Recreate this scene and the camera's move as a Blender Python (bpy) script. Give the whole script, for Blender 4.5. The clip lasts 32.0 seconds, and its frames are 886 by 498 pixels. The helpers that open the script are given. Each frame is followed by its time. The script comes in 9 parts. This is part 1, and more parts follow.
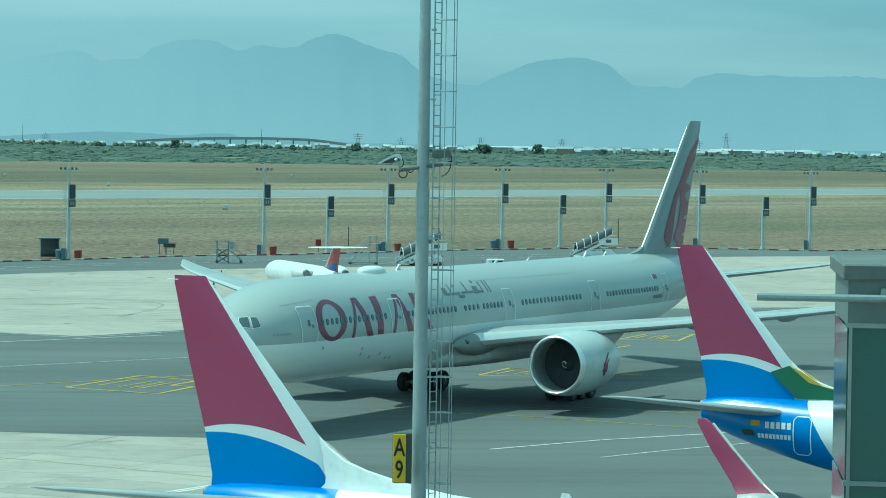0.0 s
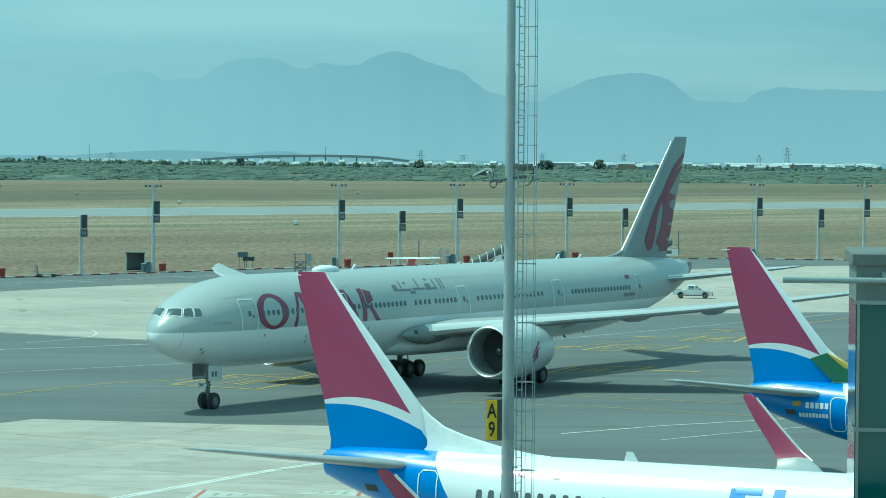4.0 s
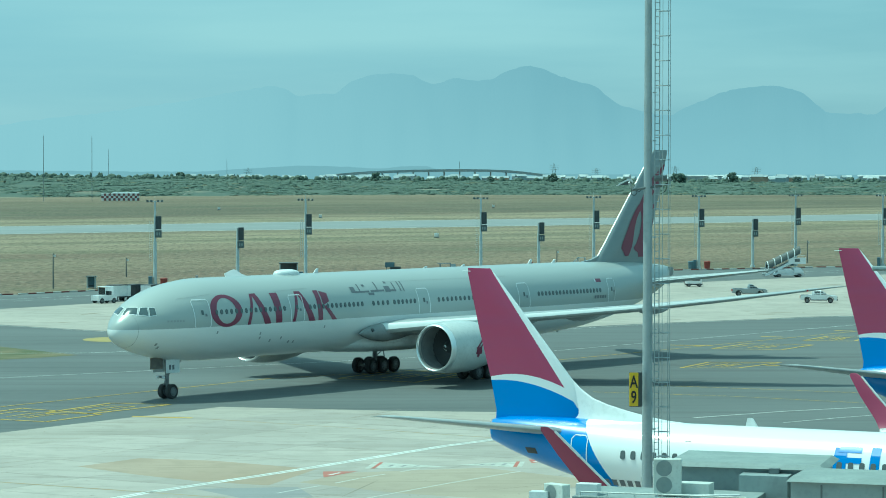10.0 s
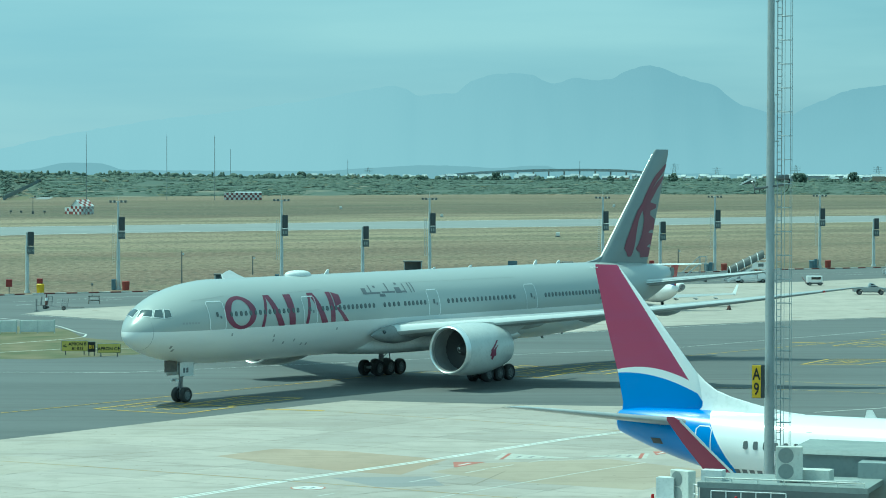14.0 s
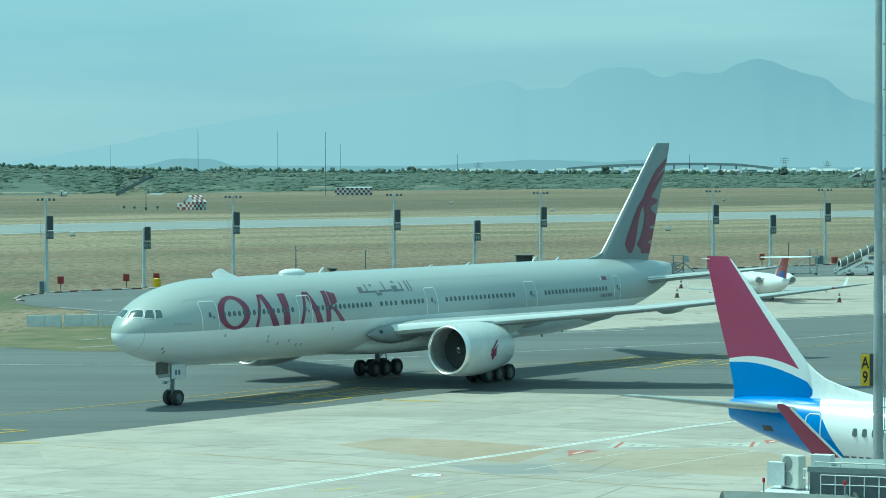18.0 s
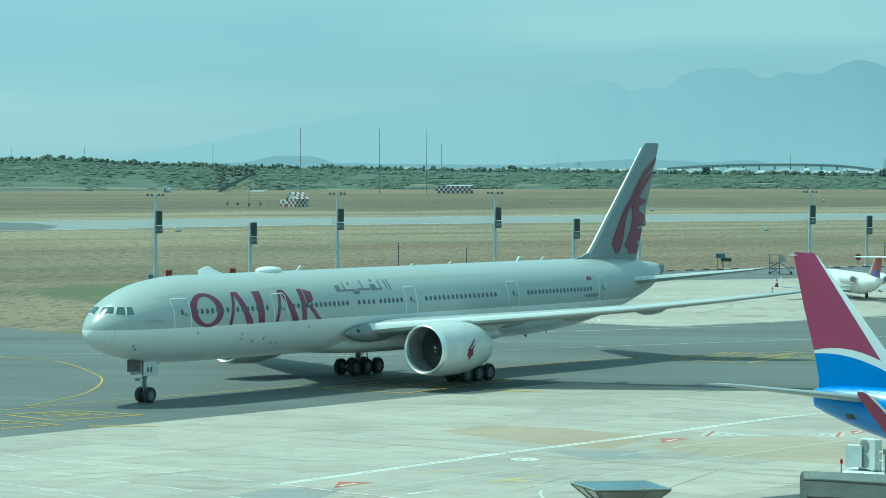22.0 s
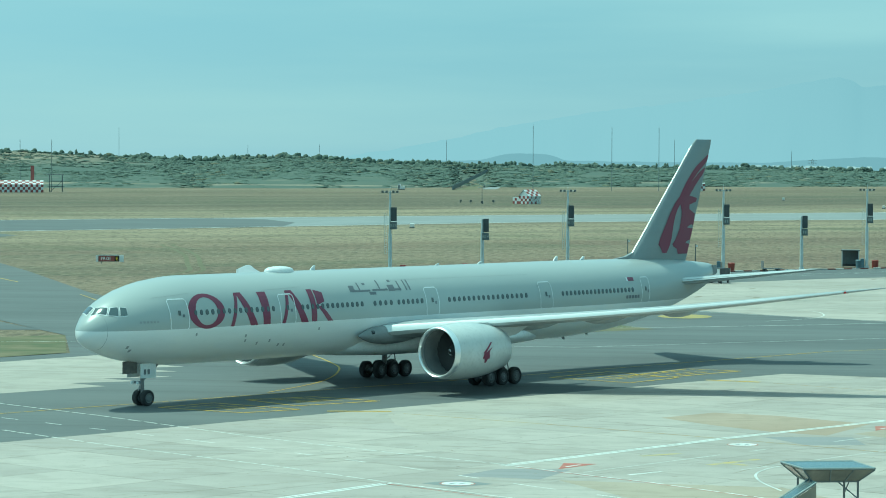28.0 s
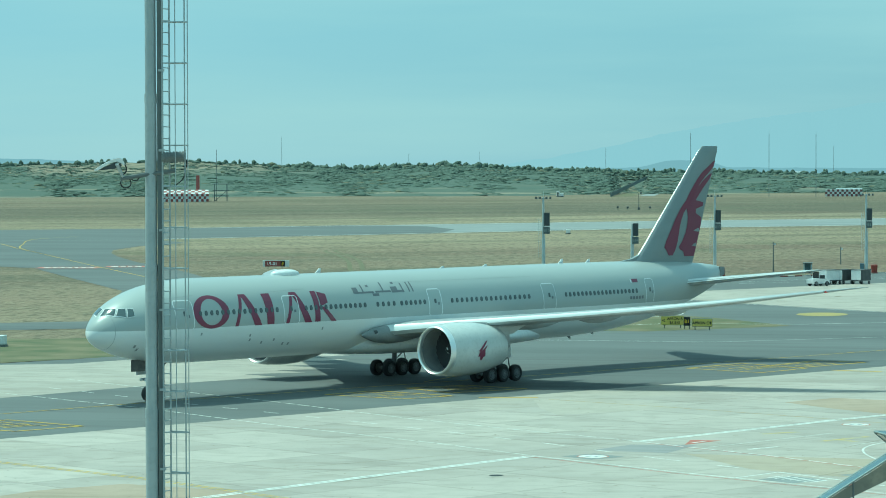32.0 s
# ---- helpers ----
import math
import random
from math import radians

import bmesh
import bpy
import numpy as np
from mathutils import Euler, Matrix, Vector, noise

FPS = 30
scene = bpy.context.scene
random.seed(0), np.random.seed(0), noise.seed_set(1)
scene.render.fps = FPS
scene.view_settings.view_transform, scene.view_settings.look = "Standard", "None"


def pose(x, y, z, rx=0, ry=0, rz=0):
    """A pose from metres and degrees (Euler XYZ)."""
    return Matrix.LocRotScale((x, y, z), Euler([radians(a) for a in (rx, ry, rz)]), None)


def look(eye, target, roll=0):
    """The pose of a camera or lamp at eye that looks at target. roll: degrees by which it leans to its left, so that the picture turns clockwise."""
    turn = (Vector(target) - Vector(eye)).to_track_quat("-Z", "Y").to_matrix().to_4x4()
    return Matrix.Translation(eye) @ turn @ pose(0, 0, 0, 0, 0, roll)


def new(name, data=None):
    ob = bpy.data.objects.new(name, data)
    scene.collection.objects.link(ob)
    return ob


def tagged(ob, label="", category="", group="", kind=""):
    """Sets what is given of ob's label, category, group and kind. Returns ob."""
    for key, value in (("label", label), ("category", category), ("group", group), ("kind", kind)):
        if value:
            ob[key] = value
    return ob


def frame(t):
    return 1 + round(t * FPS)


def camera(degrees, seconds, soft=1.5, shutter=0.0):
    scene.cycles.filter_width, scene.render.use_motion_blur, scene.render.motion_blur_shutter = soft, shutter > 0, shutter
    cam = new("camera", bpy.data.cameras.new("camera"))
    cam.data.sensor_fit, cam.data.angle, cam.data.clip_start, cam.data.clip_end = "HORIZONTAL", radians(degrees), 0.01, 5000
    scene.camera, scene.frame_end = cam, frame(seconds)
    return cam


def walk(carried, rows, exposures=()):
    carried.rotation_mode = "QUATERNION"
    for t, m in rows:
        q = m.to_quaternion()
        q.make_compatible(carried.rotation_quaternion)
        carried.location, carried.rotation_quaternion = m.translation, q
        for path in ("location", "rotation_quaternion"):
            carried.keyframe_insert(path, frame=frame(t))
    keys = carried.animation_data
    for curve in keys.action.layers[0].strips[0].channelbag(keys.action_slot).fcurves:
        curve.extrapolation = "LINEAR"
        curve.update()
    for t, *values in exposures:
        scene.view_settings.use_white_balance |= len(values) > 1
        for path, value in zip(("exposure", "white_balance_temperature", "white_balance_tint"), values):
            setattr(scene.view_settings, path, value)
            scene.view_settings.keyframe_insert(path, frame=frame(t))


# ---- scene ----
cam = camera(17.148, 32.0, soft=0.95)
EYE_Z = 17.2


def aim(ahead, pan, tilt, roll):
    """Camera pose: metres ahead of the viewing window along its own pan, and its angles in degrees."""
    a, e = radians(pan), radians(tilt)
    eye = Vector((ahead * math.sin(a), ahead * math.cos(a), EYE_Z))
    way = Vector((math.sin(a) * math.cos(e), math.cos(a) * math.cos(e), math.sin(e)))
    return look(eye, eye + way * 100, roll)


walk(cam, [
    (0, aim(55.54, 5.582, -2.181, 0.82)),
    (0.5, aim(50.25, 5.348, -2.097, 0.59)),
    (1, aim(46.83, 5.165, -2.007, 0.62)),
    (1.5, aim(45.40, 5.006, -1.984, 0.65)),
    (2, aim(45.02, 4.883, -1.932, 0.58)),
    (2.5, aim(44.28, 4.817, -1.921, 0.59)),
    (3, aim(42.32, 4.687, -1.924, 0.36)),
    (3.5, aim(39.52, 4.527, -1.900, 0.36)),
    (5.5, aim(31.54, 3.813, -1.814, 0.14)),
    (6, aim(29.07, 3.594, -1.785, -0.04)),
    (6.5, aim(26.40, 3.429, -1.743, 0.02)),
    (7, aim(23.52, 3.204, -1.700, 0.01)),
    (7.5, aim(20.70, 3.036, -1.654, -0.01)),
    (8, aim(18.51, 2.781, -1.590, -0.04)),
    (8.5, aim(17.15, 2.599, -1.584, 0.07)),
    (9, aim(16.55, 2.380, -1.594, 0.05)),
    (9.5, aim(16.25, 2.079, -1.582, -0.07)),
    (10, aim(15.84, 1.779, -1.607, 0.04)),
    (10.5, aim(15.21, 1.459, -1.604, 0.02)),
    (11, aim(14.33, 1.179, -1.577, -0.03)),
    (11.5, aim(13.28, 0.908, -1.595, -0.09)),
    (12, aim(12.48, 0.633, -1.601, -0.15)),
    (12.5, aim(11.96, 0.351, -1.609, -0.13)),
    (13, aim(11.52, 0.000, -1.556, -0.00)),
    (13.5, aim(11.18, -0.281, -1.582, 0.06)),
    (14, aim(10.84, -0.550, -1.617, 0.06)),
    (14.5, aim(10.42, -0.789, -1.640, -0.02)),
    (15, aim(10.04, -1.204, -1.644, -0.05)),
    (15.5, aim(9.69, -1.527, -1.637, -0.03)),
    (17.5, aim(7.88, -2.320, -1.742, 0.02)),
    (18, aim(7.18, -2.685, -1.719, -0.16)),
    (18.5, aim(6.28, -3.080, -1.642, -0.01)),
    (19, aim(5.23, -3.392, -1.611, 0.12)),
    (19.5, aim(4.11, -3.499, -1.642, 0.19)),
    (20, aim(3.17, -3.522, -1.699, 0.12)),
    (20.5, aim(2.21, -3.757, -1.700, -0.01)),
    (21, aim(1.06, -4.348, -1.726, 0.01)),
    (21.5, aim(0.03, -4.670, -1.730, 0.07)),
    (22, aim(-0.74, -4.634, -1.746, 0.25)),
    (22.5, aim(-1.24, -4.858, -1.766, 0.15)),
    (23, aim(-1.77, -5.147, -1.727, 0.16)),
    (23.5, aim(-2.56, -5.546, -1.722, 0.05)),
    (24, aim(-3.46, -6.160, -1.677, 0.09)),
    (24.5, aim(-4.33, -6.626, -1.658, 0.11)),
    (25, aim(-5.00, -6.992, -1.653, 0.15)),
    (25.5, aim(-5.49, -7.317, -1.673, 0.41)),
    (27.5, aim(-7.72, -8.612, -1.812, 0.43)),
    (28, aim(-9.01, -9.179, -1.810, 0.26)),
    (28.5, aim(-10.69, -9.619, -1.749, 0.36)),
    (29, aim(-12.60, -9.921, -1.667, 0.45)),
    (29.5, aim(-14.67, -10.256, -1.647, 0.16)),
    (30, aim(-16.65, -10.747, -1.626, 0.07)),
    (30.5, aim(-18.80, -11.279, -1.627, 0.07)),
    (31, aim(-21.40, -11.765, -1.624, 0.20)),
    (31.5, aim(-24.46, -11.923, -1.641, 0.05)),
    (32, aim(-27.41, -12.329, -1.661, -0.12)),
], exposures=[(0, 0.48, 5400, -36), (3.5, 0.50, 5450, -35), (10, 0.55, 5500, -34), (32, 0.56, 5600, -33)])

# ---- world and sun ----
SUN_AZ, SUN_EL = -78.0, 63.0
world = bpy.data.worlds.new("sky")
scene.world = world
world.use_nodes = True
wn = world.node_tree
sky = wn.nodes.new("ShaderNodeTexSky")
sky.sky_type, sky.sun_disc = "NISHITA", False
sky.sun_elevation, sky.sun_rotation = radians(SUN_EL), radians(SUN_AZ)
sky.altitude, sky.air_density, sky.dust_density, sky.ozone_density = 50, 1.3, 0.0, 2.2
# a thin bright veil of high haze under the clear sky, with faint streaks of cirrus
scale = wn.nodes.new("ShaderNodeVectorMath")
scale.operation = "SCALE"
scale.inputs["Scale"].default_value = 0.085
wn.links.new(sky.outputs[0], scale.inputs[0])
wc, wm, cirrus, ramp, veil, both = (wn.nodes.new("ShaderNode" + k) for k in ("TexCoord", "Mapping", "TexNoise", "MapRange", "Mix", "Mix"))
wm.inputs["Scale"].default_value = (1.5, 1.5, 14)
cirrus.inputs["Scale"].default_value, cirrus.inputs["Detail"].default_value = 2.2, 6
ramp.inputs["From Min"].default_value, ramp.inputs["From Max"].default_value = 0.40, 0.70
wn.links.new(wc.outputs["Generated"], wm.inputs["Vector"])
wn.links.new(wm.outputs[0], cirrus.inputs["Vector"])
wn.links.new(cirrus.outputs[0], ramp.inputs["Value"])
veil.data_type = both.data_type = "RGBA"
veil.inputs[7].default_value = (0.275, 0.385, 0.485, 1)
# brighter towards the sun, bluer away from it and higher up
toward, side, tone = (wn.nodes.new("ShaderNode" + k) for k in ("VectorMath", "MapRange", "Mix"))
toward.operation, tone.data_type = "DOT_PRODUCT", "RGBA"
toward.inputs[1].default_value = (math.sin(radians(SUN_AZ)), math.cos(radians(SUN_AZ)), -0.35)
wn.links.new(wc.outputs["Generated"], toward.inputs[0])
side.inputs["From Min"].default_value, side.inputs["From Max"].default_value = -0.05, 0.50
wn.links.new(toward.outputs["Value"], side.inputs["Value"])
wn.links.new(side.outputs[0], tone.inputs[0])
tone.inputs[6].default_value, tone.inputs[7].default_value = (0.150, 0.262, 0.372, 1), (0.224, 0.352, 0.486, 1)
wn.links.new(tone.outputs[2], veil.inputs[6])
wn.links.new(ramp.outputs[0], veil.inputs[0])
both.inputs[0].default_value = 0.86
wn.links.new(scale.outputs[0], both.inputs[6])
wn.links.new(veil.outputs[2], both.inputs[7])
# thin haze scatters more light from high up than near the horizon
up, high, white, glow = (wn.nodes.new("ShaderNode" + k) for k in ("SeparateXYZ", "MapRange", "Mix", "VectorMath"))
wn.links.new(wc.outputs["Generated"], up.inputs[0])
wn.links.new(up.outputs["Z"], high.inputs["Value"])
high.inputs["From Min"].default_value, high.inputs["From Max"].default_value = 0.18, 0.85
white.data_type, glow.operation = "RGBA", "MULTIPLY"
white.inputs[6].default_value, white.inputs[7].default_value = (1, 1, 1, 1), (2.0, 1.7, 1.42, 1)
wn.links.new(high.outputs[0], white.inputs[0])
wn.links.new(both.outputs[2], glow.inputs[0])
wn.links.new(white.outputs[2], glow.inputs[1])
wn.links.new(glow.outputs[0], wn.nodes["Background"].inputs["Color"])
wn.nodes["Background"].inputs["Strength"].default_value = 1.0
sun = new("sun", bpy.data.lights.new("sun", "SUN"))
sun.data.energy, sun.data.angle, sun.data.color = 2.5, radians(0.6), (1.0, 0.955, 0.89)
sun.matrix_world = look((math.sin(radians(SUN_AZ)) * math.cos(radians(SUN_EL)) * 100, math.cos(radians(SUN_AZ)) * math.cos(radians(SUN_EL)) * 100,
                         math.sin(radians(SUN_EL)) * 100), (0, 0, 0))


# ---- materials ----
def shader(name, color, rough=0.5, metal=0.0, coat=0.0):
    m = bpy.data.materials.new(name)
    m.use_nodes = True
    b = m.node_tree.nodes["Principled BSDF"]
    b.inputs["Base Color"].default_value = (*color, 1)
    b.inputs["Roughness"].default_value = rough
    b.inputs["Metallic"].default_value = metal
    b.inputs["Coat Weight"].default_value = coat
    b.inputs["Coat Roughness"].default_value = 0.12
    return m


def coords(m, kind="Object", scale=(1, 1, 1), turn=0.0):
    t = m.node_tree
    c, mp = t.nodes.new("ShaderNodeTexCoord"), t.nodes.new("ShaderNodeMapping")
    mp.inputs["Scale"].default_value = scale
    mp.inputs["Rotation"].default_value = (0, 0, turn)
    t.links.new(c.outputs[kind], mp.inputs["Vector"])
    return mp.outputs[0]


def noise_of(m, vec, scale, detail=4.0, lo=0.35, hi=0.65):
    """Noise stretched between lo and hi, as a factor 0 to 1."""
    t = m.node_tree
    n, r = t.nodes.new("ShaderNodeTexNoise"), t.nodes.new("ShaderNodeMapRange")
    n.inputs["Scale"].default_value, n.inputs["Detail"].default_value = scale, detail
    t.links.new(vec, n.inputs["Vector"])
    t.links.new(n.outputs[0], r.inputs["Value"])
    r.inputs["From Min"].default_value, r.inputs["From Max"].default_value = lo, hi
    return r.outputs[0]


def mixed(m, fac, a, b, amount=1.0):
    """Colour a where fac is 0, b where it is 1; each a colour or a socket."""
    t = m.node_tree
    x = t.nodes.new("ShaderNodeMix")
    x.data_type = "RGBA"
    if amount != 1.0:
        s = t.nodes.new("ShaderNodeMath")
        s.operation = "MULTIPLY"
        s.inputs[1].default_value = amount
        t.links.new(fac, s.inputs[0])
        fac = s.outputs[0]
    t.links.new(fac, x.inputs[0])
    for sock, v in ((x.inputs[6], a), (x.inputs[7], b)):
        if isinstance(v, tuple):
            sock.default_value = (*v, 1)
        else:
            t.links.new(v, sock)
    return x.outputs[2]


def colour(m, sock):
    m.node_tree.links.new(sock, m.node_tree.nodes["Principled BSDF"].inputs["Base Color"])
    return m


def bump(m, fac, strength, distance=0.02):
    t = m.node_tree
    b = t.nodes.new("ShaderNodeBump")
    b.inputs["Strength"].default_value, b.inputs["Distance"].default_value = strength, distance
    t.links.new(fac, b.inputs["Height"])
    t.links.new(b.outputs[0], t.nodes["Principled BSDF"].inputs["Normal"])
    return m


def worn(name, a, b, scale=1.0, rough=0.6, metal=0.0, fine=8.0, coat=0.0, amount=1.0):
    """A surface of two close tones at two scales."""
    m = shader(name, a, rough, metal, coat)
    v = coords(m)
    c = mixed(m, noise_of(m, v, scale), a, b, amount)
    dark = tuple(0.72 * (x + y) / 2 for x, y in zip(a, b))
    return colour(m, mixed(m, noise_of(m, v, scale * fine, 5, 0.5, 0.75), c, dark, 0.45))


def livery(name, base, zones, rough=0.32, coat=0.4, dirt=0.12):
    """Paint in zones: each zone (a, b, c, d, colour) covers what has a*x + b*y + c*z > d in the aircraft's own metres; later zones lie on top.
    A zone may end in (x0, k): its border bows down by k metres for each square metre away from x0."""
    m = shader(name, base, rough, 0.0, coat)
    t = m.node_tree
    tc = t.nodes.new("ShaderNodeTexCoord")
    out = base
    for a, b, c, d, col, *bow in zones:
        dot, gt = t.nodes.new("ShaderNodeVectorMath"), t.nodes.new("ShaderNodeMath")
        dot.operation, gt.operation = "DOT_PRODUCT", "GREATER_THAN"
        dot.inputs[1].default_value = (a, b, c)
        gt.inputs[1].default_value = d
        t.links.new(tc.outputs["Object"], dot.inputs[0])
        reach = dot.outputs["Value"]
        if bow:
            sep, off, sq, sub = (t.nodes.new("ShaderNode" + k) for k in ("SeparateXYZ", "Math", "Math", "Math"))
            off.operation, sq.operation, sub.operation = "SUBTRACT", "MULTIPLY", "MULTIPLY_ADD"
            t.links.new(tc.outputs["Object"], sep.inputs[0])
            t.links.new(sep.outputs["X"], off.inputs[0])
            off.inputs[1].default_value = bow[0]
            t.links.new(off.outputs[0], sq.inputs[0])
            t.links.new(off.outputs[0], sq.inputs[1])
            t.links.new(sq.outputs[0], sub.inputs[0])
            sub.inputs[1].default_value = bow[1]
            t.links.new(reach, sub.inputs[2])
            reach = sub.outputs[0]
        t.links.new(reach, gt.inputs[0])
        out = mixed(m, gt.outputs[0], out, col)
    v = coords(m, "Object", (0.25, 1, 1.6))
    soot = tuple(0.55 * x for x in base)
    if not isinstance(out, tuple):
        out = mixed(m, noise_of(m, v, 0.9, 6, 0.45, 0.8), out, soot, dirt)
        out = mixed(m, noise_of(m, v, 7.0, 3, 0.5, 0.8), out, soot, dirt * 0.6)
        colour(m, out)
    return m


GREY_PAINT = (0.41, 0.44, 0.43)
WHITE_PAINT = (0.83, 0.84, 0.83)
BURGUNDY = (0.17, 0.022, 0.065)
m_jet = livery("jet_paint", WHITE_PAINT, [(0, 0, 1, 5.36, GREY_PAINT)])
m_jetwing = worn("jet_wing_grey", (0.34, 0.36, 0.37), (0.41, 0.43, 0.435), 0.35, 0.38, 0.0, 9)
m_nacelle = worn("nacelle_paint", (0.62, 0.64, 0.63), (0.55, 0.57, 0.56), 0.5, 0.3, 0.0, 9, 0.4)
m_chrome = shader("polished_lip", (0.85, 0.86, 0.86), 0.3, 0.75)
m_slat = shader("bright_leading_edge", (0.66, 0.68, 0.68), 0.36, 0.4)
m_burg = shader("burgundy_paint", BURGUNDY, 0.35, 0, 0.3)
m_greytext = shader("grey_paint_text", (0.16, 0.17, 0.19), 0.4)
m_whiteline = shader("white_outline", (0.80, 0.82, 0.82), 0.4)
m_window = shader("cabin_window", (0.10, 0.113, 0.115), 0.12, 0, 0.5)
m_glassdark = shader("cockpit_glass", (0.012, 0.016, 0.02), 0.06, 0, 0.8)
m_duct = worn("inlet_duct", (0.27, 0.28, 0.285), (0.22, 0.23, 0.235), 2.0, 0.55, 0.1)
m_fan = shader("fan_blade", (0.055, 0.058, 0.06), 0.7, 0.0)
m_seam = shader("panel_seam", (0.33, 0.35, 0.355), 0.5)
m_tyre = worn("tyre_rubber", (0.036, 0.037, 0.038), (0.052, 0.052, 0.051), 3, 0.85)
m_hub = shader("wheel_hub", (0.19, 0.195, 0.20), 0.55, 0.3)
m_rootgrey = worn("root_fairing_grey", (0.24, 0.255, 0.26), (0.19, 0.205, 0.21), 0.8, 0.45)
m_cockpit = shader("coated_cockpit_glass", (0.13, 0.16, 0.165), 0.08, 0.55, 0.6)
m_gear = worn("gear_metal", (0.30, 0.31, 0.32), (0.2, 0.2, 0.21), 3, 0.45, 0.5)
m_brown = worn("gear_door_inside", (0.17, 0.15, 0.13), (0.11, 0.10, 0.09), 3.0, 0.6)
m_red = shader("red_lamp_glass", (0.5, 0.02, 0.02), 0.2)
m_tailw = livery("white_blue_jet_paint", (0.88, 0.89, 0.90), [(-1, 0, -0.636, 29.5, (0.012, 0.20, 0.62))], 0.3, 0.5, 0.04)
m_tailwhite = worn("white_fillet_paint", (0.86, 0.87, 0.88), (0.80, 0.82, 0.83), 0.4, 0.3, 0.0, 8, 0.4)
m_tailfin = livery("white_blue_red_fin", (0.012, 0.20, 0.62), [(0, 0, 1, 7.06, (0.80, 0.82, 0.83), -37.45, 0.065), (0, 0, 1, 7.36, (0.31, 0.034, 0.11), -36.8, 0.085),
                                                           (1, 0, 0.723, -29.3, (0.80, 0.82, 0.83))], 0.32, 0.4, 0.05)
m_bluepaint = shader("blue_letter_paint", (0.012, 0.20, 0.62), 0.35, 0, 0.3)
m_winglet = shader("red_winglet_paint", (0.26, 0.028, 0.085), 0.35, 0, 0.3)
m_whitegloss = worn("white_gloss", (0.80, 0.81, 0.81), (0.70, 0.72, 0.72), 0.6, 0.35)
m_steel = worn("galvanised_steel", (0.42, 0.46, 0.475), (0.33, 0.37, 0.39), 0.5, 0.55, 0.3, 12)
m_darkbox = worn("dark_box", (0.045, 0.055, 0.06), (0.06, 0.07, 0.075), 1.5, 0.5)
m_yellow = worn("yellow_sign", (0.75, 0.50, 0.02), (0.68, 0.44, 0.02), 2, 0.5)
m_black = shader("black_letters", (0.015, 0.015, 0.017), 0.6)
m_white = worn("white_panel", (0.74, 0.76, 0.75), (0.64, 0.66, 0.66), 1.2, 0.5)
m_rust = worn("red_fire_point", (0.26, 0.035, 0.035), (0.20, 0.03, 0.032), 2, 0.6)
m_bluebin = worn("blue_grey_bin", (0.12, 0.2, 0.24), (0.10, 0.16, 0.2), 2, 0.6)


# ---- mesh helpers ----
def part(name, bm, material, parent=None, label="", at=None, smooth=False):
    me = bpy.data.meshes.new(name)
    bm.normal_update()
    bm.to_mesh(me)
    bm.free()
    mats = material if isinstance(material, (list, tuple)) else [material]
    for m in mats:
        me.materials.append(m)
    if smooth:
        me.polygons.foreach_set("use_smooth", [True] * len(me.polygons))
        me.set_sharp_from_angle(angle=radians(38))
    ob = new(name, me)
    if parent is not None:
        ob.parent = parent
    if at is not None:
        ob.matrix_basis = at
    if label:
        tagged(ob, label)
    return ob


def again(ob, m, name=None):
    """Another object on the same mesh, under the same parent."""
    o = new(name or ob.name.split(".")[0], ob.data)
    o.parent = ob.parent
    o.matrix_basis = m
    return o


def thing(name, m=None, label="", category="", group="", kind=""):
    ob = new(name)
    if m is not None:
        ob.matrix_basis = m
    return tagged(ob, label, category, group, kind)


def box(bm, lo, hi, m=None, bevel=0.0):
    vs = [bm.verts.new((x, y, z)) for x in (lo[0], hi[0]) for y in (lo[1], hi[1]) for z in (lo[2], hi[2])]
    fs = [bm.faces.new([vs[i] for i in q]) for q in ((0, 1, 3, 2), (4, 6, 7, 5), (0, 4, 5, 1), (2, 3, 7, 6), (0, 2, 6, 4), (1, 5, 7, 3))]
    if bevel > 0:
        es = list({e for f in fs for e in f.edges})
        vs = bmesh.ops.bevel(bm, geom=es, offset=bevel, segments=1, affect="EDGES", profile=0.5)["verts"]
        vs = list({v for v in vs})
    if m is not None:
        bmesh.ops.transform(bm, matrix=m, verts=vs)
    return bm


def tube(bm, a, b, r0, r1=None, n=8, caps=True):
    a, b = Vector(a), Vector(b)
    r1 = r0 if r1 is None else r1
    d = (b - a).normalized()
    u = d.orthogonal().normalized()
    w = d.cross(u)
    rings = []
    for c, r in ((a, r0), (b, r1)):
        rings.append([bm.verts.new(c + u * math.cos(6.28318 * i / n) * r + w * math.sin(6.28318 * i / n) * r) for i in range(n)])
    for i in range(n):
        j = (i + 1) % n
        bm.faces.new((rings[0][i], rings[0][j], rings[1][j], rings[1][i]))
    if caps:
        bm.faces.new(rings[0][::-1])
        bm.faces.new(rings[1])
    return bm


def loft(bm, rings, caps=True, closed=True):
    """Skin a list of equal rings of points."""
    vr = [[bm.verts.new(p) for p in r] for r in rings]
    n = len(rings[0])
    for a, b in zip(vr, vr[1:]):
        for i in range(n if closed else n - 1):
            j = (i + 1) % n
            bm.faces.new((a[i], a[j], b[j], b[i]))
    if caps:
        bm.faces.new(vr[0][::-1])
        bm.faces.new(vr[-1])
    bmesh.ops.recalc_face_normals(bm, faces=bm.faces[:])
    return bm


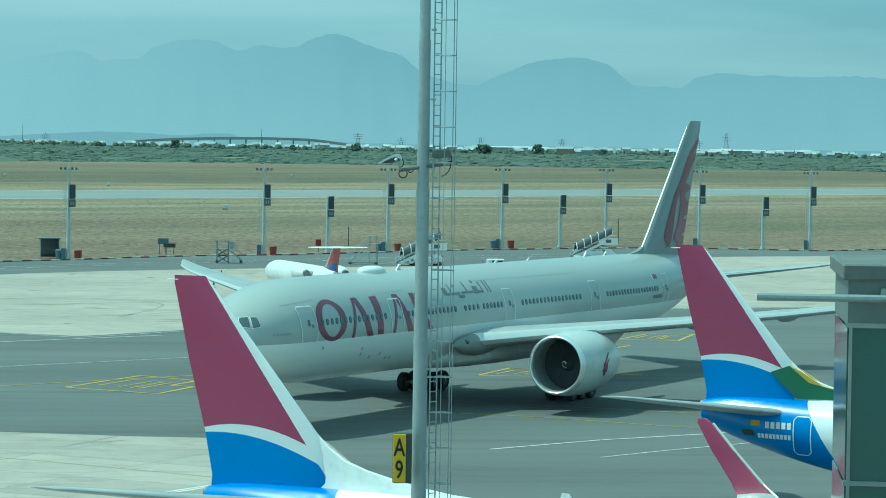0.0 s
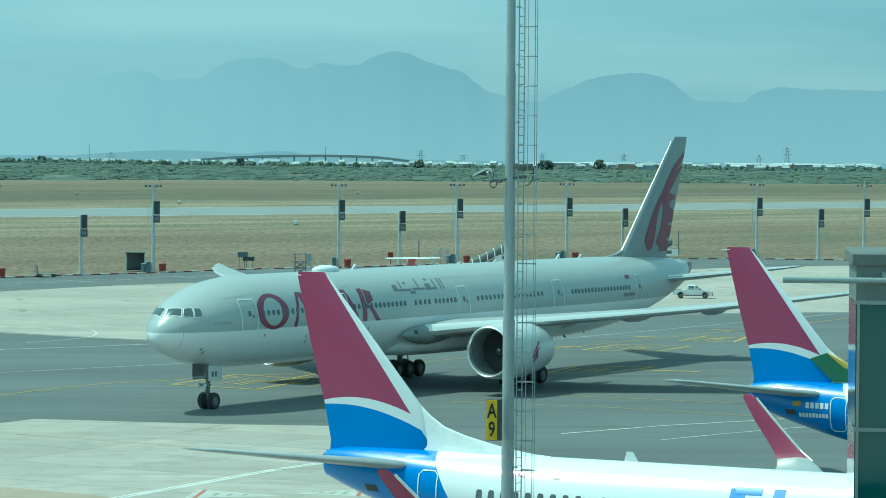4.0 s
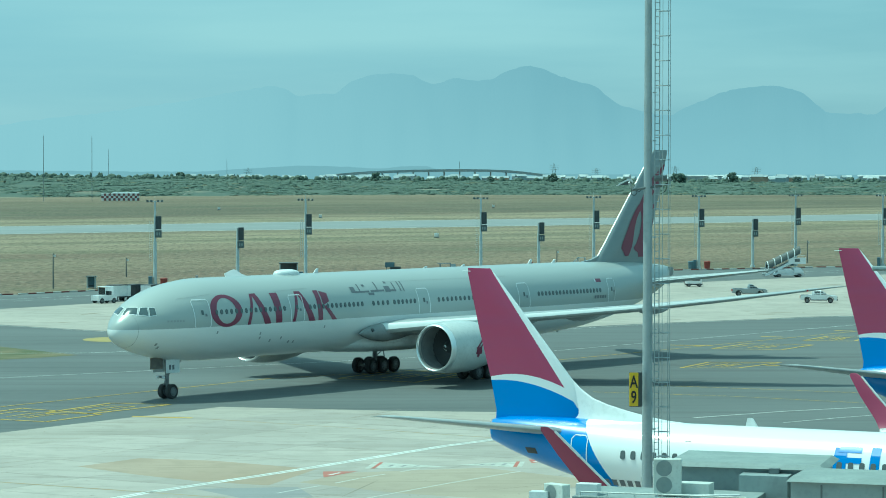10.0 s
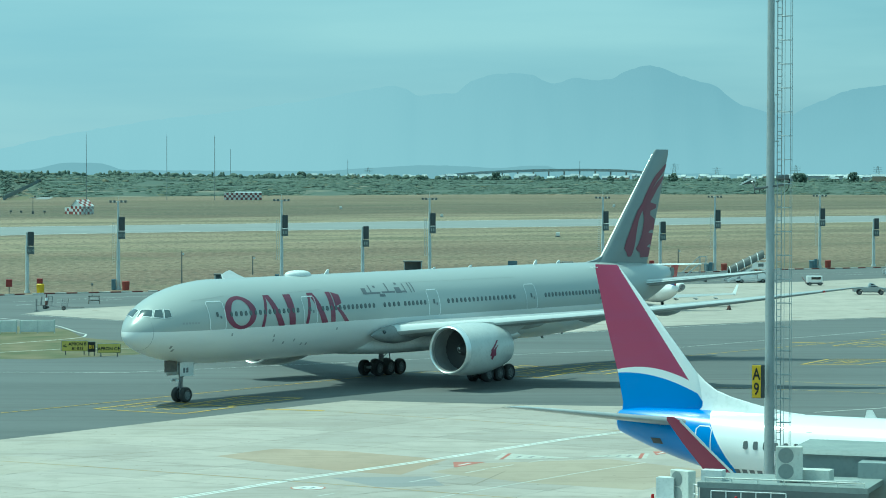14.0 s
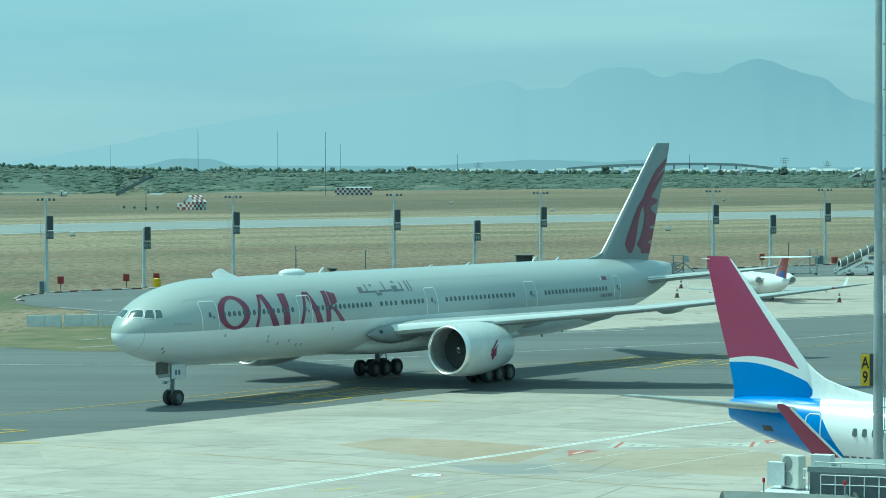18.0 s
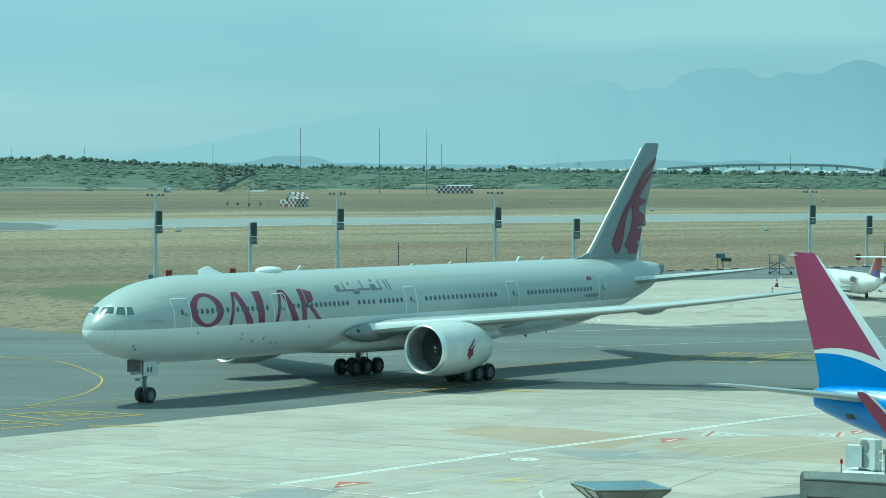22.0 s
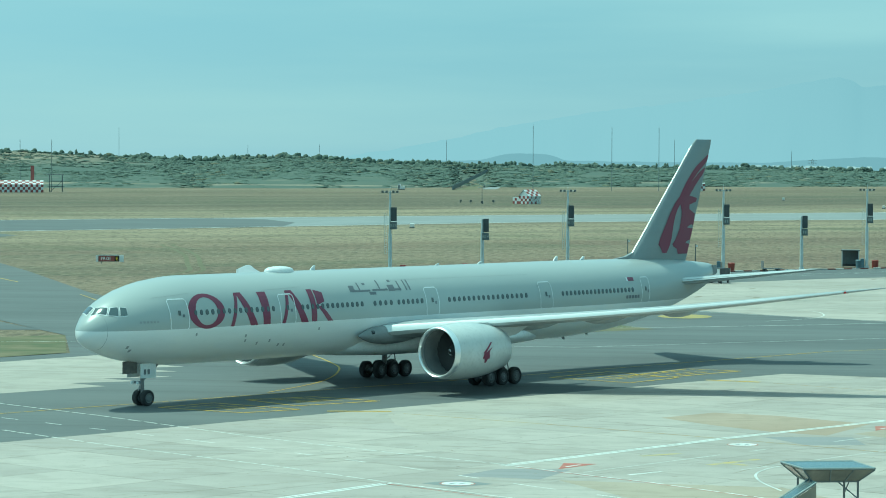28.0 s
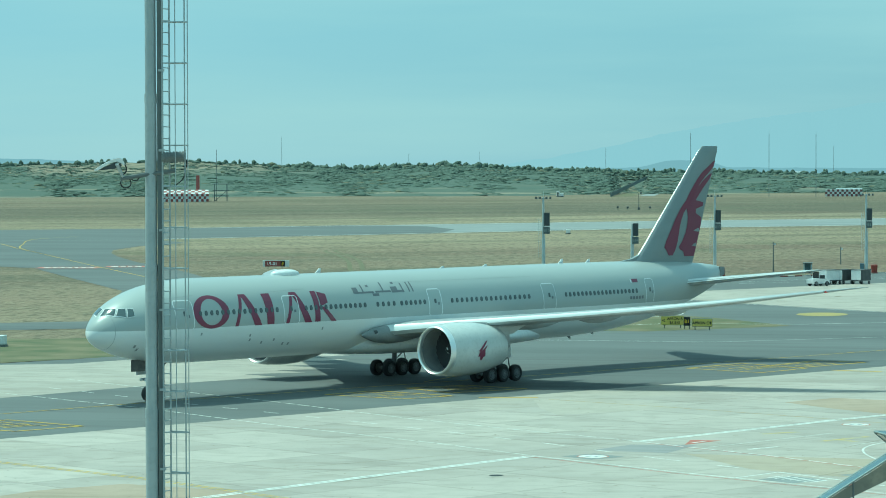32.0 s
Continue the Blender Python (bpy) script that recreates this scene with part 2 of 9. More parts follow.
def prism(bm, pts, axis, lo, hi):
    """A plane outline pushed from lo to hi along an axis; pts are the other two coordinates in order."""
    def at(p, h):
        q = list(p)
        q.insert("xyz".index(axis), h)
        return q
    a, b = [bm.verts.new(at(p, lo)) for p in pts], [bm.verts.new(at(p, hi)) for p in pts]
    bm.faces.new(a[::-1]), bm.faces.new(b)
    for i in range(len(pts)):
        j = (i + 1) % len(pts)
        bm.faces.new((a[i], a[j], b[j], b[i]))
    bmesh.ops.recalc_face_normals(bm, faces=bm.faces[:])
    return bm


def lettering(words, size, parent, m, mat):
    """Words in the built-in font, as a thin mesh on its thing or part."""
    c = bpy.data.curves.new("text", "FONT")
    c.body, c.size, c.align_x, c.extrude, c.offset = words, size, "CENTER", 0.003, 0.012
    o = bpy.data.objects.new("text_shape", c)
    scene.collection.objects.link(o)
    dg = bpy.context.evaluated_depsgraph_get()
    dg.update()
    me = bpy.data.meshes.new_from_object(o.evaluated_get(dg))
    bpy.data.objects.remove(o)
    me.materials.clear()
    me.materials.append(mat)
    l = new("lettering", me)
    l.parent = parent
    l.matrix_basis = m
    return l


def BM():
    return bmesh.new()


def interp(x, xs, ys):
    return float(np.interp(x, xs, ys))


def curve(x, xs, ys):
    """Smooth interpolation through the knots (monotone cubic)."""
    i = min(max(int(np.searchsorted(xs, x)) - 1, 0), len(xs) - 2)
    d = [(ys[k + 1] - ys[k]) / (xs[k + 1] - xs[k]) for k in range(len(xs) - 1)]
    s = [d[0]] + [0.0 if a * b <= 0 else 2 * a * b / (a + b) for a, b in zip(d, d[1:])] + [d[-1]]
    h = xs[i + 1] - xs[i]
    t = min(max((x - xs[i]) / h, 0), 1)
    return ((1 + 2 * t) * (1 - t) ** 2 * ys[i] + t * (1 - t) ** 2 * h * s[i] + t * t * (3 - 2 * t) * ys[i + 1] - t * t * (1 - t) * h * s[i + 1])


# ---- ground ----
def sheet(name, pts, z, material, label, category, cell=0.0):
    """A flat area of the setting with a thin edge, from its outline seen from above."""
    bm = BM()
    f = bm.faces.new([bm.verts.new((x, y, z)) for x, y in pts])
    if f.normal.z < 0 or sum(a[0] * b[1] - b[0] * a[1] for a, b in zip(pts, pts[1:] + pts[:1])) < 0:
        bmesh.ops.reverse_faces(bm, faces=[f])
    bmesh.ops.triangulate(bm, faces=bm.faces[:])
    return tagged(part(name, bm, material), label, category, kind="structure")


def along(m, heading, su, sv):
    """Object coordinates turned to a heading (degrees from +x), then scaled along and across it; also the way across in metres."""
    t = m.node_tree
    c, mix = t.nodes.new("ShaderNodeTexCoord"), t.nodes.new("ShaderNodeCombineXYZ")
    a = radians(heading)
    raw = None
    for k, (v, sc) in enumerate((((math.cos(a), math.sin(a), 0), su), ((-math.sin(a), math.cos(a), 0), sv))):
        d, f = t.nodes.new("ShaderNodeVectorMath"), t.nodes.new("ShaderNodeMath")
        d.operation, f.operation = "DOT_PRODUCT", "MULTIPLY"
        d.inputs[1].default_value = v
        f.inputs[1].default_value = sc
        t.links.new(c.outputs["Object"], d.inputs[0])
        t.links.new(d.outputs["Value"], f.inputs[0])
        t.links.new(f.outputs[0], mix.inputs[k])
        raw = d.outputs["Value"]
    return mix.outputs[0], raw


def band(m, value, knots):
    """A factor over a distance: (metres, factor) knots."""
    t = m.node_tree
    r, ramp = t.nodes.new("ShaderNodeMapRange"), t.nodes.new("ShaderNodeValToRGB")
    lo, hi = knots[0][0], knots[-1][0]
    r.inputs["From Min"].default_value, r.inputs["From Max"].default_value = lo, hi
    t.links.new(value, r.inputs["Value"])
    t.links.new(r.outputs[0], ramp.inputs[0])
    el = ramp.color_ramp.elements
    for k, (x, f) in enumerate(knots):
        e = el[0] if k == 0 else el[len(el) - 1] if k == len(knots) - 1 else el.new((x - lo) / (hi - lo))
        e.color = (f, f, f, 1)
    return ramp.outputs[0]


RUNWAY_HEADING = 38.0


def blob(m, cx, cy, rx, ry, turn):
    """A ragged oval: factor 1 inside, 0 outside."""
    t = m.node_tree
    mp = t.nodes.new("ShaderNodeMapping")
    mp.vector_type = "TEXTURE"
    mp.inputs["Location"].default_value, mp.inputs["Rotation"].default_value, mp.inputs["Scale"].default_value = (cx, cy, 0), (0, 0, radians(turn)), (rx, ry, 1)
    c, far, n, add, r = (t.nodes.new("ShaderNode" + k) for k in ("TexCoord", "VectorMath", "TexNoise", "Math", "MapRange"))
    far.operation, add.operation = "LENGTH", "MULTIPLY_ADD"
    t.links.new(c.outputs["Object"], mp.inputs["Vector"])
    t.links.new(mp.outputs[0], far.inputs[0])
    t.links.new(mp.outputs[0], n.inputs["Vector"])
    n.inputs["Scale"].default_value, n.inputs["Detail"].default_value = 2.2, 7
    add.inputs[1].default_value = 0.9
    t.links.new(n.outputs[0], add.inputs[0])
    t.links.new(far.outputs["Value"], add.inputs[2])
    r.inputs["From Min"].default_value, r.inputs["From Max"].default_value = 1.55, 1.30
    t.links.new(add.outputs[0], r.inputs["Value"])
    return r.outputs[0]


def grass_material():
    m = shader("dry_grass", (0.30, 0.24, 0.11), 0.95)
    t = m.node_tree
    streak, across = along(m, RUNWAY_HEADING, 0.006, 0.030)
    wide, _ = along(m, RUNWAY_HEADING, 0.0025, 0.010)
    patchy, _ = along(m, RUNWAY_HEADING, 0.018, 0.035)
    # mown straw beside the runway, rougher brown growth towards the apron, olive then tan veld beyond; ragged borders
    wob, add = t.nodes.new("ShaderNodeTexNoise"), t.nodes.new("ShaderNodeMath")
    wob.inputs["Scale"].default_value, wob.inputs["Detail"].default_value = 1.0, 6
    t.links.new(patchy, wob.inputs["Vector"])
    add.operation = "MULTIPLY_ADD"
    add.inputs[1].default_value = 110
    t.links.new(wob.outputs[0], add.inputs[0])
    t.links.new(across, add.inputs[2])
    straw = band(m, add.outputs[0], [(300, 0.45), (390, 0.35), (450, 0.10), (555, 0.10), (605, 0.75), (700, 0.95), (800, 0.95), (872, 0.95), (905, 0.15), (1200, 0.15), (1290, 0.10), (1350, 0.45), (1500, 0.5)])
    olive = band(m, add.outputs[0], [(850, 0.0), (892, 0.15), (925, 0.90), (1070, 0.75), (1150, 0.85), (1195, 0.05), (1260, 0.45), (1330, 0.05), (1480, 0.10), (1560, 0.45), (1680, 0.3)])
    c = mixed(m, noise_of(m, wide, 1.0, 7, 0.45, 0.55), (0.152, 0.098, 0.066), (0.205, 0.148, 0.096))
    c = mixed(m, straw, c, (0.325, 0.262, 0.172))
    c = mixed(m, olive, c, (0.080, 0.074, 0.048))
    veld, _ = along(m, RUNWAY_HEADING, 0.0024, 0.018)
    c = mixed(m, noise_of(m, veld, 1.0, 7, 0.51, 0.57), c, (0.232, 0.188, 0.120), 0.5)
    c = mixed(m, noise_of(m, veld, 1.9, 7, 0.53, 0.59), c, (0.088, 0.090, 0.054), 0.5)
    c = mixed(m, noise_of(m, streak, 1.0, 8, 0.50, 0.62), c, (0.128, 0.096, 0.062), 0.5)
    c = mixed(m, noise_of(m, patchy, 1.6, 8, 0.53, 0.62), c, (0.245, 0.194, 0.128), 0.30)
    c = mixed(m, noise_of(m, coords(m, "Object", (0.018, 0.022, 1)), 1.0, 6, 0.55, 0.66), c, (0.112, 0.116, 0.062), 0.62)
    # tufts
    c = mixed(m, noise_of(m, coords(m, "Object", (0.9, 0.20, 1), 0.1), 1.0, 6, 0.52, 0.60), c, (0.300, 0.240, 0.158), 0.42)
    c = mixed(m, noise_of(m, coords(m, "Object", (0.7, 0.16, 1), -0.1), 1.3, 6, 0.53, 0.61), c, (0.062, 0.054, 0.034), 0.60)
    c = mixed(m, noise_of(m, coords(m, "Object", (3.0, 0.8, 1)), 1.0, 4, 0.50, 0.62), c, (0.075, 0.068, 0.041), 0.42)
    # the watered corner round the kerb
    c = mixed(m, blob(m, -72, 370, 10, 26, 12), c, (0.092, 0.108, 0.050), 0.75)
    colour(m, c)
    return bump(m, noise_of(m, coords(m, "Object", (0.8, 0.4, 1)), 2.0, 6, 0.2, 0.8), 0.6, 0.3)


def asphalt_material():
    m = shader("taxiway_asphalt", (0.07, 0.074, 0.076), 0.85)
    c = mixed(m, noise_of(m, coords(m, "Object", (0.02, 0.09, 1), 1.02), 1.0, 6, 0.35, 0.65), (0.104, 0.112, 0.112), (0.140, 0.149, 0.147))
    c = mixed(m, noise_of(m, coords(m, "Object", (0.03, 0.5, 1), 1.02), 1.0, 5, 0.5, 0.72), c, (0.080, 0.082, 0.082), 0.7)
    c = mixed(m, noise_of(m, coords(m, "Object", (0.9, 0.9, 1)), 1.0, 6, 0.45, 0.75), c, (0.145, 0.149, 0.146), 0.35)
    return colour(m, c)


def concrete_material(name, a, b, stain):
    m = shader(name, a, 0.8)
    c = mixed(m, noise_of(m, coords(m, "Object", (0.05, 0.05, 1)), 1.0, 5, 0.38, 0.62), a, b)
    c = mixed(m, noise_of(m, coords(m, "Object", (0.03, 0.22, 1), 1.02), 1.0, 6, 0.52, 0.72), c, stain, 0.55)
    c = mixed(m, noise_of(m, coords(m, "Object", (0.5, 0.5, 1)), 1.0, 8, 0.50, 0.64), c, stain, 0.42)
    c = mixed(m, noise_of(m, coords(m, "Object", (0.10, 1.1, 1), 1.02), 1.0, 7, 0.56, 0.66), c, tuple(x * 0.8 for x in stain), 0.4)
    c = mixed(m, noise_of(m, coords(m, "Object", (0.16, 0.10, 1), 0.6), 1.0, 7, 0.54, 0.66), c, tuple(0.5 * (x + y) for x, y in zip(stain, a)), 0.6)
    c = mixed(m, noise_of(m, coords(m, "Object", (5, 5, 1)), 1.0, 3, 0.6, 0.75), c, tuple(x * 0.6 for x in stain), 0.35)
    return colour(m, c)


m_grass = grass_material()
m_asphalt = asphalt_material()
m_concrete = concrete_material("apron_concrete", (0.375, 0.333, 0.290), (0.436, 0.386, 0.337), (0.274, 0.241, 0.209))
m_runway = concrete_material("runway_surface", (0.232, 0.244, 0.241), (0.262, 0.272, 0.268), (0.20, 0.21, 0.207))
m_tan = concrete_material("patched_concrete", (0.350, 0.262, 0.193), (0.391, 0.301, 0.229), (0.288, 0.227, 0.166))
m_green = worn("green_grass", (0.090, 0.104, 0.046), (0.195, 0.160, 0.092), 0.22, 0.95)
m_paintw = worn("white_marking", (0.72, 0.72, 0.69), (0.58, 0.57, 0.54), 0.7, 0.7)
m_pit = worn("pitted_concrete", (0.436, 0.386, 0.337), (0.385, 0.338, 0.290), 0.3, 0.9, 0, 5)
m_brownline = worn("faded_orange_marking", (0.36, 0.24, 0.12), (0.40, 0.32, 0.20), 0.5, 0.8)
m_kerbred = worn("kerb_red", (0.20, 0.06, 0.05), (0.14, 0.06, 0.055), 0.7, 0.8)
m_kerbwhite = worn("kerb_white", (0.55, 0.55, 0.52), (0.42, 0.42, 0.40), 0.7, 0.8)
m_painty = worn("yellow_marking", (0.62, 0.42, 0.05), (0.50, 0.34, 0.06), 0.7, 0.7)
m_paintr = worn("red_marking", (0.43, 0.12, 0.09), (0.38, 0.16, 0.12), 0.7, 0.7)


def ground_sheet():
    bm = BM()
    xs, ys = [-4900, -2200, -900, -300, 0, 300, 900, 2200, 4900], [-900, -100, 60, 400, 900, 1600, 2600, 4900]
    g = [[bm.verts.new((x, y, -0.03)) for x in xs] for y in ys]
    for a, b in zip(g, g[1:]):
        for i in range(len(xs) - 1):
            bm.faces.new((a[i], a[i + 1], b[i + 1], b[i]))
    return tagged(part("ground", bm, m_grass), "dry yellow-brown airfield grass reaching the horizon", "grass", kind="structure")


ground_sheet()
# the dark taxilane, its branches and the strip behind the far apron
TAXI = [(-140, 30), (-118, 60), (-90, 110), (-78, 172), (-88, 210), (-80, 222), (-71, 237), (-78.7, 261.5), (-83.5, 269), (-95, 288.5), (-112.6, 321), (-122, 354), (-149, 405), (-164.6, 435.2),
                  (-173.2, 442), (-230, 460), (-330, 490), (-420, 560), (-300, 640), (-233, 667), (-186.4, 590), (-188.5, 563), (-184.7, 535), (-179, 517), (-169.7, 494), (-156.1, 464.6), (-143, 441), (-128.6, 410),
                  (-99.7, 343.8), (-81.5, 310), (-73.4, 298.7), (-62.6, 285.1), (-57.5, 306), (-54, 325), (-57, 344.6), (-61, 348.5), (-65, 354), (-68.5, 361), (-71, 370), (-71.9, 379.5), (-70.3, 388.6), (-66.7, 395), (-58.7, 402.5), 
                  (-44.1, 411), (-36, 421.4), (-28.1, 432.6), (-18.4, 441.5), (-5.4, 452.5), (0.9, 459.5), (11, 469), (22, 474.5), (54, 501.5), (80, 516), (93, 517), (110, 512), (150, 540), (220, 590), (420, 640), (260, 400), (160, 30)]
sheet("taxiway", TAXI, 0.0, m_asphalt,
      "dark worn asphalt taxiway with skid streaks", "taxiway")
sheet("far_apron", [(-50, 359), (-30, 388), (-10.6, 413), (-1.3, 421), (8, 427), (49, 449), (78, 478), (92, 487), (150, 510), (220, 520), (170, 400), (110, 362), (74, 356), (55, 352.5), (33, 337), (21, 327), (13, 318), (-1, 304), (-9, 309), (-20, 318), (-34, 332), (-52, 351)], 0.006,
      m_concrete, "pale concrete parking apron", "apron")
sheet("near_apron", [(-8.9, 226), (4, 222.2), (15, 220.5), (19, 160), (70, 135), (120, 40), (120, -90), (-210, -90), (-134, 30), (-60.5, 147), (-37.7, 182.4)], 0.006, m_concrete,
      "pale concrete gate apron of large stained slabs", "apron")
sheet("left_apron", [(-88, 210), (-79.6, 214), (-70, 231), (-66, 238.5), (-62.8, 236.7), (-64.8, 233), (-58.6, 229.3), (-61.8, 226.2), (-57.3, 223.1), (-61.2, 220.6), (-56.5, 217.8), (-60.8, 215), (-55.5, 212.2), (-60.2, 209.4), (-57, 207.5), (-61.4, 204.4), (-58, 202.2), (-64, 193.5), (-72.7, 176.5), (-92, 150), (-140, 120),
                     (-140, 200)], 0.006, m_concrete, "pale concrete shoulder with a jagged edge", "apron")
RUNWAY = [(-420, 505), (-203, 617), (-101, 750), (-58, 785), (-25, 811), (36, 855), (86, 895), (140, 936), (260, 1030), (420, 1155), (420, 1260), (240, 1120), (150, 1048), (92, 1004), (42, 972), (-28, 920), (-66, 884), (-117, 846), (-239, 727), (-420, 610)]
sheet("runway", RUNWAY, 0.004, m_runway,
      "grey concrete runway across the grass", "runway")
sheet("green_verge", [(-45.4, 324), (-42.2, 317.6), (-38.8, 303.6), (-33.1, 297), (-24.4, 284), (-27, 281), (-38, 271), (-47, 272), (-62.6, 285.1), (-57.5, 306), (-54, 325)], 0.012, m_green,
      "green grass verge beside the taxiway", "grass")
sheet("verge_left", [(-108, 246), (-92.7, 248.3), (-78.7, 261.5), (-71.4, 237.2), (-80, 222), (-88, 211), (-110, 205)], 0.012, m_green, "green grass strip between the aprons", "grass")
sheet("taxi_strip", [(-160, 246), (-109.3, 274.7), (-93, 284), (-83.5, 269), (-96.8, 265.8), (-104.2, 261.3), (-160, 228)], 0.003, m_asphalt, "narrow asphalt strip joining the taxiway", "taxiway")


# ---- aircraft ----
# Aircraft are drawn nose at the origin, x forward (aft stations are negative x), y to port, z up from the ground.
class Hull:
    """A fuselage by its stations: metres aft of the nose, crown height, belly height, half width."""

    def __init__(self, st, top, bot, half):
        self.st, self.top, self.bot, self.half = st, top, bot, half

    def at(self, s):
        t, b = curve(s, self.st, self.top), curve(s, self.st, self.bot)
        return (t + b) / 2, max((t - b) / 2, 0.01), max(curve(s, self.st, self.half), 0.01)

    def skin(self, n=40, step=0.9):
        rings, s, end = [], 0.0, self.st[-1]
        stations = [0.02, 0.12, 0.3, 0.55, 0.9, 1.3, 1.8, 2.4, 3.1, 4.0, 5.0, 6.0, 7.0, 8.0]
        stations += list(np.linspace(9.0, end, int((end - 9) / step)))
        for s in stations:
            c, h, w = self.at(s)
            rings.append([(-s, w * math.cos(2 * math.pi * i / n), c + h * math.sin(2 * math.pi * i / n)) for i in range(n)])
        return loft(BM(), rings)

    def side(self, s, z, out=0.012):
        """Half width at that station and height."""
        c, h, w = self.at(s)
        k = min(abs((z - c) / h), 0.999)
        return w * math.sqrt(1 - k * k) + out


def on_skin(bm, hull, quad, nu=4, nv=6, side=1, out=0.014):
    """A patch of the skin: four corners (station, height) in order, filled by a grid that lies on the hull."""
    g = []
    for j in range(nv + 1):
        v = j / nv
        row = []
        for i in range(nu + 1):
            u = i / nu
            s = (1 - v) * ((1 - u) * quad[0][0] + u * quad[1][0]) + v * ((1 - u) * quad[3][0] + u * quad[2][0])
            z = (1 - v) * ((1 - u) * quad[0][1] + u * quad[1][1]) + v * ((1 - u) * quad[3][1] + u * quad[2][1])
            cc, hh, _ = hull.at(s)
            z = min(z, cc + 0.985 * hh)
            row.append(bm.verts.new((-s, side * hull.side(s, z, out), z)))
        g.append(row)
    for a, b in zip(g, g[1:]):
        for i in range(nu):
            bm.faces.new((a[i], a[i + 1], b[i + 1], b[i]) if side > 0 else (b[i], b[i + 1], a[i + 1], a[i]))
    return bm


def pane_on_nose(hull, q, side, out, n=10):
    """A window pane on the nose: four corners (station, degrees up from the side), laid on the hull."""
    bm, g = BM(), []
    for j in range(n + 1):
        v, row = j / n, []
        for i in range(n + 1):
            u = i / n
            s, a = ((1 - v) * ((1 - u) * q[0][k] + u * q[1][k]) + v * ((1 - u) * q[3][k] + u * q[2][k]) for k in (0, 1))
            c, h, w = hull.at(s)
            a = math.radians(a)
            row.append(bm.verts.new((-s - out * 0.3, side * (w + out) * math.cos(a), c + (h + out) * math.sin(a))))
        g.append(row)
    for a, b in zip(g, g[1:]):
        for i in range(n):
            bm.faces.new((a[i], a[i + 1], b[i + 1], b[i]) if side > 0 else (b[i], b[i + 1], a[i + 1], a[i]))
    return bm


def skin_ring(bm, hull, c, r_out, r_in, side=1, out=0.014, n=40):
    """An elliptic ring on the skin; radii are (along, up)."""
    rows = []
    for k in range(5):
        f = k / 4
        rx, rz = r_in[0] + (r_out[0] - r_in[0]) * f, r_in[1] + (r_out[1] - r_in[1]) * f
        row = []
        for i in range(n):
            a = 2 * math.pi * i / n
            s, z = c[0] + rx * math.cos(a), c[1] + rz * math.sin(a)
            row.append(bm.verts.new((-s, side * hull.side(s, z, out), z)))
        rows.append(row)
    for a, b in zip(rows, rows[1:]):
        for i in range(n):
            j = (i + 1) % n
            bm.faces.new((a[i], a[j], b[j], b[i]))
    return bm


def door_outline(bm, hull, s0, s1, z0, z1, w=0.07, side=1):
    """A door's painted border with clipped corners."""
    c = 0.18
    for q in (((s0 + c, z1), (s1 - c, z1), (s1 - c, z1 - w), (s0 + c, z1 - w)), ((s0 + c, z0 + w), (s1 - c, z0 + w), (s1 - c, z0), (s0 + c, z0)),
              ((s0, z1 - c), (s0 + w, z1 - c), (s0 + w, z0 + c), (s0, z0 + c)), ((s1 - w, z1 - c), (s1, z1 - c), (s1, z0 + c), (s1 - w, z0 + c)),
              ((s0, z1 - c), (s0 + c, z1), (s0 + c, z1 - w), (s0 + w, z1 - c)), ((s1 - c, z1), (s1, z1 - c), (s1 - w, z1 - c), (s1 - c, z1 - w)),
              ((s0, z0 + c), (s0 + w, z0 + c), (s0 + c, z0 + w), (s0 + c, z0)), ((s1 - c, z0 + w), (s1 - w, z0 + c), (s1, z0 + c), (s1 - c, z0))):
        on_skin(bm, hull, q, 2, 6, side, 0.02)
    return bm


AIRFOIL = [(0, 0), (0.008, 0.18), (0.04, 0.36), (0.12, 0.50), (0.3, 0.58), (0.55, 0.46), (0.8, 0.22), (1, 0.012),
           (0.8, -0.12), (0.55, -0.28), (0.3, -0.40), (0.12, -0.36), (0.04, -0.26), (0.008, -0.12)]


def wing_skin(secs, upright=False):
    """A wing or fin through sections (span, leading edge, chord, height, thickness); spans run to port, or up where upright."""
    rings = []
    for y, le, ch, z, th in secs:
        if upright:
            rings.append([(-(le + u * ch), v * th, y) for u, v in AIRFOIL])
        else:
            rings.append([(-(le + u * ch), y, z + v * th) for u, v in AIRFOIL])
    return loft(BM(), rings)


def revolve(profile, n=40, axis=(0, 0, 0), caps=False):
    """A body round a fore-and-aft axis, from (station, radius) pairs."""
    rings = [[(-s + axis[0], axis[1] + r * math.cos(2 * math.pi * i / n), axis[2] + r * math.sin(2 * math.pi * i / n)) for i in range(n)] for s, r in profile]
    return loft(BM(), rings, caps)


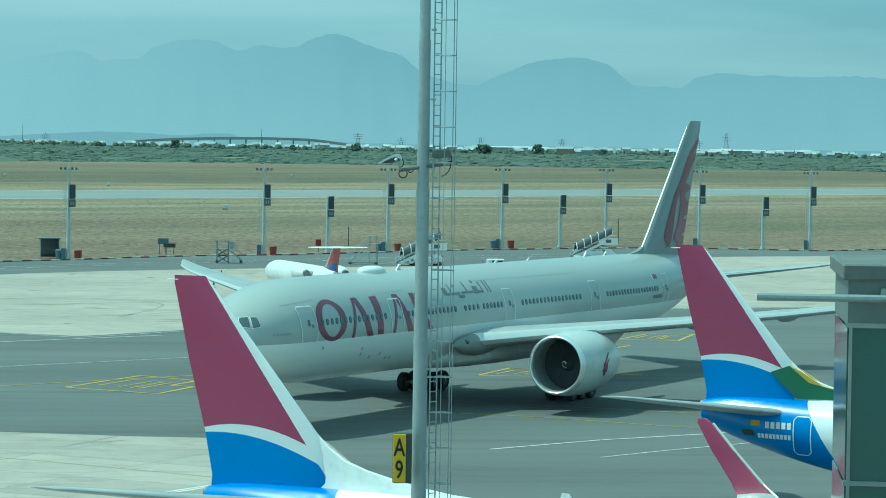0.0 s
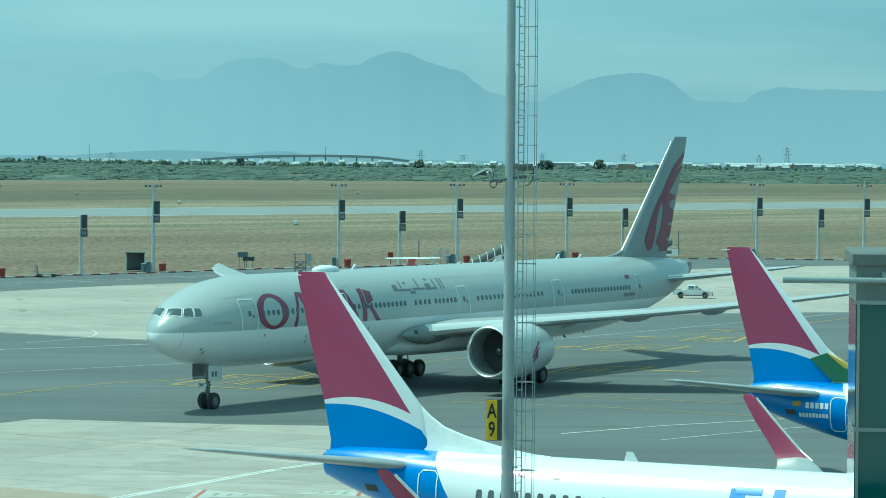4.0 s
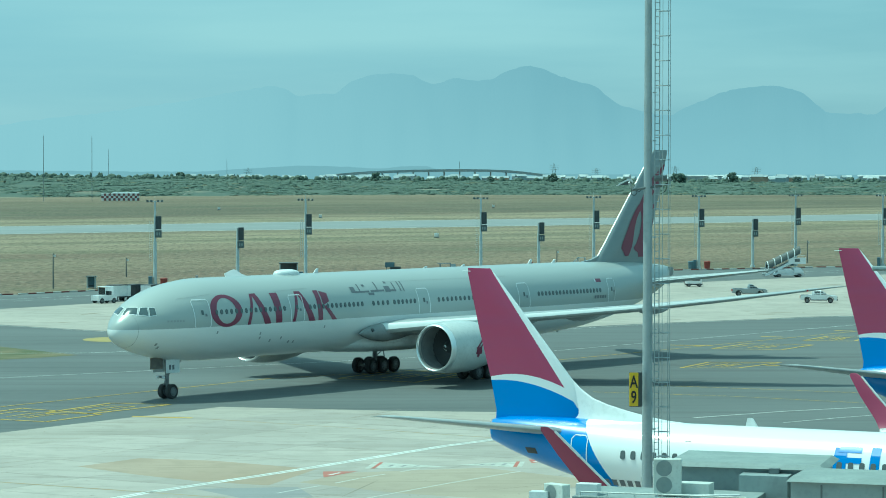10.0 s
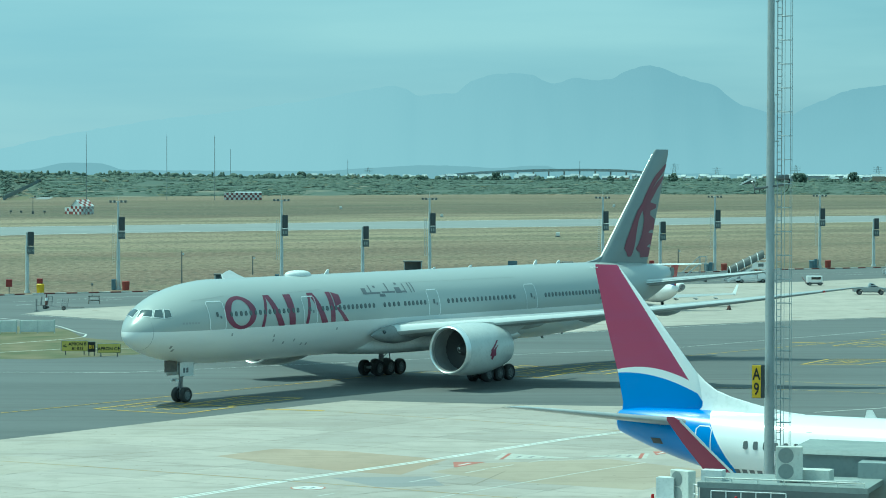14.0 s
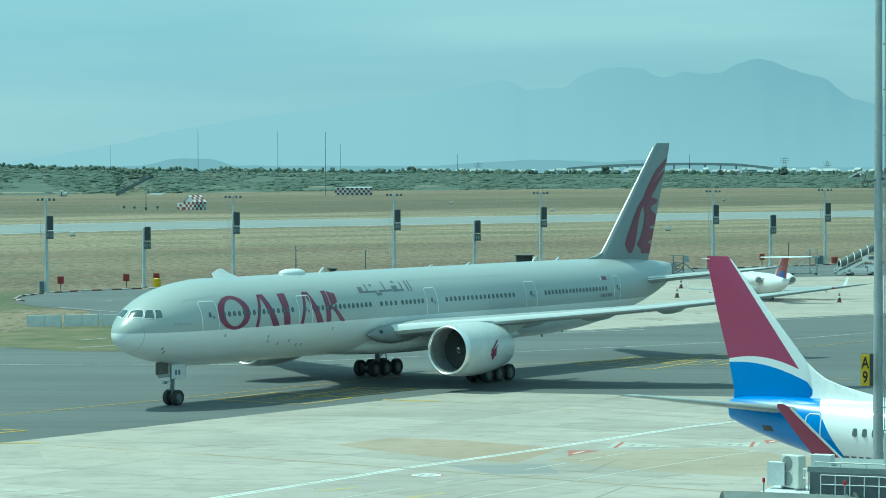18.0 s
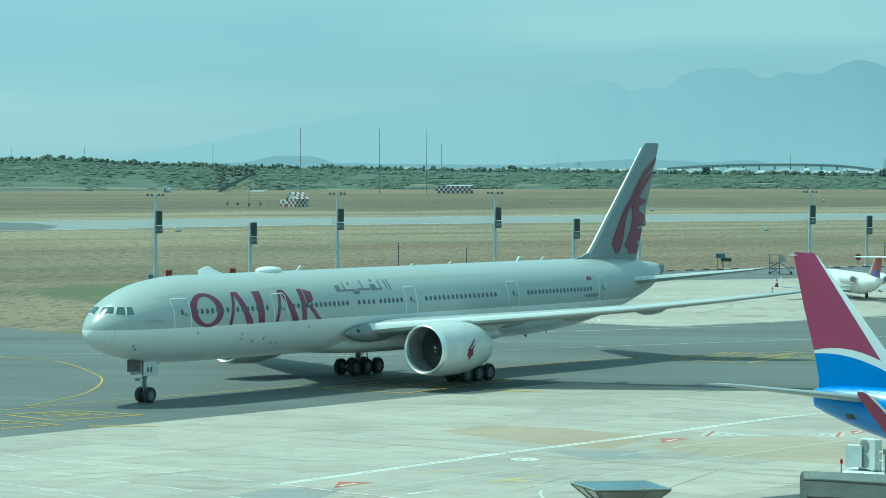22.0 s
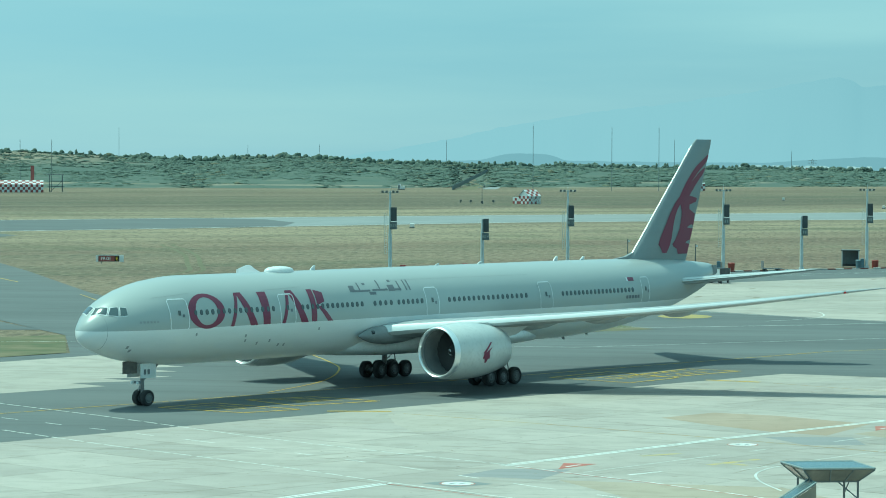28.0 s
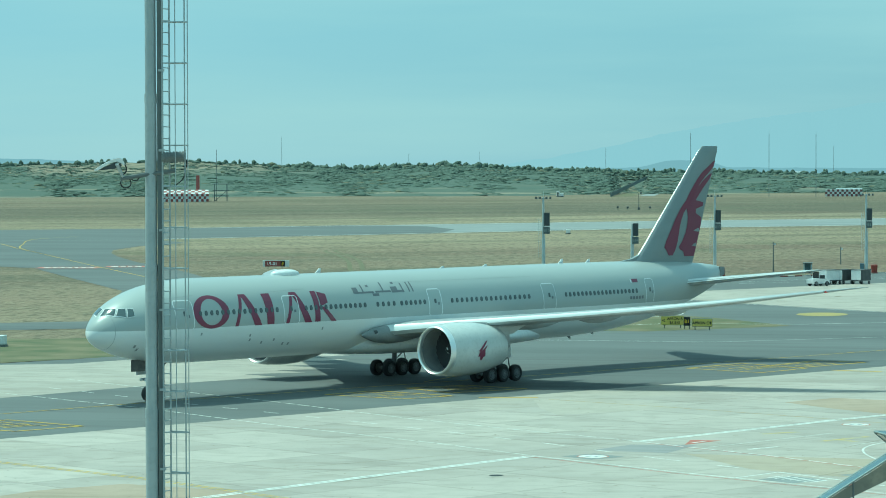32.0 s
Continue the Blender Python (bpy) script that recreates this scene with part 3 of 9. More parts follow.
def wheel_mesh(r, w):
    """A tyre and hub disc round the y axis."""
    n = 24
    prof = [(-w / 2, r * 0.62), (-w / 2, r * 0.86), (-w * 0.36, r * 0.97), (0, r), (w * 0.36, r * 0.97), (w / 2, r * 0.86), (w / 2, r * 0.62)]
    tyre = BM()
    rings = [[(rr * math.cos(2 * math.pi * i / n), y, rr * math.sin(2 * math.pi * i / n)) for i in range(n)] for y, rr in prof]
    loft(tyre, rings, caps=False)
    hub = BM()
    rings = [[(rr * math.cos(2 * math.pi * i / n), y, rr * math.sin(2 * math.pi * i / n)) for i in range(n)]
             for y, rr in ((-w * 0.42, 0.05), (-w * 0.42, r * 0.35), (-w * 0.30, r * 0.45), (-w * 0.44, r * 0.62), (w * 0.44, r * 0.62), (w * 0.30, r * 0.45), (w * 0.42, r * 0.35), (w * 0.42, 0.05))]
    loft(hub, rings)
    for i in range(8):
        a = 2 * math.pi * i / 8
        for y in (-w * 0.33, w * 0.33):
            c = Vector((r * 0.5 * math.cos(a), y, r * 0.5 * math.sin(a)))
            box(hub, c - Vector((0.025, 0.06, 0.025)), c + Vector((0.025, 0.06, 0.025)))
    return tyre, hub


TURNING = []  # wheels that roll with the taxiing aircraft: object, place, radius


def add_wheel(parent, r, w, x, y, z, made):
    key = (round(r, 3), round(w, 3))
    wheel = new("wheel")
    wheel.parent = parent
    wheel.matrix_basis = pose(x, y, z)
    if key not in made:
        t, h = wheel_mesh(r, w)
        made[key] = (part("tyre", t, m_tyre, wheel, smooth=True), part("rim", h, m_hub, wheel))
    else:
        for o in made[key]:
            c = again(o, Matrix())
            c.parent = wheel
    return wheel


def wide_jet():
    jet = thing("airliner", pose(0, 200, 0, 0, 0, -122), "grey and white wide-body airliner with burgundy markings taxiing on asphalt", "airplane")
    hull = Hull([0, 0.12, 0.4, 0.8, 1.45, 2.1, 2.85, 4.4, 6.4, 9.0, 26, 50, 56, 61, 65.5, 69.5, 72.3, 73.2],
                [5.2, 5.56, 5.95, 6.33, 6.90, 7.32, 7.69, 8.24, 8.64, 8.86, 8.86, 8.86, 8.84, 8.78, 8.66, 8.42, 8.15, 7.95],
                [4.95, 4.70, 4.45, 4.18, 3.88, 3.64, 3.40, 3.08, 2.82, 2.68, 2.65, 2.66, 2.95, 3.55, 4.45, 5.5, 6.5, 6.95],
                [0.1, 0.44, 0.86, 1.25, 1.75, 2.09, 2.40, 2.80, 3.03, 3.1, 3.1, 3.1, 2.98, 2.62, 2.1, 1.35, 0.55, 0.12])
    part("fuselage", hull.skin(48, 1.0), m_jet, jet, smooth=True)
    # wing to body fairing
    bm = BM()
    rings = []
    for s, w, d in ((23.5, 0.4, 0.05), (25.5, 2.2, 0.2), (29, 3.3, 0.34), (33, 3.5, 0.38), (39, 3.45, 0.38), (43, 2.9, 0.3), (47, 1.6, 0.15), (49, 0.3, 0.05)):
        rings.append([(-s, w * math.cos(a), 3.25 + (1.15 * math.sin(a) if math.sin(a) > 0 else (0.55 + d) * math.sin(a))) for a in (2 * math.pi * i / 24 for i in range(24))])
    part("belly_fairing", loft(bm, rings), m_whitegloss, jet, smooth=True)
    # nose cone seam and cockpit windows
    c, h, w = hull.at(1.75)
    bm = BM()
    for k in range(36):
        a0, a1 = 2 * math.pi * k / 36, 2 * math.pi * (k + 1) / 36
        on = [(-s, w2 * 1.004 * math.cos(a), c2 + h2 * 1.004 * math.sin(a)) for s, a in ((1.15, a0), (1.15, a1), (1.17, a1), (1.17, a0)) for c2, h2, w2 in (hull.at(s),)]
        bm.faces.new([bm.verts.new(p) for p in on])
    part("nose_cone_seam", bm, m_seam, jet)
    for side in (1, -1):
        for q in (((1.36, 86.0), (1.70, 61.0), (1.33, 46.5), (0.83, 81.0)), ((1.80, 57.5), (2.18, 49.5), (1.92, 30.0), (1.42, 42.5)), ((2.28, 47.0), (2.60, 41.5), (2.49, 25.5), (2.02, 28.0))):
            ms, ma = sum(p[0] for p in q) / 4, sum(p[1] for p in q) / 4
            wide = [(ms + (s - ms) * 1.14, min(ma + (a - ma) * 1.14, 89.5)) for s, a in q]
            f = part("cockpit_window_frame", pane_on_nose(hull, wide, side, 0.014), m_whiteline, jet, smooth=True)
            part("cockpit_window", pane_on_nose(hull, q, side, 0.032), m_cockpit, f, "dark cockpit glass", smooth=True)
    # cabin doors and windows
    for s0, s1 in ((5.62, 7.34), (16.27, 17.87), (32.0, 33.52), (45.6, 47.2), (59.25, 60.5)):
        for side in (1, -1):
            d = part("cabin_door", door_outline(BM(), hull, s0, s1, 5.28, 7.42, 0.075, side), m_whiteline, jet, "door outlined in white")
            m = (s0 + s1) / 2
            part("door_window", on_skin(BM(), hull, ((m - 0.12, 6.62), (m + 0.12, 6.62), (m + 0.12, 6.28), (m - 0.12, 6.28)), 2, 3, side, 0.02), m_window, d)
            part("door_handle", on_skin(BM(), hull, ((m + 0.25, 6.35), (m + 0.45, 6.35), (m + 0.45, 6.15), (m + 0.25, 6.15)), 1, 1, side, 0.025), m_greytext, d)
    win = BM()
    n = 12
    loft(win, [[(0.14 * math.cos(2 * math.pi * i / n), y, 0.215 * math.sin(2 * math.pi * i / n) * (0.9 + 0.1 * abs(math.cos(2 * math.pi * i / n)))) for i in range(n)] for y in (-0.02, 0.03)])
    first = None
    for a, b, k in ((7.95, 15.6, 15), (18.6, 24.9, 13), (26.3, 28.1, 4), (28.95, 31.55, 6), (34.7, 43.9, 17), (48.5, 57.9, 19)):
        for i in range(k):
            s = a + (b - a) * i / (k - 1)
            for side in (1, -1):
                z = 6.42
                lean = math.degrees(math.asin((z - 5.755) / 3.1))
                m = pose(-s, side * hull.side(s, z, 0.0), z, side * lean)
                if first is None:
                    first = part("cabin_window", win, m_window, jet, at=m)
                else:
                    again(first, m)
    # large burgundy marks along the side, and the grey mark behind them
    for side in (1, -1):
        mirror = (lambda s: s) if side > 0 else (lambda s: 29.2 - s)
        def bar(q, mat, name, nu=4, nv=8, flip=None):
            turn = mirror if mat is m_burg and flip is None else (lambda s: s)
            part(name, on_skin(BM(), hull, [(turn(s), z) for s, z in q], nu, nv, side, 0.016), mat, jet)
        part("burgundy_ring", skin_ring(BM(), hull, (mirror(9.05), 6.48), (1.74, 1.20), (1.05, 0.95), side, 0.016), m_burg, jet)
        for x in (11.3, 16.45):
            bar([(x + 0.78, 7.64), (x + 1.06, 7.64), (x + 0.34, 5.34), (x, 5.34)], m_burg, "burgundy_stroke", 3)
            bar([(x + 0.90, 7.64), (x + 1.46, 7.64), (x + 2.72, 5.34), (x + 1.98, 5.34)], m_burg, "burgundy_stroke", 3)
        bar([(14.36, 7.62), (15.22, 7.62), (15.26, 5.36), (14.56, 5.36)], m_burg, "burgundy_post", 4)
        bar([(19.45, 7.64), (20.0, 7.64), (20.05, 5.36), (19.5, 5.36)], m_burg, "burgundy_post", 4)
        bar([(20.1, 7.6), (20.95, 7.4), (20.95, 6.75), (20.15, 6.5)], m_burg, "burgundy_block", 4)
        bar([(20.15, 6.46), (20.6, 6.46), (21.75, 5.34), (21.2, 5.34)], m_burg, "burgundy_stroke", 3)
        rnd = random.Random(5)
        for i, (a, b, lo, hi) in enumerate(((24.0, 24.55, 7.3, 7.75), (24.2, 26.2, 7.28, 7.42), (25.0, 25.15, 7.3, 7.95), (26.0, 26.7, 7.05, 7.25), (26.4, 28.1, 7.3, 7.44), (27.2, 27.35, 7.3, 8.05),
                                            (28.2, 28.9, 7.25, 7.7), (28.4, 29.6, 7.28, 7.42), (29.4, 29.55, 7.25, 7.95), (30.1, 30.25, 7.25, 8.0), (30.5, 30.65, 7.25, 8.0), (25.6, 25.9, 7.75, 7.9), (28.5, 28.8, 7.9, 8.05))):
            bar([(a, hi), (b, hi), (b, lo), (a, lo)], m_greytext, "grey_mark", 3, 3)
        bar([(57.45, 7.42), (58.35, 7.42), (58.35, 7.12), (57.45, 7.12)], m_burg, "flag_patch", 2, 2, False)
        bar([(57.3, 7.42), (57.5, 7.42), (57.5, 7.12), (57.3, 7.12)], m_whiteline, "flag_hoist", 2, 2)
        for i in range(5):
            bar([(56.9 + i * 0.42, 5.98), (57.2 + i * 0.42, 5.98), (57.2 + i * 0.42, 5.72), (56.9 + i * 0.42, 5.72)], m_greytext, "registration_bar", 1, 1)
        for i in range(6):
            bar([(3.2 + i * 0.26, 5.98), (3.36 + i * 0.26, 5.98), (3.36 + i * 0.26, 5.84), (3.2 + i * 0.26, 5.84)], m_seam, "small_bar", 1, 1)
        for s, z in ((12.9, 4.6), (13.0, 4.25), (14.3, 4.0), (15.5, 4.15), (16.6, 3.8), (17.2, 3.78), (2.6, 4.2), (2.9, 3.95), (8.0, 4.9), (20.3, 4.8)):
            bar([(s, z + 0.12), (s + 0.16, z + 0.12), (s + 0.16, z - 0.08), (s, z - 0.08)], m_seam, "vent_port", 1, 1)
        part("crown_line", on_skin(BM(), hull, ((28.5, 8.02), (45, 8.0), (45, 7.985), (28.5, 8.005)), 12, 1, side, 0.012), m_seam, jet)
        part("drip_rail", on_skin(BM(), hull, ((4.6, 7.5), (7.9, 7.75), (7.9, 7.73), (4.6, 7.48)), 6, 1, side, 0.014), m_seam, jet)
        part("drip_rail", on_skin(BM(), hull, ((15.0, 7.72), (19.0, 7.84), (19.0, 7.82), (15.0, 7.70)), 6, 1, side, 0.014), m_seam, jet)
    # aerials on the crown
    bm = BM()
    loft(bm, [[(-19.3 + r * 1.35 * math.cos(a), r * 0.7 * math.sin(a), z) for a in (2 * math.pi * i / 28 for i in range(28))] for r, z in ((1, 8.78), (1, 8.92), (0.93, 9.04), (0.75, 9.14), (0.45, 9.21), (0.1, 9.23))])
    part("satellite_dome", bm, m_whitegloss, jet, smooth=True)
    for s, h in ((22.5, 0.38), (36.4, 0.18), (41.5, 0.22), (51.0, 0.4), (54.5, 0.3)):
        part("blade_aerial", prism(BM(), [(-s, 8.82), (-s - 0.55, 8.82), (-s - 0.6, 8.82 + h), (-s - 0.42, 8.82 + h)], "y", -0.04, 0.04), m_whitegloss, jet)
    for s, z in ((52.0, 2.2), (55.0, 2.45)):
        part("belly_aerial", prism(BM(), [(-s, z + 0.7), (-s - 0.4, z + 0.7), (-s - 0.6, z + 0.28), (-s - 0.42, z + 0.28)], "y", -0.04, 0.04), m_rootgrey, jet)
    # wings
    secs = [(0, 24.2, 15.6, 3.75, 1.7), (3.1, 26.4, 13.1, 4.25, 1.35), (6.5, 28.75, 11.2, 4.65, 1.08), (9.7, 30.95, 9.3, 5.0, 0.9), (14.5, 34.25, 7.5, 5.47, 0.72), (20, 38.05, 5.7, 6.05, 0.6),
            (25.5, 41.85, 4.1, 6.75, 0.42), (28.6, 44.0, 3.2, 7.2, 0.32), (30.6, 46.1, 2.2, 7.5, 0.22), (32.0, 48.4, 0.9, 7.72, 0.1), (32.4, 49.2, 0.3, 7.78, 0.04)]
    level = secs
    for side in (1, -1):
        droop = 0.0 if side > 0 else 0.12
        secs = [(y, le, ch, z - droop * (y / 32) ** 2, th) for y, le, ch, z, th in level]
        w = wing_skin(secs)
        slat = BM()
        rows = []
        for y, le, ch, z, th in secs[1:9]:
            rows.append([(-(le - 0.06 + u * ch), y, z + v * th * 1.12) for u, v in ((0.03, 0.35), (0.012, 0.22), (-0.004, 0), (0.010, -0.13), (0.022, -0.2))])
        loft(slat, rows, caps=False, closed=False)
        flaps = BM()
        for y0, y1 in ((4.0, 9.0), (10.8, 22.0)):
            q = []
            for y in (y0, y1):
                le, ch, z, th = (interp(y, [s[0] for s in secs], [s[i] for s in secs]) for i in (1, 2, 3, 4))
                q.append([(-(le + ch * u), y, z + th * v + 0.01) for u, v in ((0.78, 0.26), (0.785, 0.26))])
            flaps.faces.new([flaps.verts.new(p) for p in (q[0][0], q[0][1], q[1][1], q[1][0])])
        if side < 0:
            for b in (w, slat, flaps):
                bmesh.ops.scale(b, vec=(1, -1, 1), verts=b.verts[:])
                bmesh.ops.reverse_faces(b, faces=b.faces[:])
        wing = part("wing", w, m_jetwing, jet, smooth=True)
        part("leading_edge_slat", slat, m_slat, wing, "bright metal leading edge", smooth=True)
        part("flap_gap", flaps, m_greytext, wing)
        for y in (7.4, 13.2, 18.6):
            le, ch, z, th = (interp(y, [s[0] for s in secs], [s[i] for s in secs]) for i in (1, 2, 3, 4))
            L = 1.1 + ch * 0.55
            prof = [(le + ch - L * 0.62 + L * u, 0.42 * v * (0.55 + ch / 14)) for u, v in ((0, 0.05), (0.08, 0.5), (0.25, 0.9), (0.5, 1.0), (0.75, 0.75), (0.95, 0.25), (1.0, 0.04))]
            part("flap_fairing", revolve(prof, 16, (0, side * y, z - 0.12), True), m_jetwing, wing, smooth=True)
        part("wing_tip_lamp", prism(BM(), [(-46.2, 7.42 - droop * 0.91), (-47.0, 7.44 - droop * 0.91), (-47.0, 7.60 - droop * 0.91), (-46.2, 7.56 - droop * 0.91)], "y", side * 30.6 - 0.12, side * 30.6 + 0.12), m_red if side > 0 else m_bluebin, wing)
        part("wing_root_fairing", revolve([(24.3, 0.05), (24.9, 0.32), (25.8, 0.58), (27.2, 0.74), (29.0, 0.66), (31.0, 0.3)], 20, (0, side * 3.2, 4.1), True), m_rootgrey, wing, smooth=True)
        part("landing_lamp", revolve([(25.35, 0.02), (25.36, 0.17), (25.6, 0.2)], 14, (0, side * 3.5, 4.3), True), m_glassdark, wing)
        # engine
        cy, cz, s0 = side * 9.7, 3.16, 25.5
        nac = part("engine_nacelle", revolve([(s0 + a, r) for a, r in ((0.42, 1.88), (0.8, 1.95), (1.6, 2.02), (2.8, 2.05), (4.0, 2.0), (5.0, 1.87), (5.9, 1.68), (6.7, 1.48), (6.72, 1.42), (5.8, 1.5))], 56, (0, cy, cz)), m_nacelle, jet, "grey engine nacelle", smooth=True)
        part("inlet_lip", revolve([(s0 + a, r) for a, r in ((0.42, 1.62), (0.2, 1.63), (0.06, 1.68), (0.0, 1.74), (0.03, 1.79), (0.12, 1.84), (0.30, 1.875), (0.43, 1.89))], 56, (0, cy, cz)), m_chrome, nac, "polished metal inlet lip", smooth=True)
        part("inlet_duct", revolve([(s0 + a, r) for a, r in ((0.41, 1.62), (1.1, 1.63), (2.3, 1.64))], 56, (0, cy, cz)), m_duct, nac, smooth=True)
        disc = revolve([(s0 + 2.14, 1.65), (s0 + 2.16, 0.05)], 40, (0, cy, cz))
        part("fan_well", disc, m_fan, nac)
        for k in range(22):
            a = 2 * math.pi * k / 22
            pts = []
            for r, tw in ((0.5, 0.06), (1.0, 0.09), (1.62, 0.12)):
                pts.append([(-(s0 + 1.9 + dx), cy + r * math.cos(a + da), cz + r * math.sin(a + da)) for dx, da in ((0.0, -0.14), (tw, 0.15))])
            fan = BM()
            rows = [[fan.verts.new(v) for v in p] for p in pts]
            for p, q in zip(rows, rows[1:]):
                fan.faces.new((p[0], p[1], q[1], q[0]))
            part("fan_blade", fan, m_fan, nac)
        part("spinner", revolve([(s0 + 1.32, 0.02), (s0 + 1.42, 0.14), (s0 + 1.62, 0.3), (s0 + 1.94, 0.52)], 24, (0, cy, cz)), m_fan, nac, smooth=True)
        sw = BM()
        for i in range(12):
            pts = []
            for a, wd in ((i * 0.42, 0), ((i + 1) * 0.42, 0)):
                r = 0.06 + 0.03 * a
                for dr in (0, 0.07):
                    rr = r + dr
                    x = interp(rr, [0.02, 0.14, 0.3, 0.52], [1.32, 1.42, 1.62, 1.94]) - 0.02
                    pts.append((-(s0 + x), cy + rr * math.cos(a), cz + rr * math.sin(a)))
            sw.faces.new([sw.verts.new(pts[k]) for k in (0, 1, 3, 2)])
        part("spinner_swirl", sw, m_whiteline, nac)
        part("core_nozzle", revolve([(s0 + 6.3, 0.98), (s0 + 6.9, 0.9), (s0 + 7.5, 0.74), (s0 + 7.5, 0.66), (s0 + 7.0, 0.66)], 32, (0, cy, cz)), m_rootgrey, nac, smooth=True)
        part("exhaust_plug", revolve([(s0 + 7.1, 0.6), (s0 + 7.8, 0.46), (s0 + 8.3, 0.2), (s0 + 8.5, 0.02)], 24, (0, cy, cz)), m_rootgrey, nac, smooth=True)
        part("engine_pylon", prism(BM(), [(-(s0 + 1.9), 5.08), (-(s0 + 3.6), 5.16), (-(s0 + 5.2), 5.12), (-(s0 + 9.5), 4.9), (-(s0 + 10.2), 4.75), (-(s0 + 8.6), 4.1), (-(s0 + 6.6), 3.9), (-(s0 + 5.6), 4.6), (-(s0 + 2.4), 4.9)], "y", cy - 0.3, cy + 0.3), m_nacelle, nac)
        # small emblem on the outer cowl
        def cowl(st, zz):
            r = interp(st, [0.42, 1.6, 2.8, 4.0, 5.0, 5.9], [1.88, 2.02, 2.05, 2.0, 1.87, 1.68]) + 0.02
            return (-(s0 + st), cy + side * math.sqrt(max(r * r - zz * zz, 0.01)), cz + zz)

        for p0 in (((3.95, 0.95), (3.75, 0.95), (2.75, -0.1), (3.0, -0.2)), ((3.9, 0.45), (3.75, 0.4), (3.1, -0.1), (3.4, -0.2)), ((3.55, 0.05), (2.9, -0.05), (2.75, -0.7), (3.6, -0.75)), ((3.45, -0.6), (2.95, -0.6), (3.05, -1.1), (3.25, -1.15))):
            p = [(3.3 + (a - 3.35) * 0.95, 0.7 * b) for a, b in p0]
            bm = BM()
            grid = [[bm.verts.new(cowl(*((1 - v) * ((1 - u) * p[0][k] + u * p[1][k]) + v * ((1 - u) * p[3][k] + u * p[2][k]) for k in (0, 1)))) for u in (0, 0.5, 1)] for v in (i / 7 for i in range(8))]
            for ra, rb in zip(grid, grid[1:]):
                for k in range(2):
                    bm.faces.new((ra[k], ra[k + 1], rb[k + 1], rb[k]))
            part("cowl_emblem", bm, m_burg, nac)
    # tail
    fin = part("fin", wing_skin([(8.2, 60.2, 8.8, 0, 0.75), (8.9, 61.2, 8.1, 0, 0.85), (10.2, 62.5, 7.25, 0, 0.82), (14.5, 66.45, 4.85, 0, 0.6), (18.3, 69.95, 2.7, 0, 0.36), (18.72, 70.5, 2.2, 0, 0.2)], True), m_jetfin, jet, smooth=True)
    part("dorsal_fillet", prism(BM(), [(-58.9, 8.78), (-61.8, 8.78), (-62.75, 10.35), (-61.75, 9.35), (-60.6, 8.98)], "y", -0.13, 0.13), m_jetfin, fin)
    part("fin_leading_edge", wing_skin([(9.0, 61.25, 0.14, 0, 0.12), (10.2, 62.44, 0.14, 0, 0.12), (14.5, 66.41, 0.12, 0, 0.10), (18.3, 69.92, 0.1, 0, 0.07)], True), m_slat, fin, smooth=True)

    def fin_half(s, z):
        le, ch, th = (interp(z, [8.2, 8.9, 10.2, 14.5, 18.3], v) for v in ([60.2, 61.2, 62.5, 66.45, 69.95], [8.8, 8.1, 7.25, 4.85, 2.7], [0.75, 0.85, 0.82, 0.6, 0.36]))
        u = min(max((s - le) / ch, 0.0), 1.0)
        return interp(u, [0, 0.008, 0.04, 0.12, 0.3, 0.55, 0.8, 1], [0, 0.18, 0.36, 0.5, 0.58, 0.46, 0.22, 0.012]) * th, interp(u, [0, 0.008, 0.04, 0.12, 0.3, 0.55, 0.8, 1], [0, 0.12, 0.26, 0.36, 0.40, 0.28, 0.12, 0.012]) * th

    def blade(path, mat, name, lift=0.02):
        """A curved blade of paint on both faces of the fin, from (station, height, half width) along it."""
        for side in (1, -1):
            bm = BM()
            fine = []
            for (s0, z0, w0), (s1, z1, w1) in zip(path, path[1:]):
                fine += [(s0 + (s1 - s0) * k / 3, z0 + (z1 - z0) * k / 3, w0 + (w1 - w0) * k / 3) for k in range(3)]
            fine.append(path[-1])
            rows = []
            for s, z, w in fine:
                row = []
                for u in (-1, -0.33, 0.33, 1):
                    y = fin_half(s + u * w, z)[0 if side > 0 else 1] + lift
                    row.append(bm.verts.new((-(s + u * w), side * y, z)))
                rows.append(row)
            for a, b in zip(rows, rows[1:]):
                for i in range(3):
                    bm.faces.new((a[i], a[i + 1], b[i + 1], b[i]))
            part(name, bm, mat, fin)

    blade([(72.24, 17.42, 0.11), (71.72, 16.95, 0.45), (70.83, 16.43, 0.60), (70.08, 15.91, 0.49), (69.46, 15.39, 0.42), (68.82, 14.73, 0.42), (68.33, 14.08, 0.45), (68.01, 13.69, 0.40)], m_burg, "burgundy_blade", 0.020)
    blade([(71.76, 16.30, 0.11), (71.20, 15.91, 0.40), (70.65, 15.52, 0.49), (70.10, 15.13, 0.49), (69.46, 14.60, 0.54), (68.87, 14.08, 0.54), (68.50, 13.74, 0.53)], m_burg, "burgundy_blade", 0.024)
    blade([(68.55, 14.00, 0.49), (69.19, 13.74, 1.40), (69.11, 13.43, 1.38), (68.61, 13.19, 0.76), (68.69, 12.80, 0.67), (69.21, 12.44, 1.11), (69.17, 11.86, 1.13), (68.92, 11.08, 1.13), (68.49, 10.30, 1.27), (68.19, 9.88, 1.43), (68.25, 9.67, 1.28), (68.51, 9.46, 0.96), (68.50, 9.04, 0.79)], m_burg, "burgundy_blade", 0.028)
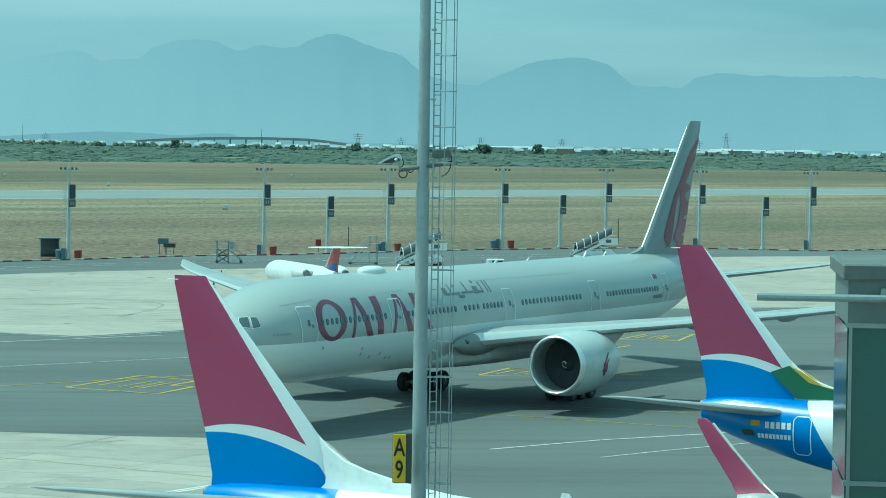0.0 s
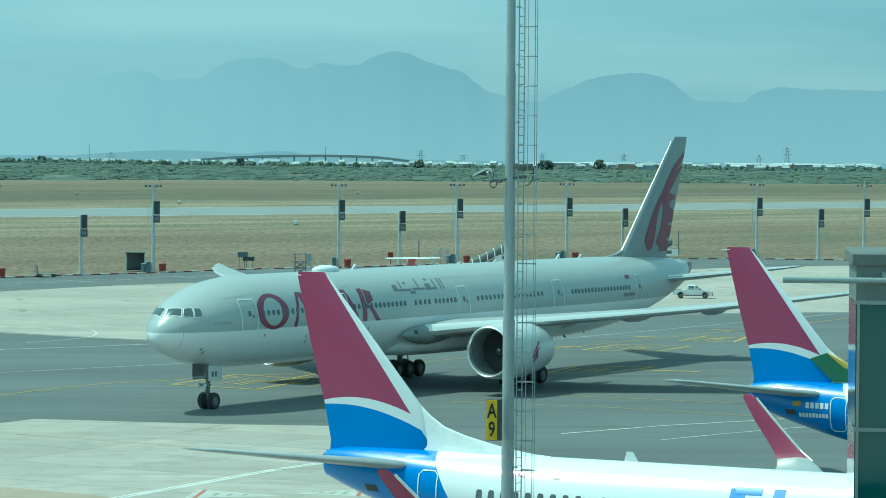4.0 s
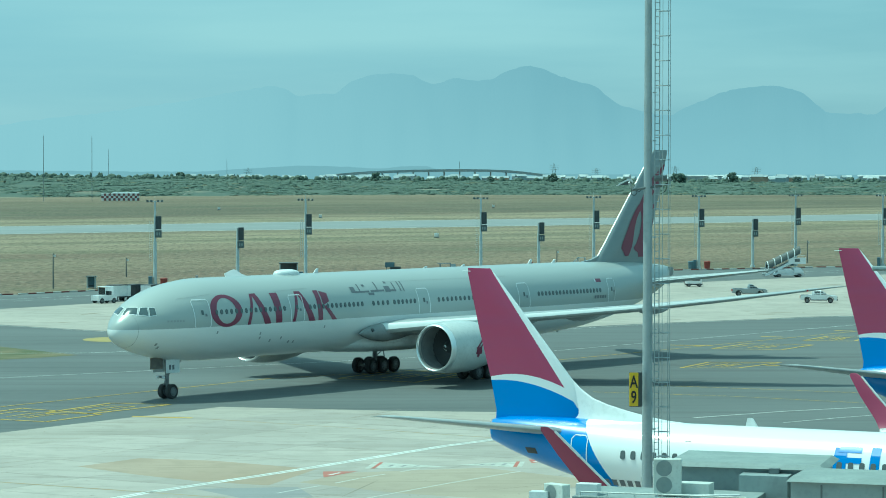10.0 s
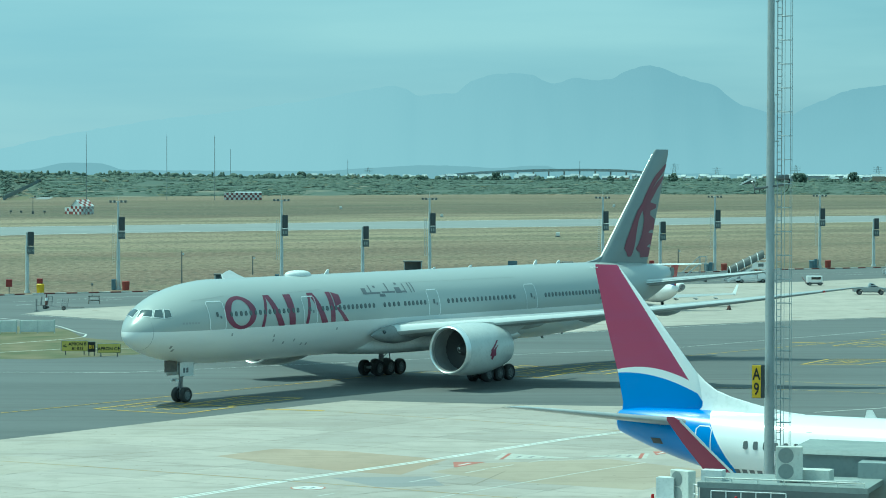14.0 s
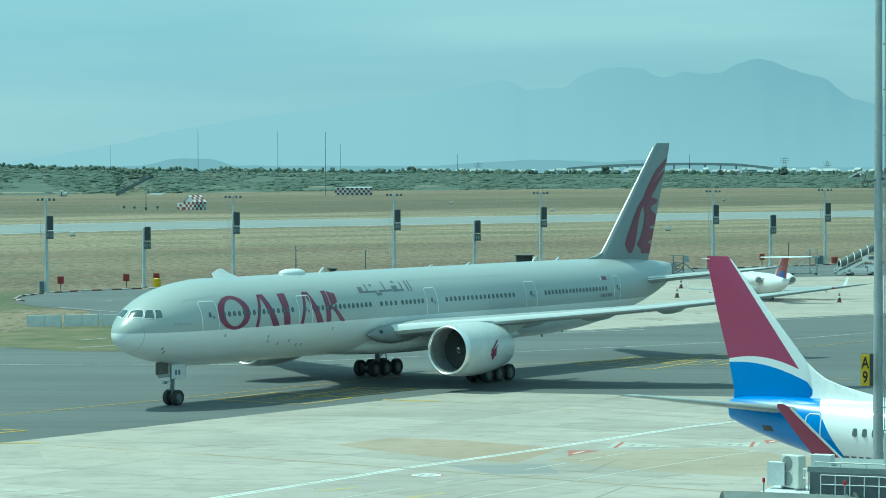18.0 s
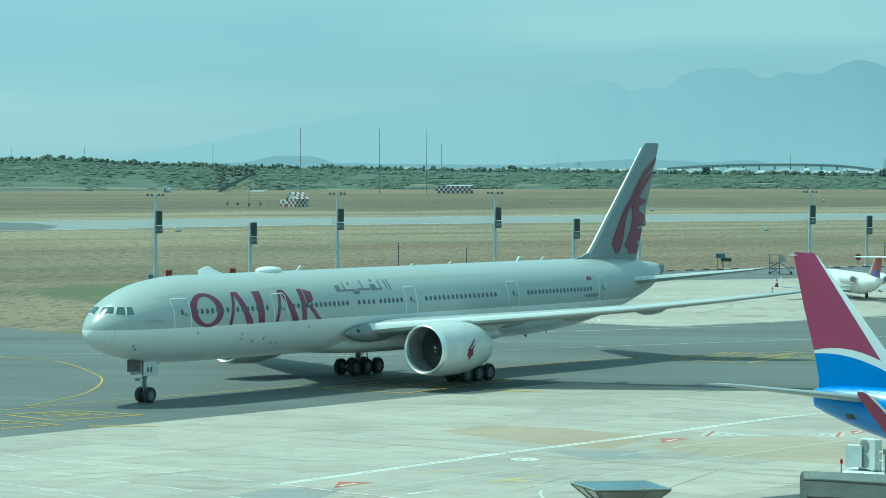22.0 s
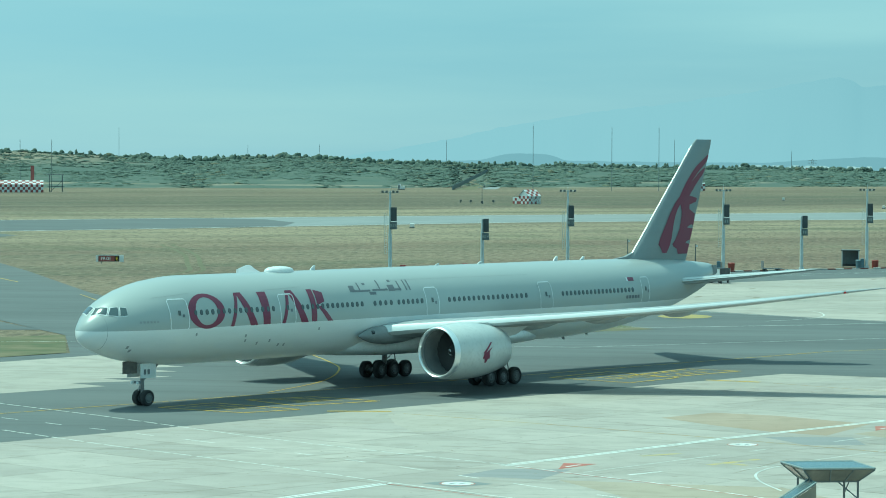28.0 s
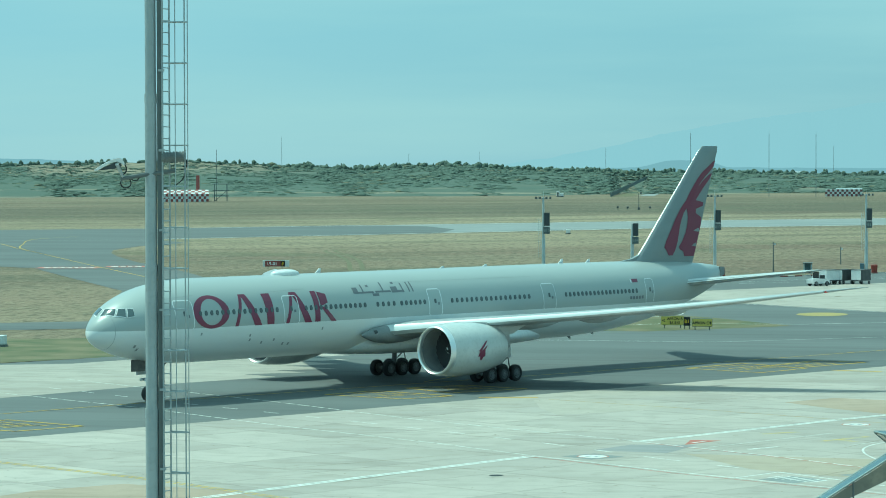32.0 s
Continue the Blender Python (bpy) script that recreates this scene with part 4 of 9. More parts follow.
    blade([(68.42, 13.95, 0.62), (68.12, 13.64, 0.74), (67.41, 13.27, 0.45), (67.02, 12.85, 0.42), (66.65, 12.33, 0.47), (66.32, 11.73, 0.56), (66.01, 11.08, 0.71), (65.70, 10.43, 0.87), (65.47, 9.90, 0.89), (65.56, 9.56, 0.60), (65.53, 9.17, 0.29)], m_burg, "burgundy_blade", 0.032)
    for z0, reach in ((12.75, 0.55), (11.25, 0.5), (9.95, 0.35)):
        s1 = 68.99 + (z0 - 8.2) * 0.36 - reach
        blade([(s1 + 0.3, z0 - 0.08, 0.1), (s1, z0, reach), (s1 + 0.1, z0 + 0.14, reach * 0.7), (s1 + 0.3, z0 + 0.24, 0.06)], m_jetfin, "pale_notch", 0.036)
    for side in (1, -1):
        st = wing_skin([(0, 64.0, 7.6, 6.55, 0.8), (1.2, 65.2, 6.8, 6.72, 0.72), (6, 68.9, 4.4, 7.3, 0.45), (10.2, 72.1, 2.4, 7.82, 0.22), (10.75, 72.9, 1.5, 7.9, 0.1)])
        le = BM()
        loft(le, [[(-(l - 0.04 + u * ch), y, z + v * th * 1.1) for u, v in ((0.05, 0.42), (0.0, 0.0), (0.05, -0.3))] for y, l, ch, z, th in ((1.2, 65.2, 6.8, 6.72, 0.72), (6, 68.9, 4.4, 7.3, 0.45), (10.2, 72.1, 2.4, 7.82, 0.22))], caps=False, closed=False)
        if side < 0:
            for b in (st, le):
                bmesh.ops.scale(b, vec=(1, -1, 1), verts=b.verts[:])
                bmesh.ops.reverse_faces(b, faces=b.faces[:])
        s = part("tailplane", st, m_jetwing, jet, smooth=True)
        part("tailplane_leading_edge", le, m_slat, s)
    part("tail_cone_blade", loft(BM(), [[(-72.6, 0.42, 7.05), (-72.6, 0.42, 8.0), (-72.6, -0.42, 8.0), (-72.6, -0.42, 7.05)], [(-73.7, 0.06, 7.3), (-73.7, 0.06, 7.95), (-73.7, -0.06, 7.95), (-73.7, -0.06, 7.3)]]), m_rootgrey, jet, "grey blade-shaped tail cone")
    # landing gear
    made = {}
    gear = new("nose_gear")
    gear.parent = jet
    bm = BM()
    tube(bm, (-5.85, 0, 0.6), (-5.75, 0, 2.9), 0.13, 0.16, 10)
    tube(bm, (-5.9, -0.5, 0.56), (-5.9, 0.5, 0.56), 0.09, 0.09, 8)
    tube(bm, (-5.7, 0, 1.6), (-7.3, 0, 2.8), 0.07, 0.07, 6)
    tube(bm, (-5.35, 0.1, 1.05), (-5.7, 0.1, 1.75), 0.05, 0.05, 6)
    box(bm, (-5.6, -0.42, 1.55), (-5.25, 0.42, 1.72))
    part("strut", bm, m_gear, gear)
    for y in (-0.28, 0.28):
        part("taxi_lamp", revolve([(5.05, 0.01), (5.06, 0.11), (5.3, 0.06)], 12, (0, y, 1.62)), m_whiteline, gear)
    for side in (1, -1):
        if side > 0:
            part("gear_door", box(BM(), (-4.9, side * 0.40 - 0.02, 2.3), (-3.6, side * 0.40 + 0.02, 3.15)), m_brown, gear, "dark inner gear door")
        d = part("gear_door", box(BM(), (-6.45, side * 0.66 - 0.02, 1.95), (-5.0, side * 0.66 + 0.02, 2.95)), m_whitegloss, gear)
        for i in range(2):
            part("registration_bar", box(BM(), (-5.5 - i * 0.35, side * 0.7 - 0.01, 2.2), (-5.3 - i * 0.35, side * 0.7 + 0.01, 2.55)), m_greytext, d)
    for y in (-0.38, 0.38):
        TURNING.append((add_wheel(gear, 0.56, 0.42, -5.9, y, 0.555, made), (-5.9, y, 0.555), 0.56))
    for side in (1, -1):
        gear = new("main_gear")
        gear.parent = jet
        cy = side * 5.5
        bm = BM()
        tube(bm, (-36.9, cy, 0.75), (-36.7, cy - side * 0.35, 4.2), 0.2, 0.24, 12)
        tube(bm, (-35.4, cy, 0.68), (-38.8, cy, 0.68), 0.13, 0.13, 8)
        for dx in (-1.47, 0, 1.47):
            tube(bm, (-37.1 + dx, cy - 0.95, 0.66), (-37.1 + dx, cy + 0.95, 0.66), 0.09, 0.09, 8)
        tube(bm, (-36.9, cy, 1.9), (-35.0, cy - side * 1.2, 3.6), 0.09, 0.09, 6)
        tube(bm, (-36.9, cy, 1.9), (-38.6, cy - side * 0.6, 3.4), 0.08, 0.08, 6)
        tube(bm, (-37.3, cy + side * 0.2, 1.3), (-38.3, cy + side * 0.2, 1.9), 0.05, 0.05, 6)
        tube(bm, (-38.3, cy + side * 0.2, 1.9), (-38.5, cy + side * 0.2, 1.0), 0.05, 0.05, 6)
        part("strut", bm, m_gear, gear)
        part("gear_door", prism(BM(), [(-35.6, 1.9), (-38.2, 1.9), (-38.0, 3.8), (-35.8, 3.8)], "y", cy + side * 0.62 - 0.03, cy + side * 0.62 + 0.03), m_whitegloss, gear)
        for dx in (-1.47, 0, 1.47):
            for dy in (-0.7, 0.7):
                TURNING.append((add_wheel(gear, 0.66, 0.5, -37.1 + dx, cy + dy, 0.655, made), (-37.1 + dx, cy + dy, 0.655), 0.66))
    return jet


m_jetfin = livery("jet_fin_paint", (0.25, 0.277, 0.283), [(0, 0, 1, 0, (0.25, 0.277, 0.283))], 0.34, 0.3, 0.18)
jet = wide_jet()


m_flaggreen = shader("green_fin_paint", (0.035, 0.15, 0.075), 0.35, 0, 0.3)
m_flaggold = shader("gold_fin_paint", (0.60, 0.42, 0.06), 0.35, 0, 0.3)


def narrow_jet(m, label, flag):
    """A parked twin-jet seen by its tail; nose towards the terminal."""
    jet = thing("airliner", m, label, "airplane", "parked narrow-body airliners")
    hull = Hull([0, 0.3, 0.8, 1.6, 2.6, 4.0, 6.0, 24, 28, 31.5, 34.5, 36.8, 38.0], [3.0, 3.6, 3.95, 4.5, 5.0, 5.25, 5.38, 5.38, 5.38, 5.4, 5.42, 5.38, 5.2],
                [2.8, 2.3, 1.95, 1.65, 1.48, 1.40, 1.36, 1.36, 1.62, 2.15, 2.9, 3.65, 4.15], [0.1, 0.5, 0.85, 1.25, 1.55, 1.8, 1.88, 1.88, 1.82, 1.6, 1.22, 0.8, 0.45])
    part("fuselage", hull.skin(40, 0.8), m_tailw, jet, smooth=True)
    fin = part("fin", wing_skin([(5.0, 33.5, 4.45, 0, 0.5), (5.6, 33.25, 4.65, 0, 0.48), (7.1, 33.8, 4.4, 0, 0.44), (9.5, 35.8, 3.05, 0, 0.34), (12.1, 38.0, 1.45, 0, 0.2), (12.35, 38.25, 1.2, 0, 0.12)], True), m_tailfin, jet, "burgundy, white and blue fin", smooth=True)
    rings = []
    for x, top, w in ((-28.2, 5.40, 0.10), (-29.0, 5.46, 0.22), (-30.0, 5.62, 0.28), (-31.0, 5.83, 0.28), (-32.0, 6.08, 0.27), (-32.8, 6.36, 0.22), (-33.4, 6.76, 0.14), (-33.9, 7.22, 0.09), (-34.5, 7.74, 0.05)):
        rings.append([(x, y * w, 5.15 + (top - 5.15) * f) for y, f in ((1.9, 0), (1.05, 0.22), (0.8, 0.6), (0.42, 0.96), (0, 1.0), (-0.42, 0.96), (-0.8, 0.6), (-1.05, 0.22), (-1.9, 0))])
    part("dorsal_fillet", loft(BM(), rings), m_tailwhite, fin, "white fillet sweeping up into the fin", smooth=True)
    part("static_wick", tube(BM(), (-39.3, 0, 12.2), (-39.75, 0, 12.2), 0.025, 0.015, 5), m_whiteline, fin)
    for side in (1, -1):
        st = wing_skin([(0, 33.2, 4.6, 4.7, 0.45), (0.9, 33.8, 4.2, 4.8, 0.42), (7.5, 38.9, 1.6, 5.75, 0.16), (7.75, 39.4, 0.9, 5.78, 0.06)])
        wg = wing_skin([(0, 13.0, 8.6, 2.0, 1.2), (1.9, 14.3, 7.4, 2.2, 1.0), (5.5, 17.0, 5.0, 2.7, 0.6), (16.0, 22.6, 1.9, 3.75, 0.26), (16.9, 23.3, 1.5, 3.95, 0.2)])
        wl = BM()
        loft(wl, [[(-(le + u * ch), side * (y + v * th * 0.9), z + v * th * 0.3) for u, v in AIRFOIL] for le, ch, y, z, th in ((23.2, 1.6, 16.85, 3.9, 0.2), (23.9, 1.25, 17.2, 4.35, 0.16), (25.1, 0.95, 17.45, 5.5, 0.12), (26.1, 0.62, 17.7, 6.5, 0.08), (26.35, 0.35, 17.75, 6.65, 0.05))])
        if side < 0:
            for b in (st, wg):
                bmesh.ops.scale(b, vec=(1, -1, 1), verts=b.verts[:])
                bmesh.ops.reverse_faces(b, faces=b.faces[:])
        part("tailplane", st, m_jetwing, jet, smooth=True)
        w = part("wing", wg, m_jetwing, jet, smooth=True)
        wlp = part("winglet", wl, m_winglet, w, "burgundy upturned winglet", smooth=True)
        edge = BM()
        for p, q in (((23.18, 16.85, 3.9), (23.88, 17.2, 4.35)), ((23.88, 17.2, 4.35), (25.08, 17.45, 5.5)), ((25.08, 17.45, 5.5), (26.08, 17.7, 6.5))):
            tube(edge, (-p[0], side * p[1], p[2]), (-q[0], side * q[1], q[2]), 0.06, 0.05, 6)
        part("leading_edge", edge, m_slat, wlp, "pale metal winglet edge")
        part("engine_nacelle", revolve([(13.4, 0.98), (13.3, 1.05), (13.6, 1.12), (15, 1.14), (16.6, 0.95), (17.4, 0.75), (17.4, 0.6)], 28, (0, side * 4.83, 1.6)), m_whitegloss, jet, smooth=True)
        part("rear_door", door_outline(BM(), hull, 32.4, 33.3, 2.95, 4.75, 0.05, side), m_whiteline, jet)
        part("service_hatch", on_skin(BM(), hull, ((35.3, 4.0), (35.9, 4.0), (35.8, 3.72), (35.2, 3.72)), 1, 1, side, 0.02), m_darkbox, jet)
        for i in range(5):
            z = 4.42 if flag else 2.75
            s = (33.4 if flag else 29.7) + i * (0.27 if flag else 0.42)
            part("registration_bar", on_skin(BM(), hull, ((s, z), (s + (0.19 if flag else 0.28), z), (s + (0.19 if flag else 0.28), z - 0.3), (s, z - 0.3)), 1, 1, side, 0.016), m_whiteline if flag else m_greytext, jet)
        if flag:
            part("green_band", prism(BM(), [(-34.75, 6.62), (-33.85, 6.95), (-32.9, 6.2), (-30.2, 5.6), (-30.2, 5.45), (-33.5, 5.45)], "y", 0.10 if side > 0 else -0.265, 0.265 if side > 0 else -0.10), m_flaggreen, fin)
            part("gold_band", prism(BM(), [(-33.85, 6.95), (-33.35, 6.72), (-32.2, 6.05), (-29.2, 5.55), (-30.2, 5.6), (-32.9, 6.2)], "y", 0.11 if side > 0 else -0.275, 0.275 if side > 0 else -0.11), m_flaggold, fin)
            for i in range(9):
                part("slogan_bar", on_skin(BM(), hull, ((33.4 + i * 0.19, 3.86), (33.54 + i * 0.19, 3.86), (33.54 + i * 0.19, 3.64), (33.4 + i * 0.19, 3.64)), 1, 1, side, 0.016), m_whiteline, jet)
            part("flag_patch", on_skin(BM(), hull, ((34.95, 4.45), (35.4, 4.45), (35.4, 4.2), (34.95, 4.2)), 2, 2, side, 0.018), m_painty, jet)
        bm = BM()
        soft = lambda v: math.copysign(abs(v) ** 0.55, v)
        loft(bm, [[(0.125 * soft(math.cos(2 * math.pi * (i + 0.5) / 16)), y, 0.20 * soft(math.sin(2 * math.pi * (i + 0.5) / 16))) for i in range(16)] for y in (-0.02, 0.03)])
        w0 = None
        for i in range(40):
            s = 30.5 - i * 0.53
            if 8 < i < 10:
                continue
            mm = pose(-s, side * hull.side(s, 3.95, 0.0), 3.95, side * 17)
            w0 = again(w0, mm) if w0 else part("cabin_window", bm, m_window, jet, at=mm)
        # blue marks on the side
        for s0, s1, z0, z1 in ((20.2, 19.6, 3.1, 4.75), (20.5, 18.9, 4.1, 4.35), (20.0, 18.95, 4.55, 4.8), (18.5, 18.05, 3.1, 4.8), (17.6, 17.1, 3.4, 4.2), (17.0, 16.5, 2.9, 4.2), (17.5, 16.6, 3.1, 3.4), (15.9, 14.6, 3.1, 3.4), (15.9, 15.3, 3.5, 4.2),
                               (14.2, 13.7, 3.1, 4.2), (13.5, 12.9, 3.1, 4.2)):
            part("blue_mark", on_skin(BM(), hull, ((s1, z1), (s0, z1), (s0, z0), (s1, z0)), 2, 5, side, 0.018), m_bluepaint, jet)
        for s0, s1, z0, z1 in ((29.0, 28.7, 4.7, 4.85), (28.9, 27.6, 4.82, 4.9), (27.5, 27.2, 4.7, 4.85)):
            part("red_mark", on_skin(BM(), hull, ((s1, z1), (s0, z1), (s0, z0), (s1, z0)), 2, 2, side, 0.018), m_winglet, jet)
    part("blade_aerial", prism(BM(), [(-24.5, 5.36), (-25.1, 5.36), (-25.0, 5.75), (-24.75, 5.75)], "y", -0.03, 0.03), m_whitegloss, jet)
    part("tail_cone_exhaust", revolve([(37.9, 0.22), (38.15, 0.2), (38.15, 0.14)], 16, (0, 0, 4.95)), m_gear, jet)
    part("tail_skid", prism(BM(), [(-30.6, 2.35), (-31.8, 2.6), (-31.5, 2.0), (-31.1, 1.98)], "y", -0.12, 0.12), m_bluepaint, jet)
    made = {}
    for x, y, r in ((-4.2, -0.2, 0.34), (-4.2, 0.2, 0.34), (-19.6, -3.2, 0.56), (-19.6, -2.5, 0.56), (-19.6, 3.2, 0.56), (-19.6, 2.5, 0.56)):
        add_wheel(jet, r, 0.3, x, y, r, made)
    for y in (0, -2.85, 2.85):
        part("strut", tube(BM(), (-4.2 if y == 0 else -19.6, y, 0.4), (-4.2 if y == 0 else -19.4, y, 2.2), 0.1, 0.12, 8), m_gear, jet)
    return jet


def parked(tip_x, tip_y, heading):
    """Pose of a narrow jet whose fin tip stands over a place, nose at that heading from +x."""
    a = radians(heading)
    return pose(tip_x + 39.45 * math.cos(a), tip_y + 39.45 * math.sin(a), 0, 0, 0, heading)


narrow_jet(parked(6.05, 156.3, -30.2), "white airliner with blue tail and burgundy fin parked at the gate", False)
narrow_jet(parked(29.6, 190.5, -29.0), "blue-tailed airliner with burgundy fin parked behind the glass pier", True)


# ---- distance ----
def polar(az, dist, z=0.0):
    a = radians(az)
    return (dist * math.sin(a), dist * math.cos(a), z)


def backdrop_material(name, col, haze_col, strength):
    """Plain far backdrop; kilometres of bright haze are painted into its glow."""
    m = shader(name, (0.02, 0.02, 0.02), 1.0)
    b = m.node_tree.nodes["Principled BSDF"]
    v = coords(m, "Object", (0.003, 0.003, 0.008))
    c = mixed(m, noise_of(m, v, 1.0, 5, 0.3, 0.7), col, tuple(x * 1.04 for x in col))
    # the painted haze grows thicker westward
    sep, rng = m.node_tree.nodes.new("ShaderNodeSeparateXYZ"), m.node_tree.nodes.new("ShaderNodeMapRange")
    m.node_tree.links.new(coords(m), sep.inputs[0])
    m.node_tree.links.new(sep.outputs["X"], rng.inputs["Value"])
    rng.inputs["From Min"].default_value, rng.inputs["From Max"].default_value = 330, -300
    c = mixed(m, rng.outputs[0], c, haze_col)
    # and again towards the foot, half as strong
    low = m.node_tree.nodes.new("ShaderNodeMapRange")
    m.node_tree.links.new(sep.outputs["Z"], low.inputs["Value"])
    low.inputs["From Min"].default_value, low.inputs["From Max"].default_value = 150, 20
    c = mixed(m, low.outputs[0], c, haze_col, 0.5)
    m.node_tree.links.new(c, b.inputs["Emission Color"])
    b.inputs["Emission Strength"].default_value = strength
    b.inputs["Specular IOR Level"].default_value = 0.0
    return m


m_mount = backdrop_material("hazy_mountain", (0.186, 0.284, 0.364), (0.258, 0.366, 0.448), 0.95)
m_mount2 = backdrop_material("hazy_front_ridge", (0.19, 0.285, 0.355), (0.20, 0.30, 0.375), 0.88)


def ridge(name, profile, dist, material, label, rough=0.02, foot=-40, depth=500, seed=3):
    """A far range: a skyline of (azimuth, elevation in degrees) with slopes that come forward from it."""
    bm = BM()
    azs, els = [p[0] for p in profile], [p[1] for p in profile]
    n = int((azs[-1] - azs[0]) / 0.06)
    cols = []
    for i in range(n + 1):
        az = azs[0] + (azs[-1] - azs[0]) * i / n
        el = curve(az, azs, els) + rough * (noise.noise((az * 2.3, seed, 0)) + 0.6 * noise.noise((az * 7.1, seed, 1)) + 0.3 * noise.noise((az * 19, seed, 2)))
        top = EYE_Z + dist * math.tan(radians(el))
        col = []
        for k in range(7):
            f = k / 6
            w = noise.noise((az * 1.7, f * 2.5, seed + 5)) * 0.12 * math.sin(math.pi * f)
            col.append(bm.verts.new(polar(az, dist - depth * f, foot + (top - foot) * max((1 - f) ** 1.25 + w, 0) if k < 6 else foot)))
        cols.append(col)
    for a, b in zip(cols, cols[1:]):
        for k in range(6):
            bm.faces.new((a[k], b[k], b[k + 1], a[k + 1]))
    bmesh.ops.recalc_face_normals(bm, faces=bm.faces[:])
    return tagged(part(name, bm, material, smooth=True), label, "mountain", kind="structure")


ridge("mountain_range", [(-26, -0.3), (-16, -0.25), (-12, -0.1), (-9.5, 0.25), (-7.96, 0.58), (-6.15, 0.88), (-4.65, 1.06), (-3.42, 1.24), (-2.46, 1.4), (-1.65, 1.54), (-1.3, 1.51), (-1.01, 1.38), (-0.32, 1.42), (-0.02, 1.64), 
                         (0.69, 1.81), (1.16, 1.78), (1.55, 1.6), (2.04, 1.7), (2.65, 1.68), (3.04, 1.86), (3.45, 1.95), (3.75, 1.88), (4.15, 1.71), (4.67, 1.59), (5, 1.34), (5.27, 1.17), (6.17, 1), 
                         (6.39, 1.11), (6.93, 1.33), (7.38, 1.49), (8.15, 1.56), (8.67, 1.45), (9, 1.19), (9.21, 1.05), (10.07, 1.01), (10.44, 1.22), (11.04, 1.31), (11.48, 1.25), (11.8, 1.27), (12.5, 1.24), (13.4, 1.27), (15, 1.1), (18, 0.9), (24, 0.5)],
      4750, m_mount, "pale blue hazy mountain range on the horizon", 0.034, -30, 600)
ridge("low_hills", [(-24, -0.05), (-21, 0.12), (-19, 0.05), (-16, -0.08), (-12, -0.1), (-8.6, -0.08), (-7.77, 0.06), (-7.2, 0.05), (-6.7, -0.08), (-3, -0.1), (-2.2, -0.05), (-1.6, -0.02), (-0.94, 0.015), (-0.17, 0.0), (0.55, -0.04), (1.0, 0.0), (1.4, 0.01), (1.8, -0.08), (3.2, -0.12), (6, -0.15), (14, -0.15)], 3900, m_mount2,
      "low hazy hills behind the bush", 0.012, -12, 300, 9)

m_bush = worn("fynbos_bush", (0.084, 0.118, 0.095), (0.097, 0.129, 0.101), 0.012, 0.95, 0, 9, 0.0, 1.0)


def islands(m, tone, amount):
    """Every bush of the mass a little different."""
    t = m.node_tree
    src = t.nodes["Principled BSDF"].inputs["Base Color"].links[0].from_socket
    g = t.nodes.new("ShaderNodeNewGeometry")
    return colour(m, mixed(m, g.outputs["Random Per Island"], src, tone, amount))


islands(m_bush, (0.104, 0.132, 0.101), 0.35)


m_bushdry = worn("dry_bush", (0.12, 0.13, 0.085), (0.16, 0.16, 0.11), 0.05, 0.95, 0, 10)
m_dune = worn("bush_ground", (0.080, 0.110, 0.088), (0.096, 0.120, 0.091), 0.014, 1.0, 0, 9)


def sandy(m):
    """Bare eroded sand on the high western dune."""
    t = m.node_tree
    src = t.nodes["Principled BSDF"].inputs["Base Color"].links[0].from_socket
    sep = t.nodes.new("ShaderNodeSeparateXYZ")
    t.links.new(coords(m), sep.inputs[0])
    fac = None
    for axis, a, b in (("X", -520, -640), ("Z", 9, 12)):
        r = t.nodes.new("ShaderNodeMapRange")
        r.inputs["From Min"].default_value, r.inputs["From Max"].default_value = a, b
        t.links.new(sep.outputs[axis], r.inputs["Value"])
        if fac is None:
            fac = r.outputs[0]
        else:
            x = t.nodes.new("ShaderNodeMath")
            x.operation = "MULTIPLY"
            t.links.new(fac, x.inputs[0])
            t.links.new(r.outputs[0], x.inputs[1])
            fac = x.outputs[0]
    tan = mixed(m, noise_of(m, coords(m, "Object", (0.03, 0.03, 0.3)), 1.0, 6, 0.4, 0.6), (0.125, 0.125, 0.085), (0.26, 0.215, 0.155))
    c = mixed(m, fac, src, tan)
    # pale sandy strips low on the seaward face
    r = t.nodes.new("ShaderNodeMapRange")
    r.inputs["From Min"].default_value, r.inputs["From Max"].default_value = 4.5, 2.5
    t.links.new(sep.outputs["Z"], r.inputs["Value"])
    low = mixed(m, r.outputs[0], (0.0, 0.0, 0.0), (1.0, 1.0, 1.0))
    spots = mixed(m, noise_of(m, coords(m, "Object", (0.012, 0.012, 0.9)), 1.0, 6, 0.55, 0.63), (0.0, 0.0, 0.0), low)
    return colour(m, mixed(m, spots, c, (0.235, 0.205, 0.150)))


sandy(m_dune)


def dune_height(az, f):
    """Height of the bush-covered rise; f runs from its front 0 to its back 1."""
    crest = interp(az, [-26, -22.3, -20.7, -17.3, -15.2, -14, -12.2, -9.5, -5.7, -0.5, 6, 14], [17, 17, 17, 20, 15, 13.5, 16.5, 11.5, 9, 6.5, 5, 5])
    n = noise.noise((az * 1.1, f * 3, 4)) + 0.5 * noise.noise((az * 4, f * 8, 8))
    g = gap(az, f)
    return max(crest * f ** 0.9 * (1 + 0.10 * n) * (1 - g) - 0.2, -0.2)


def gap(az, f):
    """The flat way through the dune along the perimeter fence."""
    return math.exp(-((az + 8.6) / 0.34) ** 4) * (1 - min(max((f - 0.78) / 0.18, 0), 1))


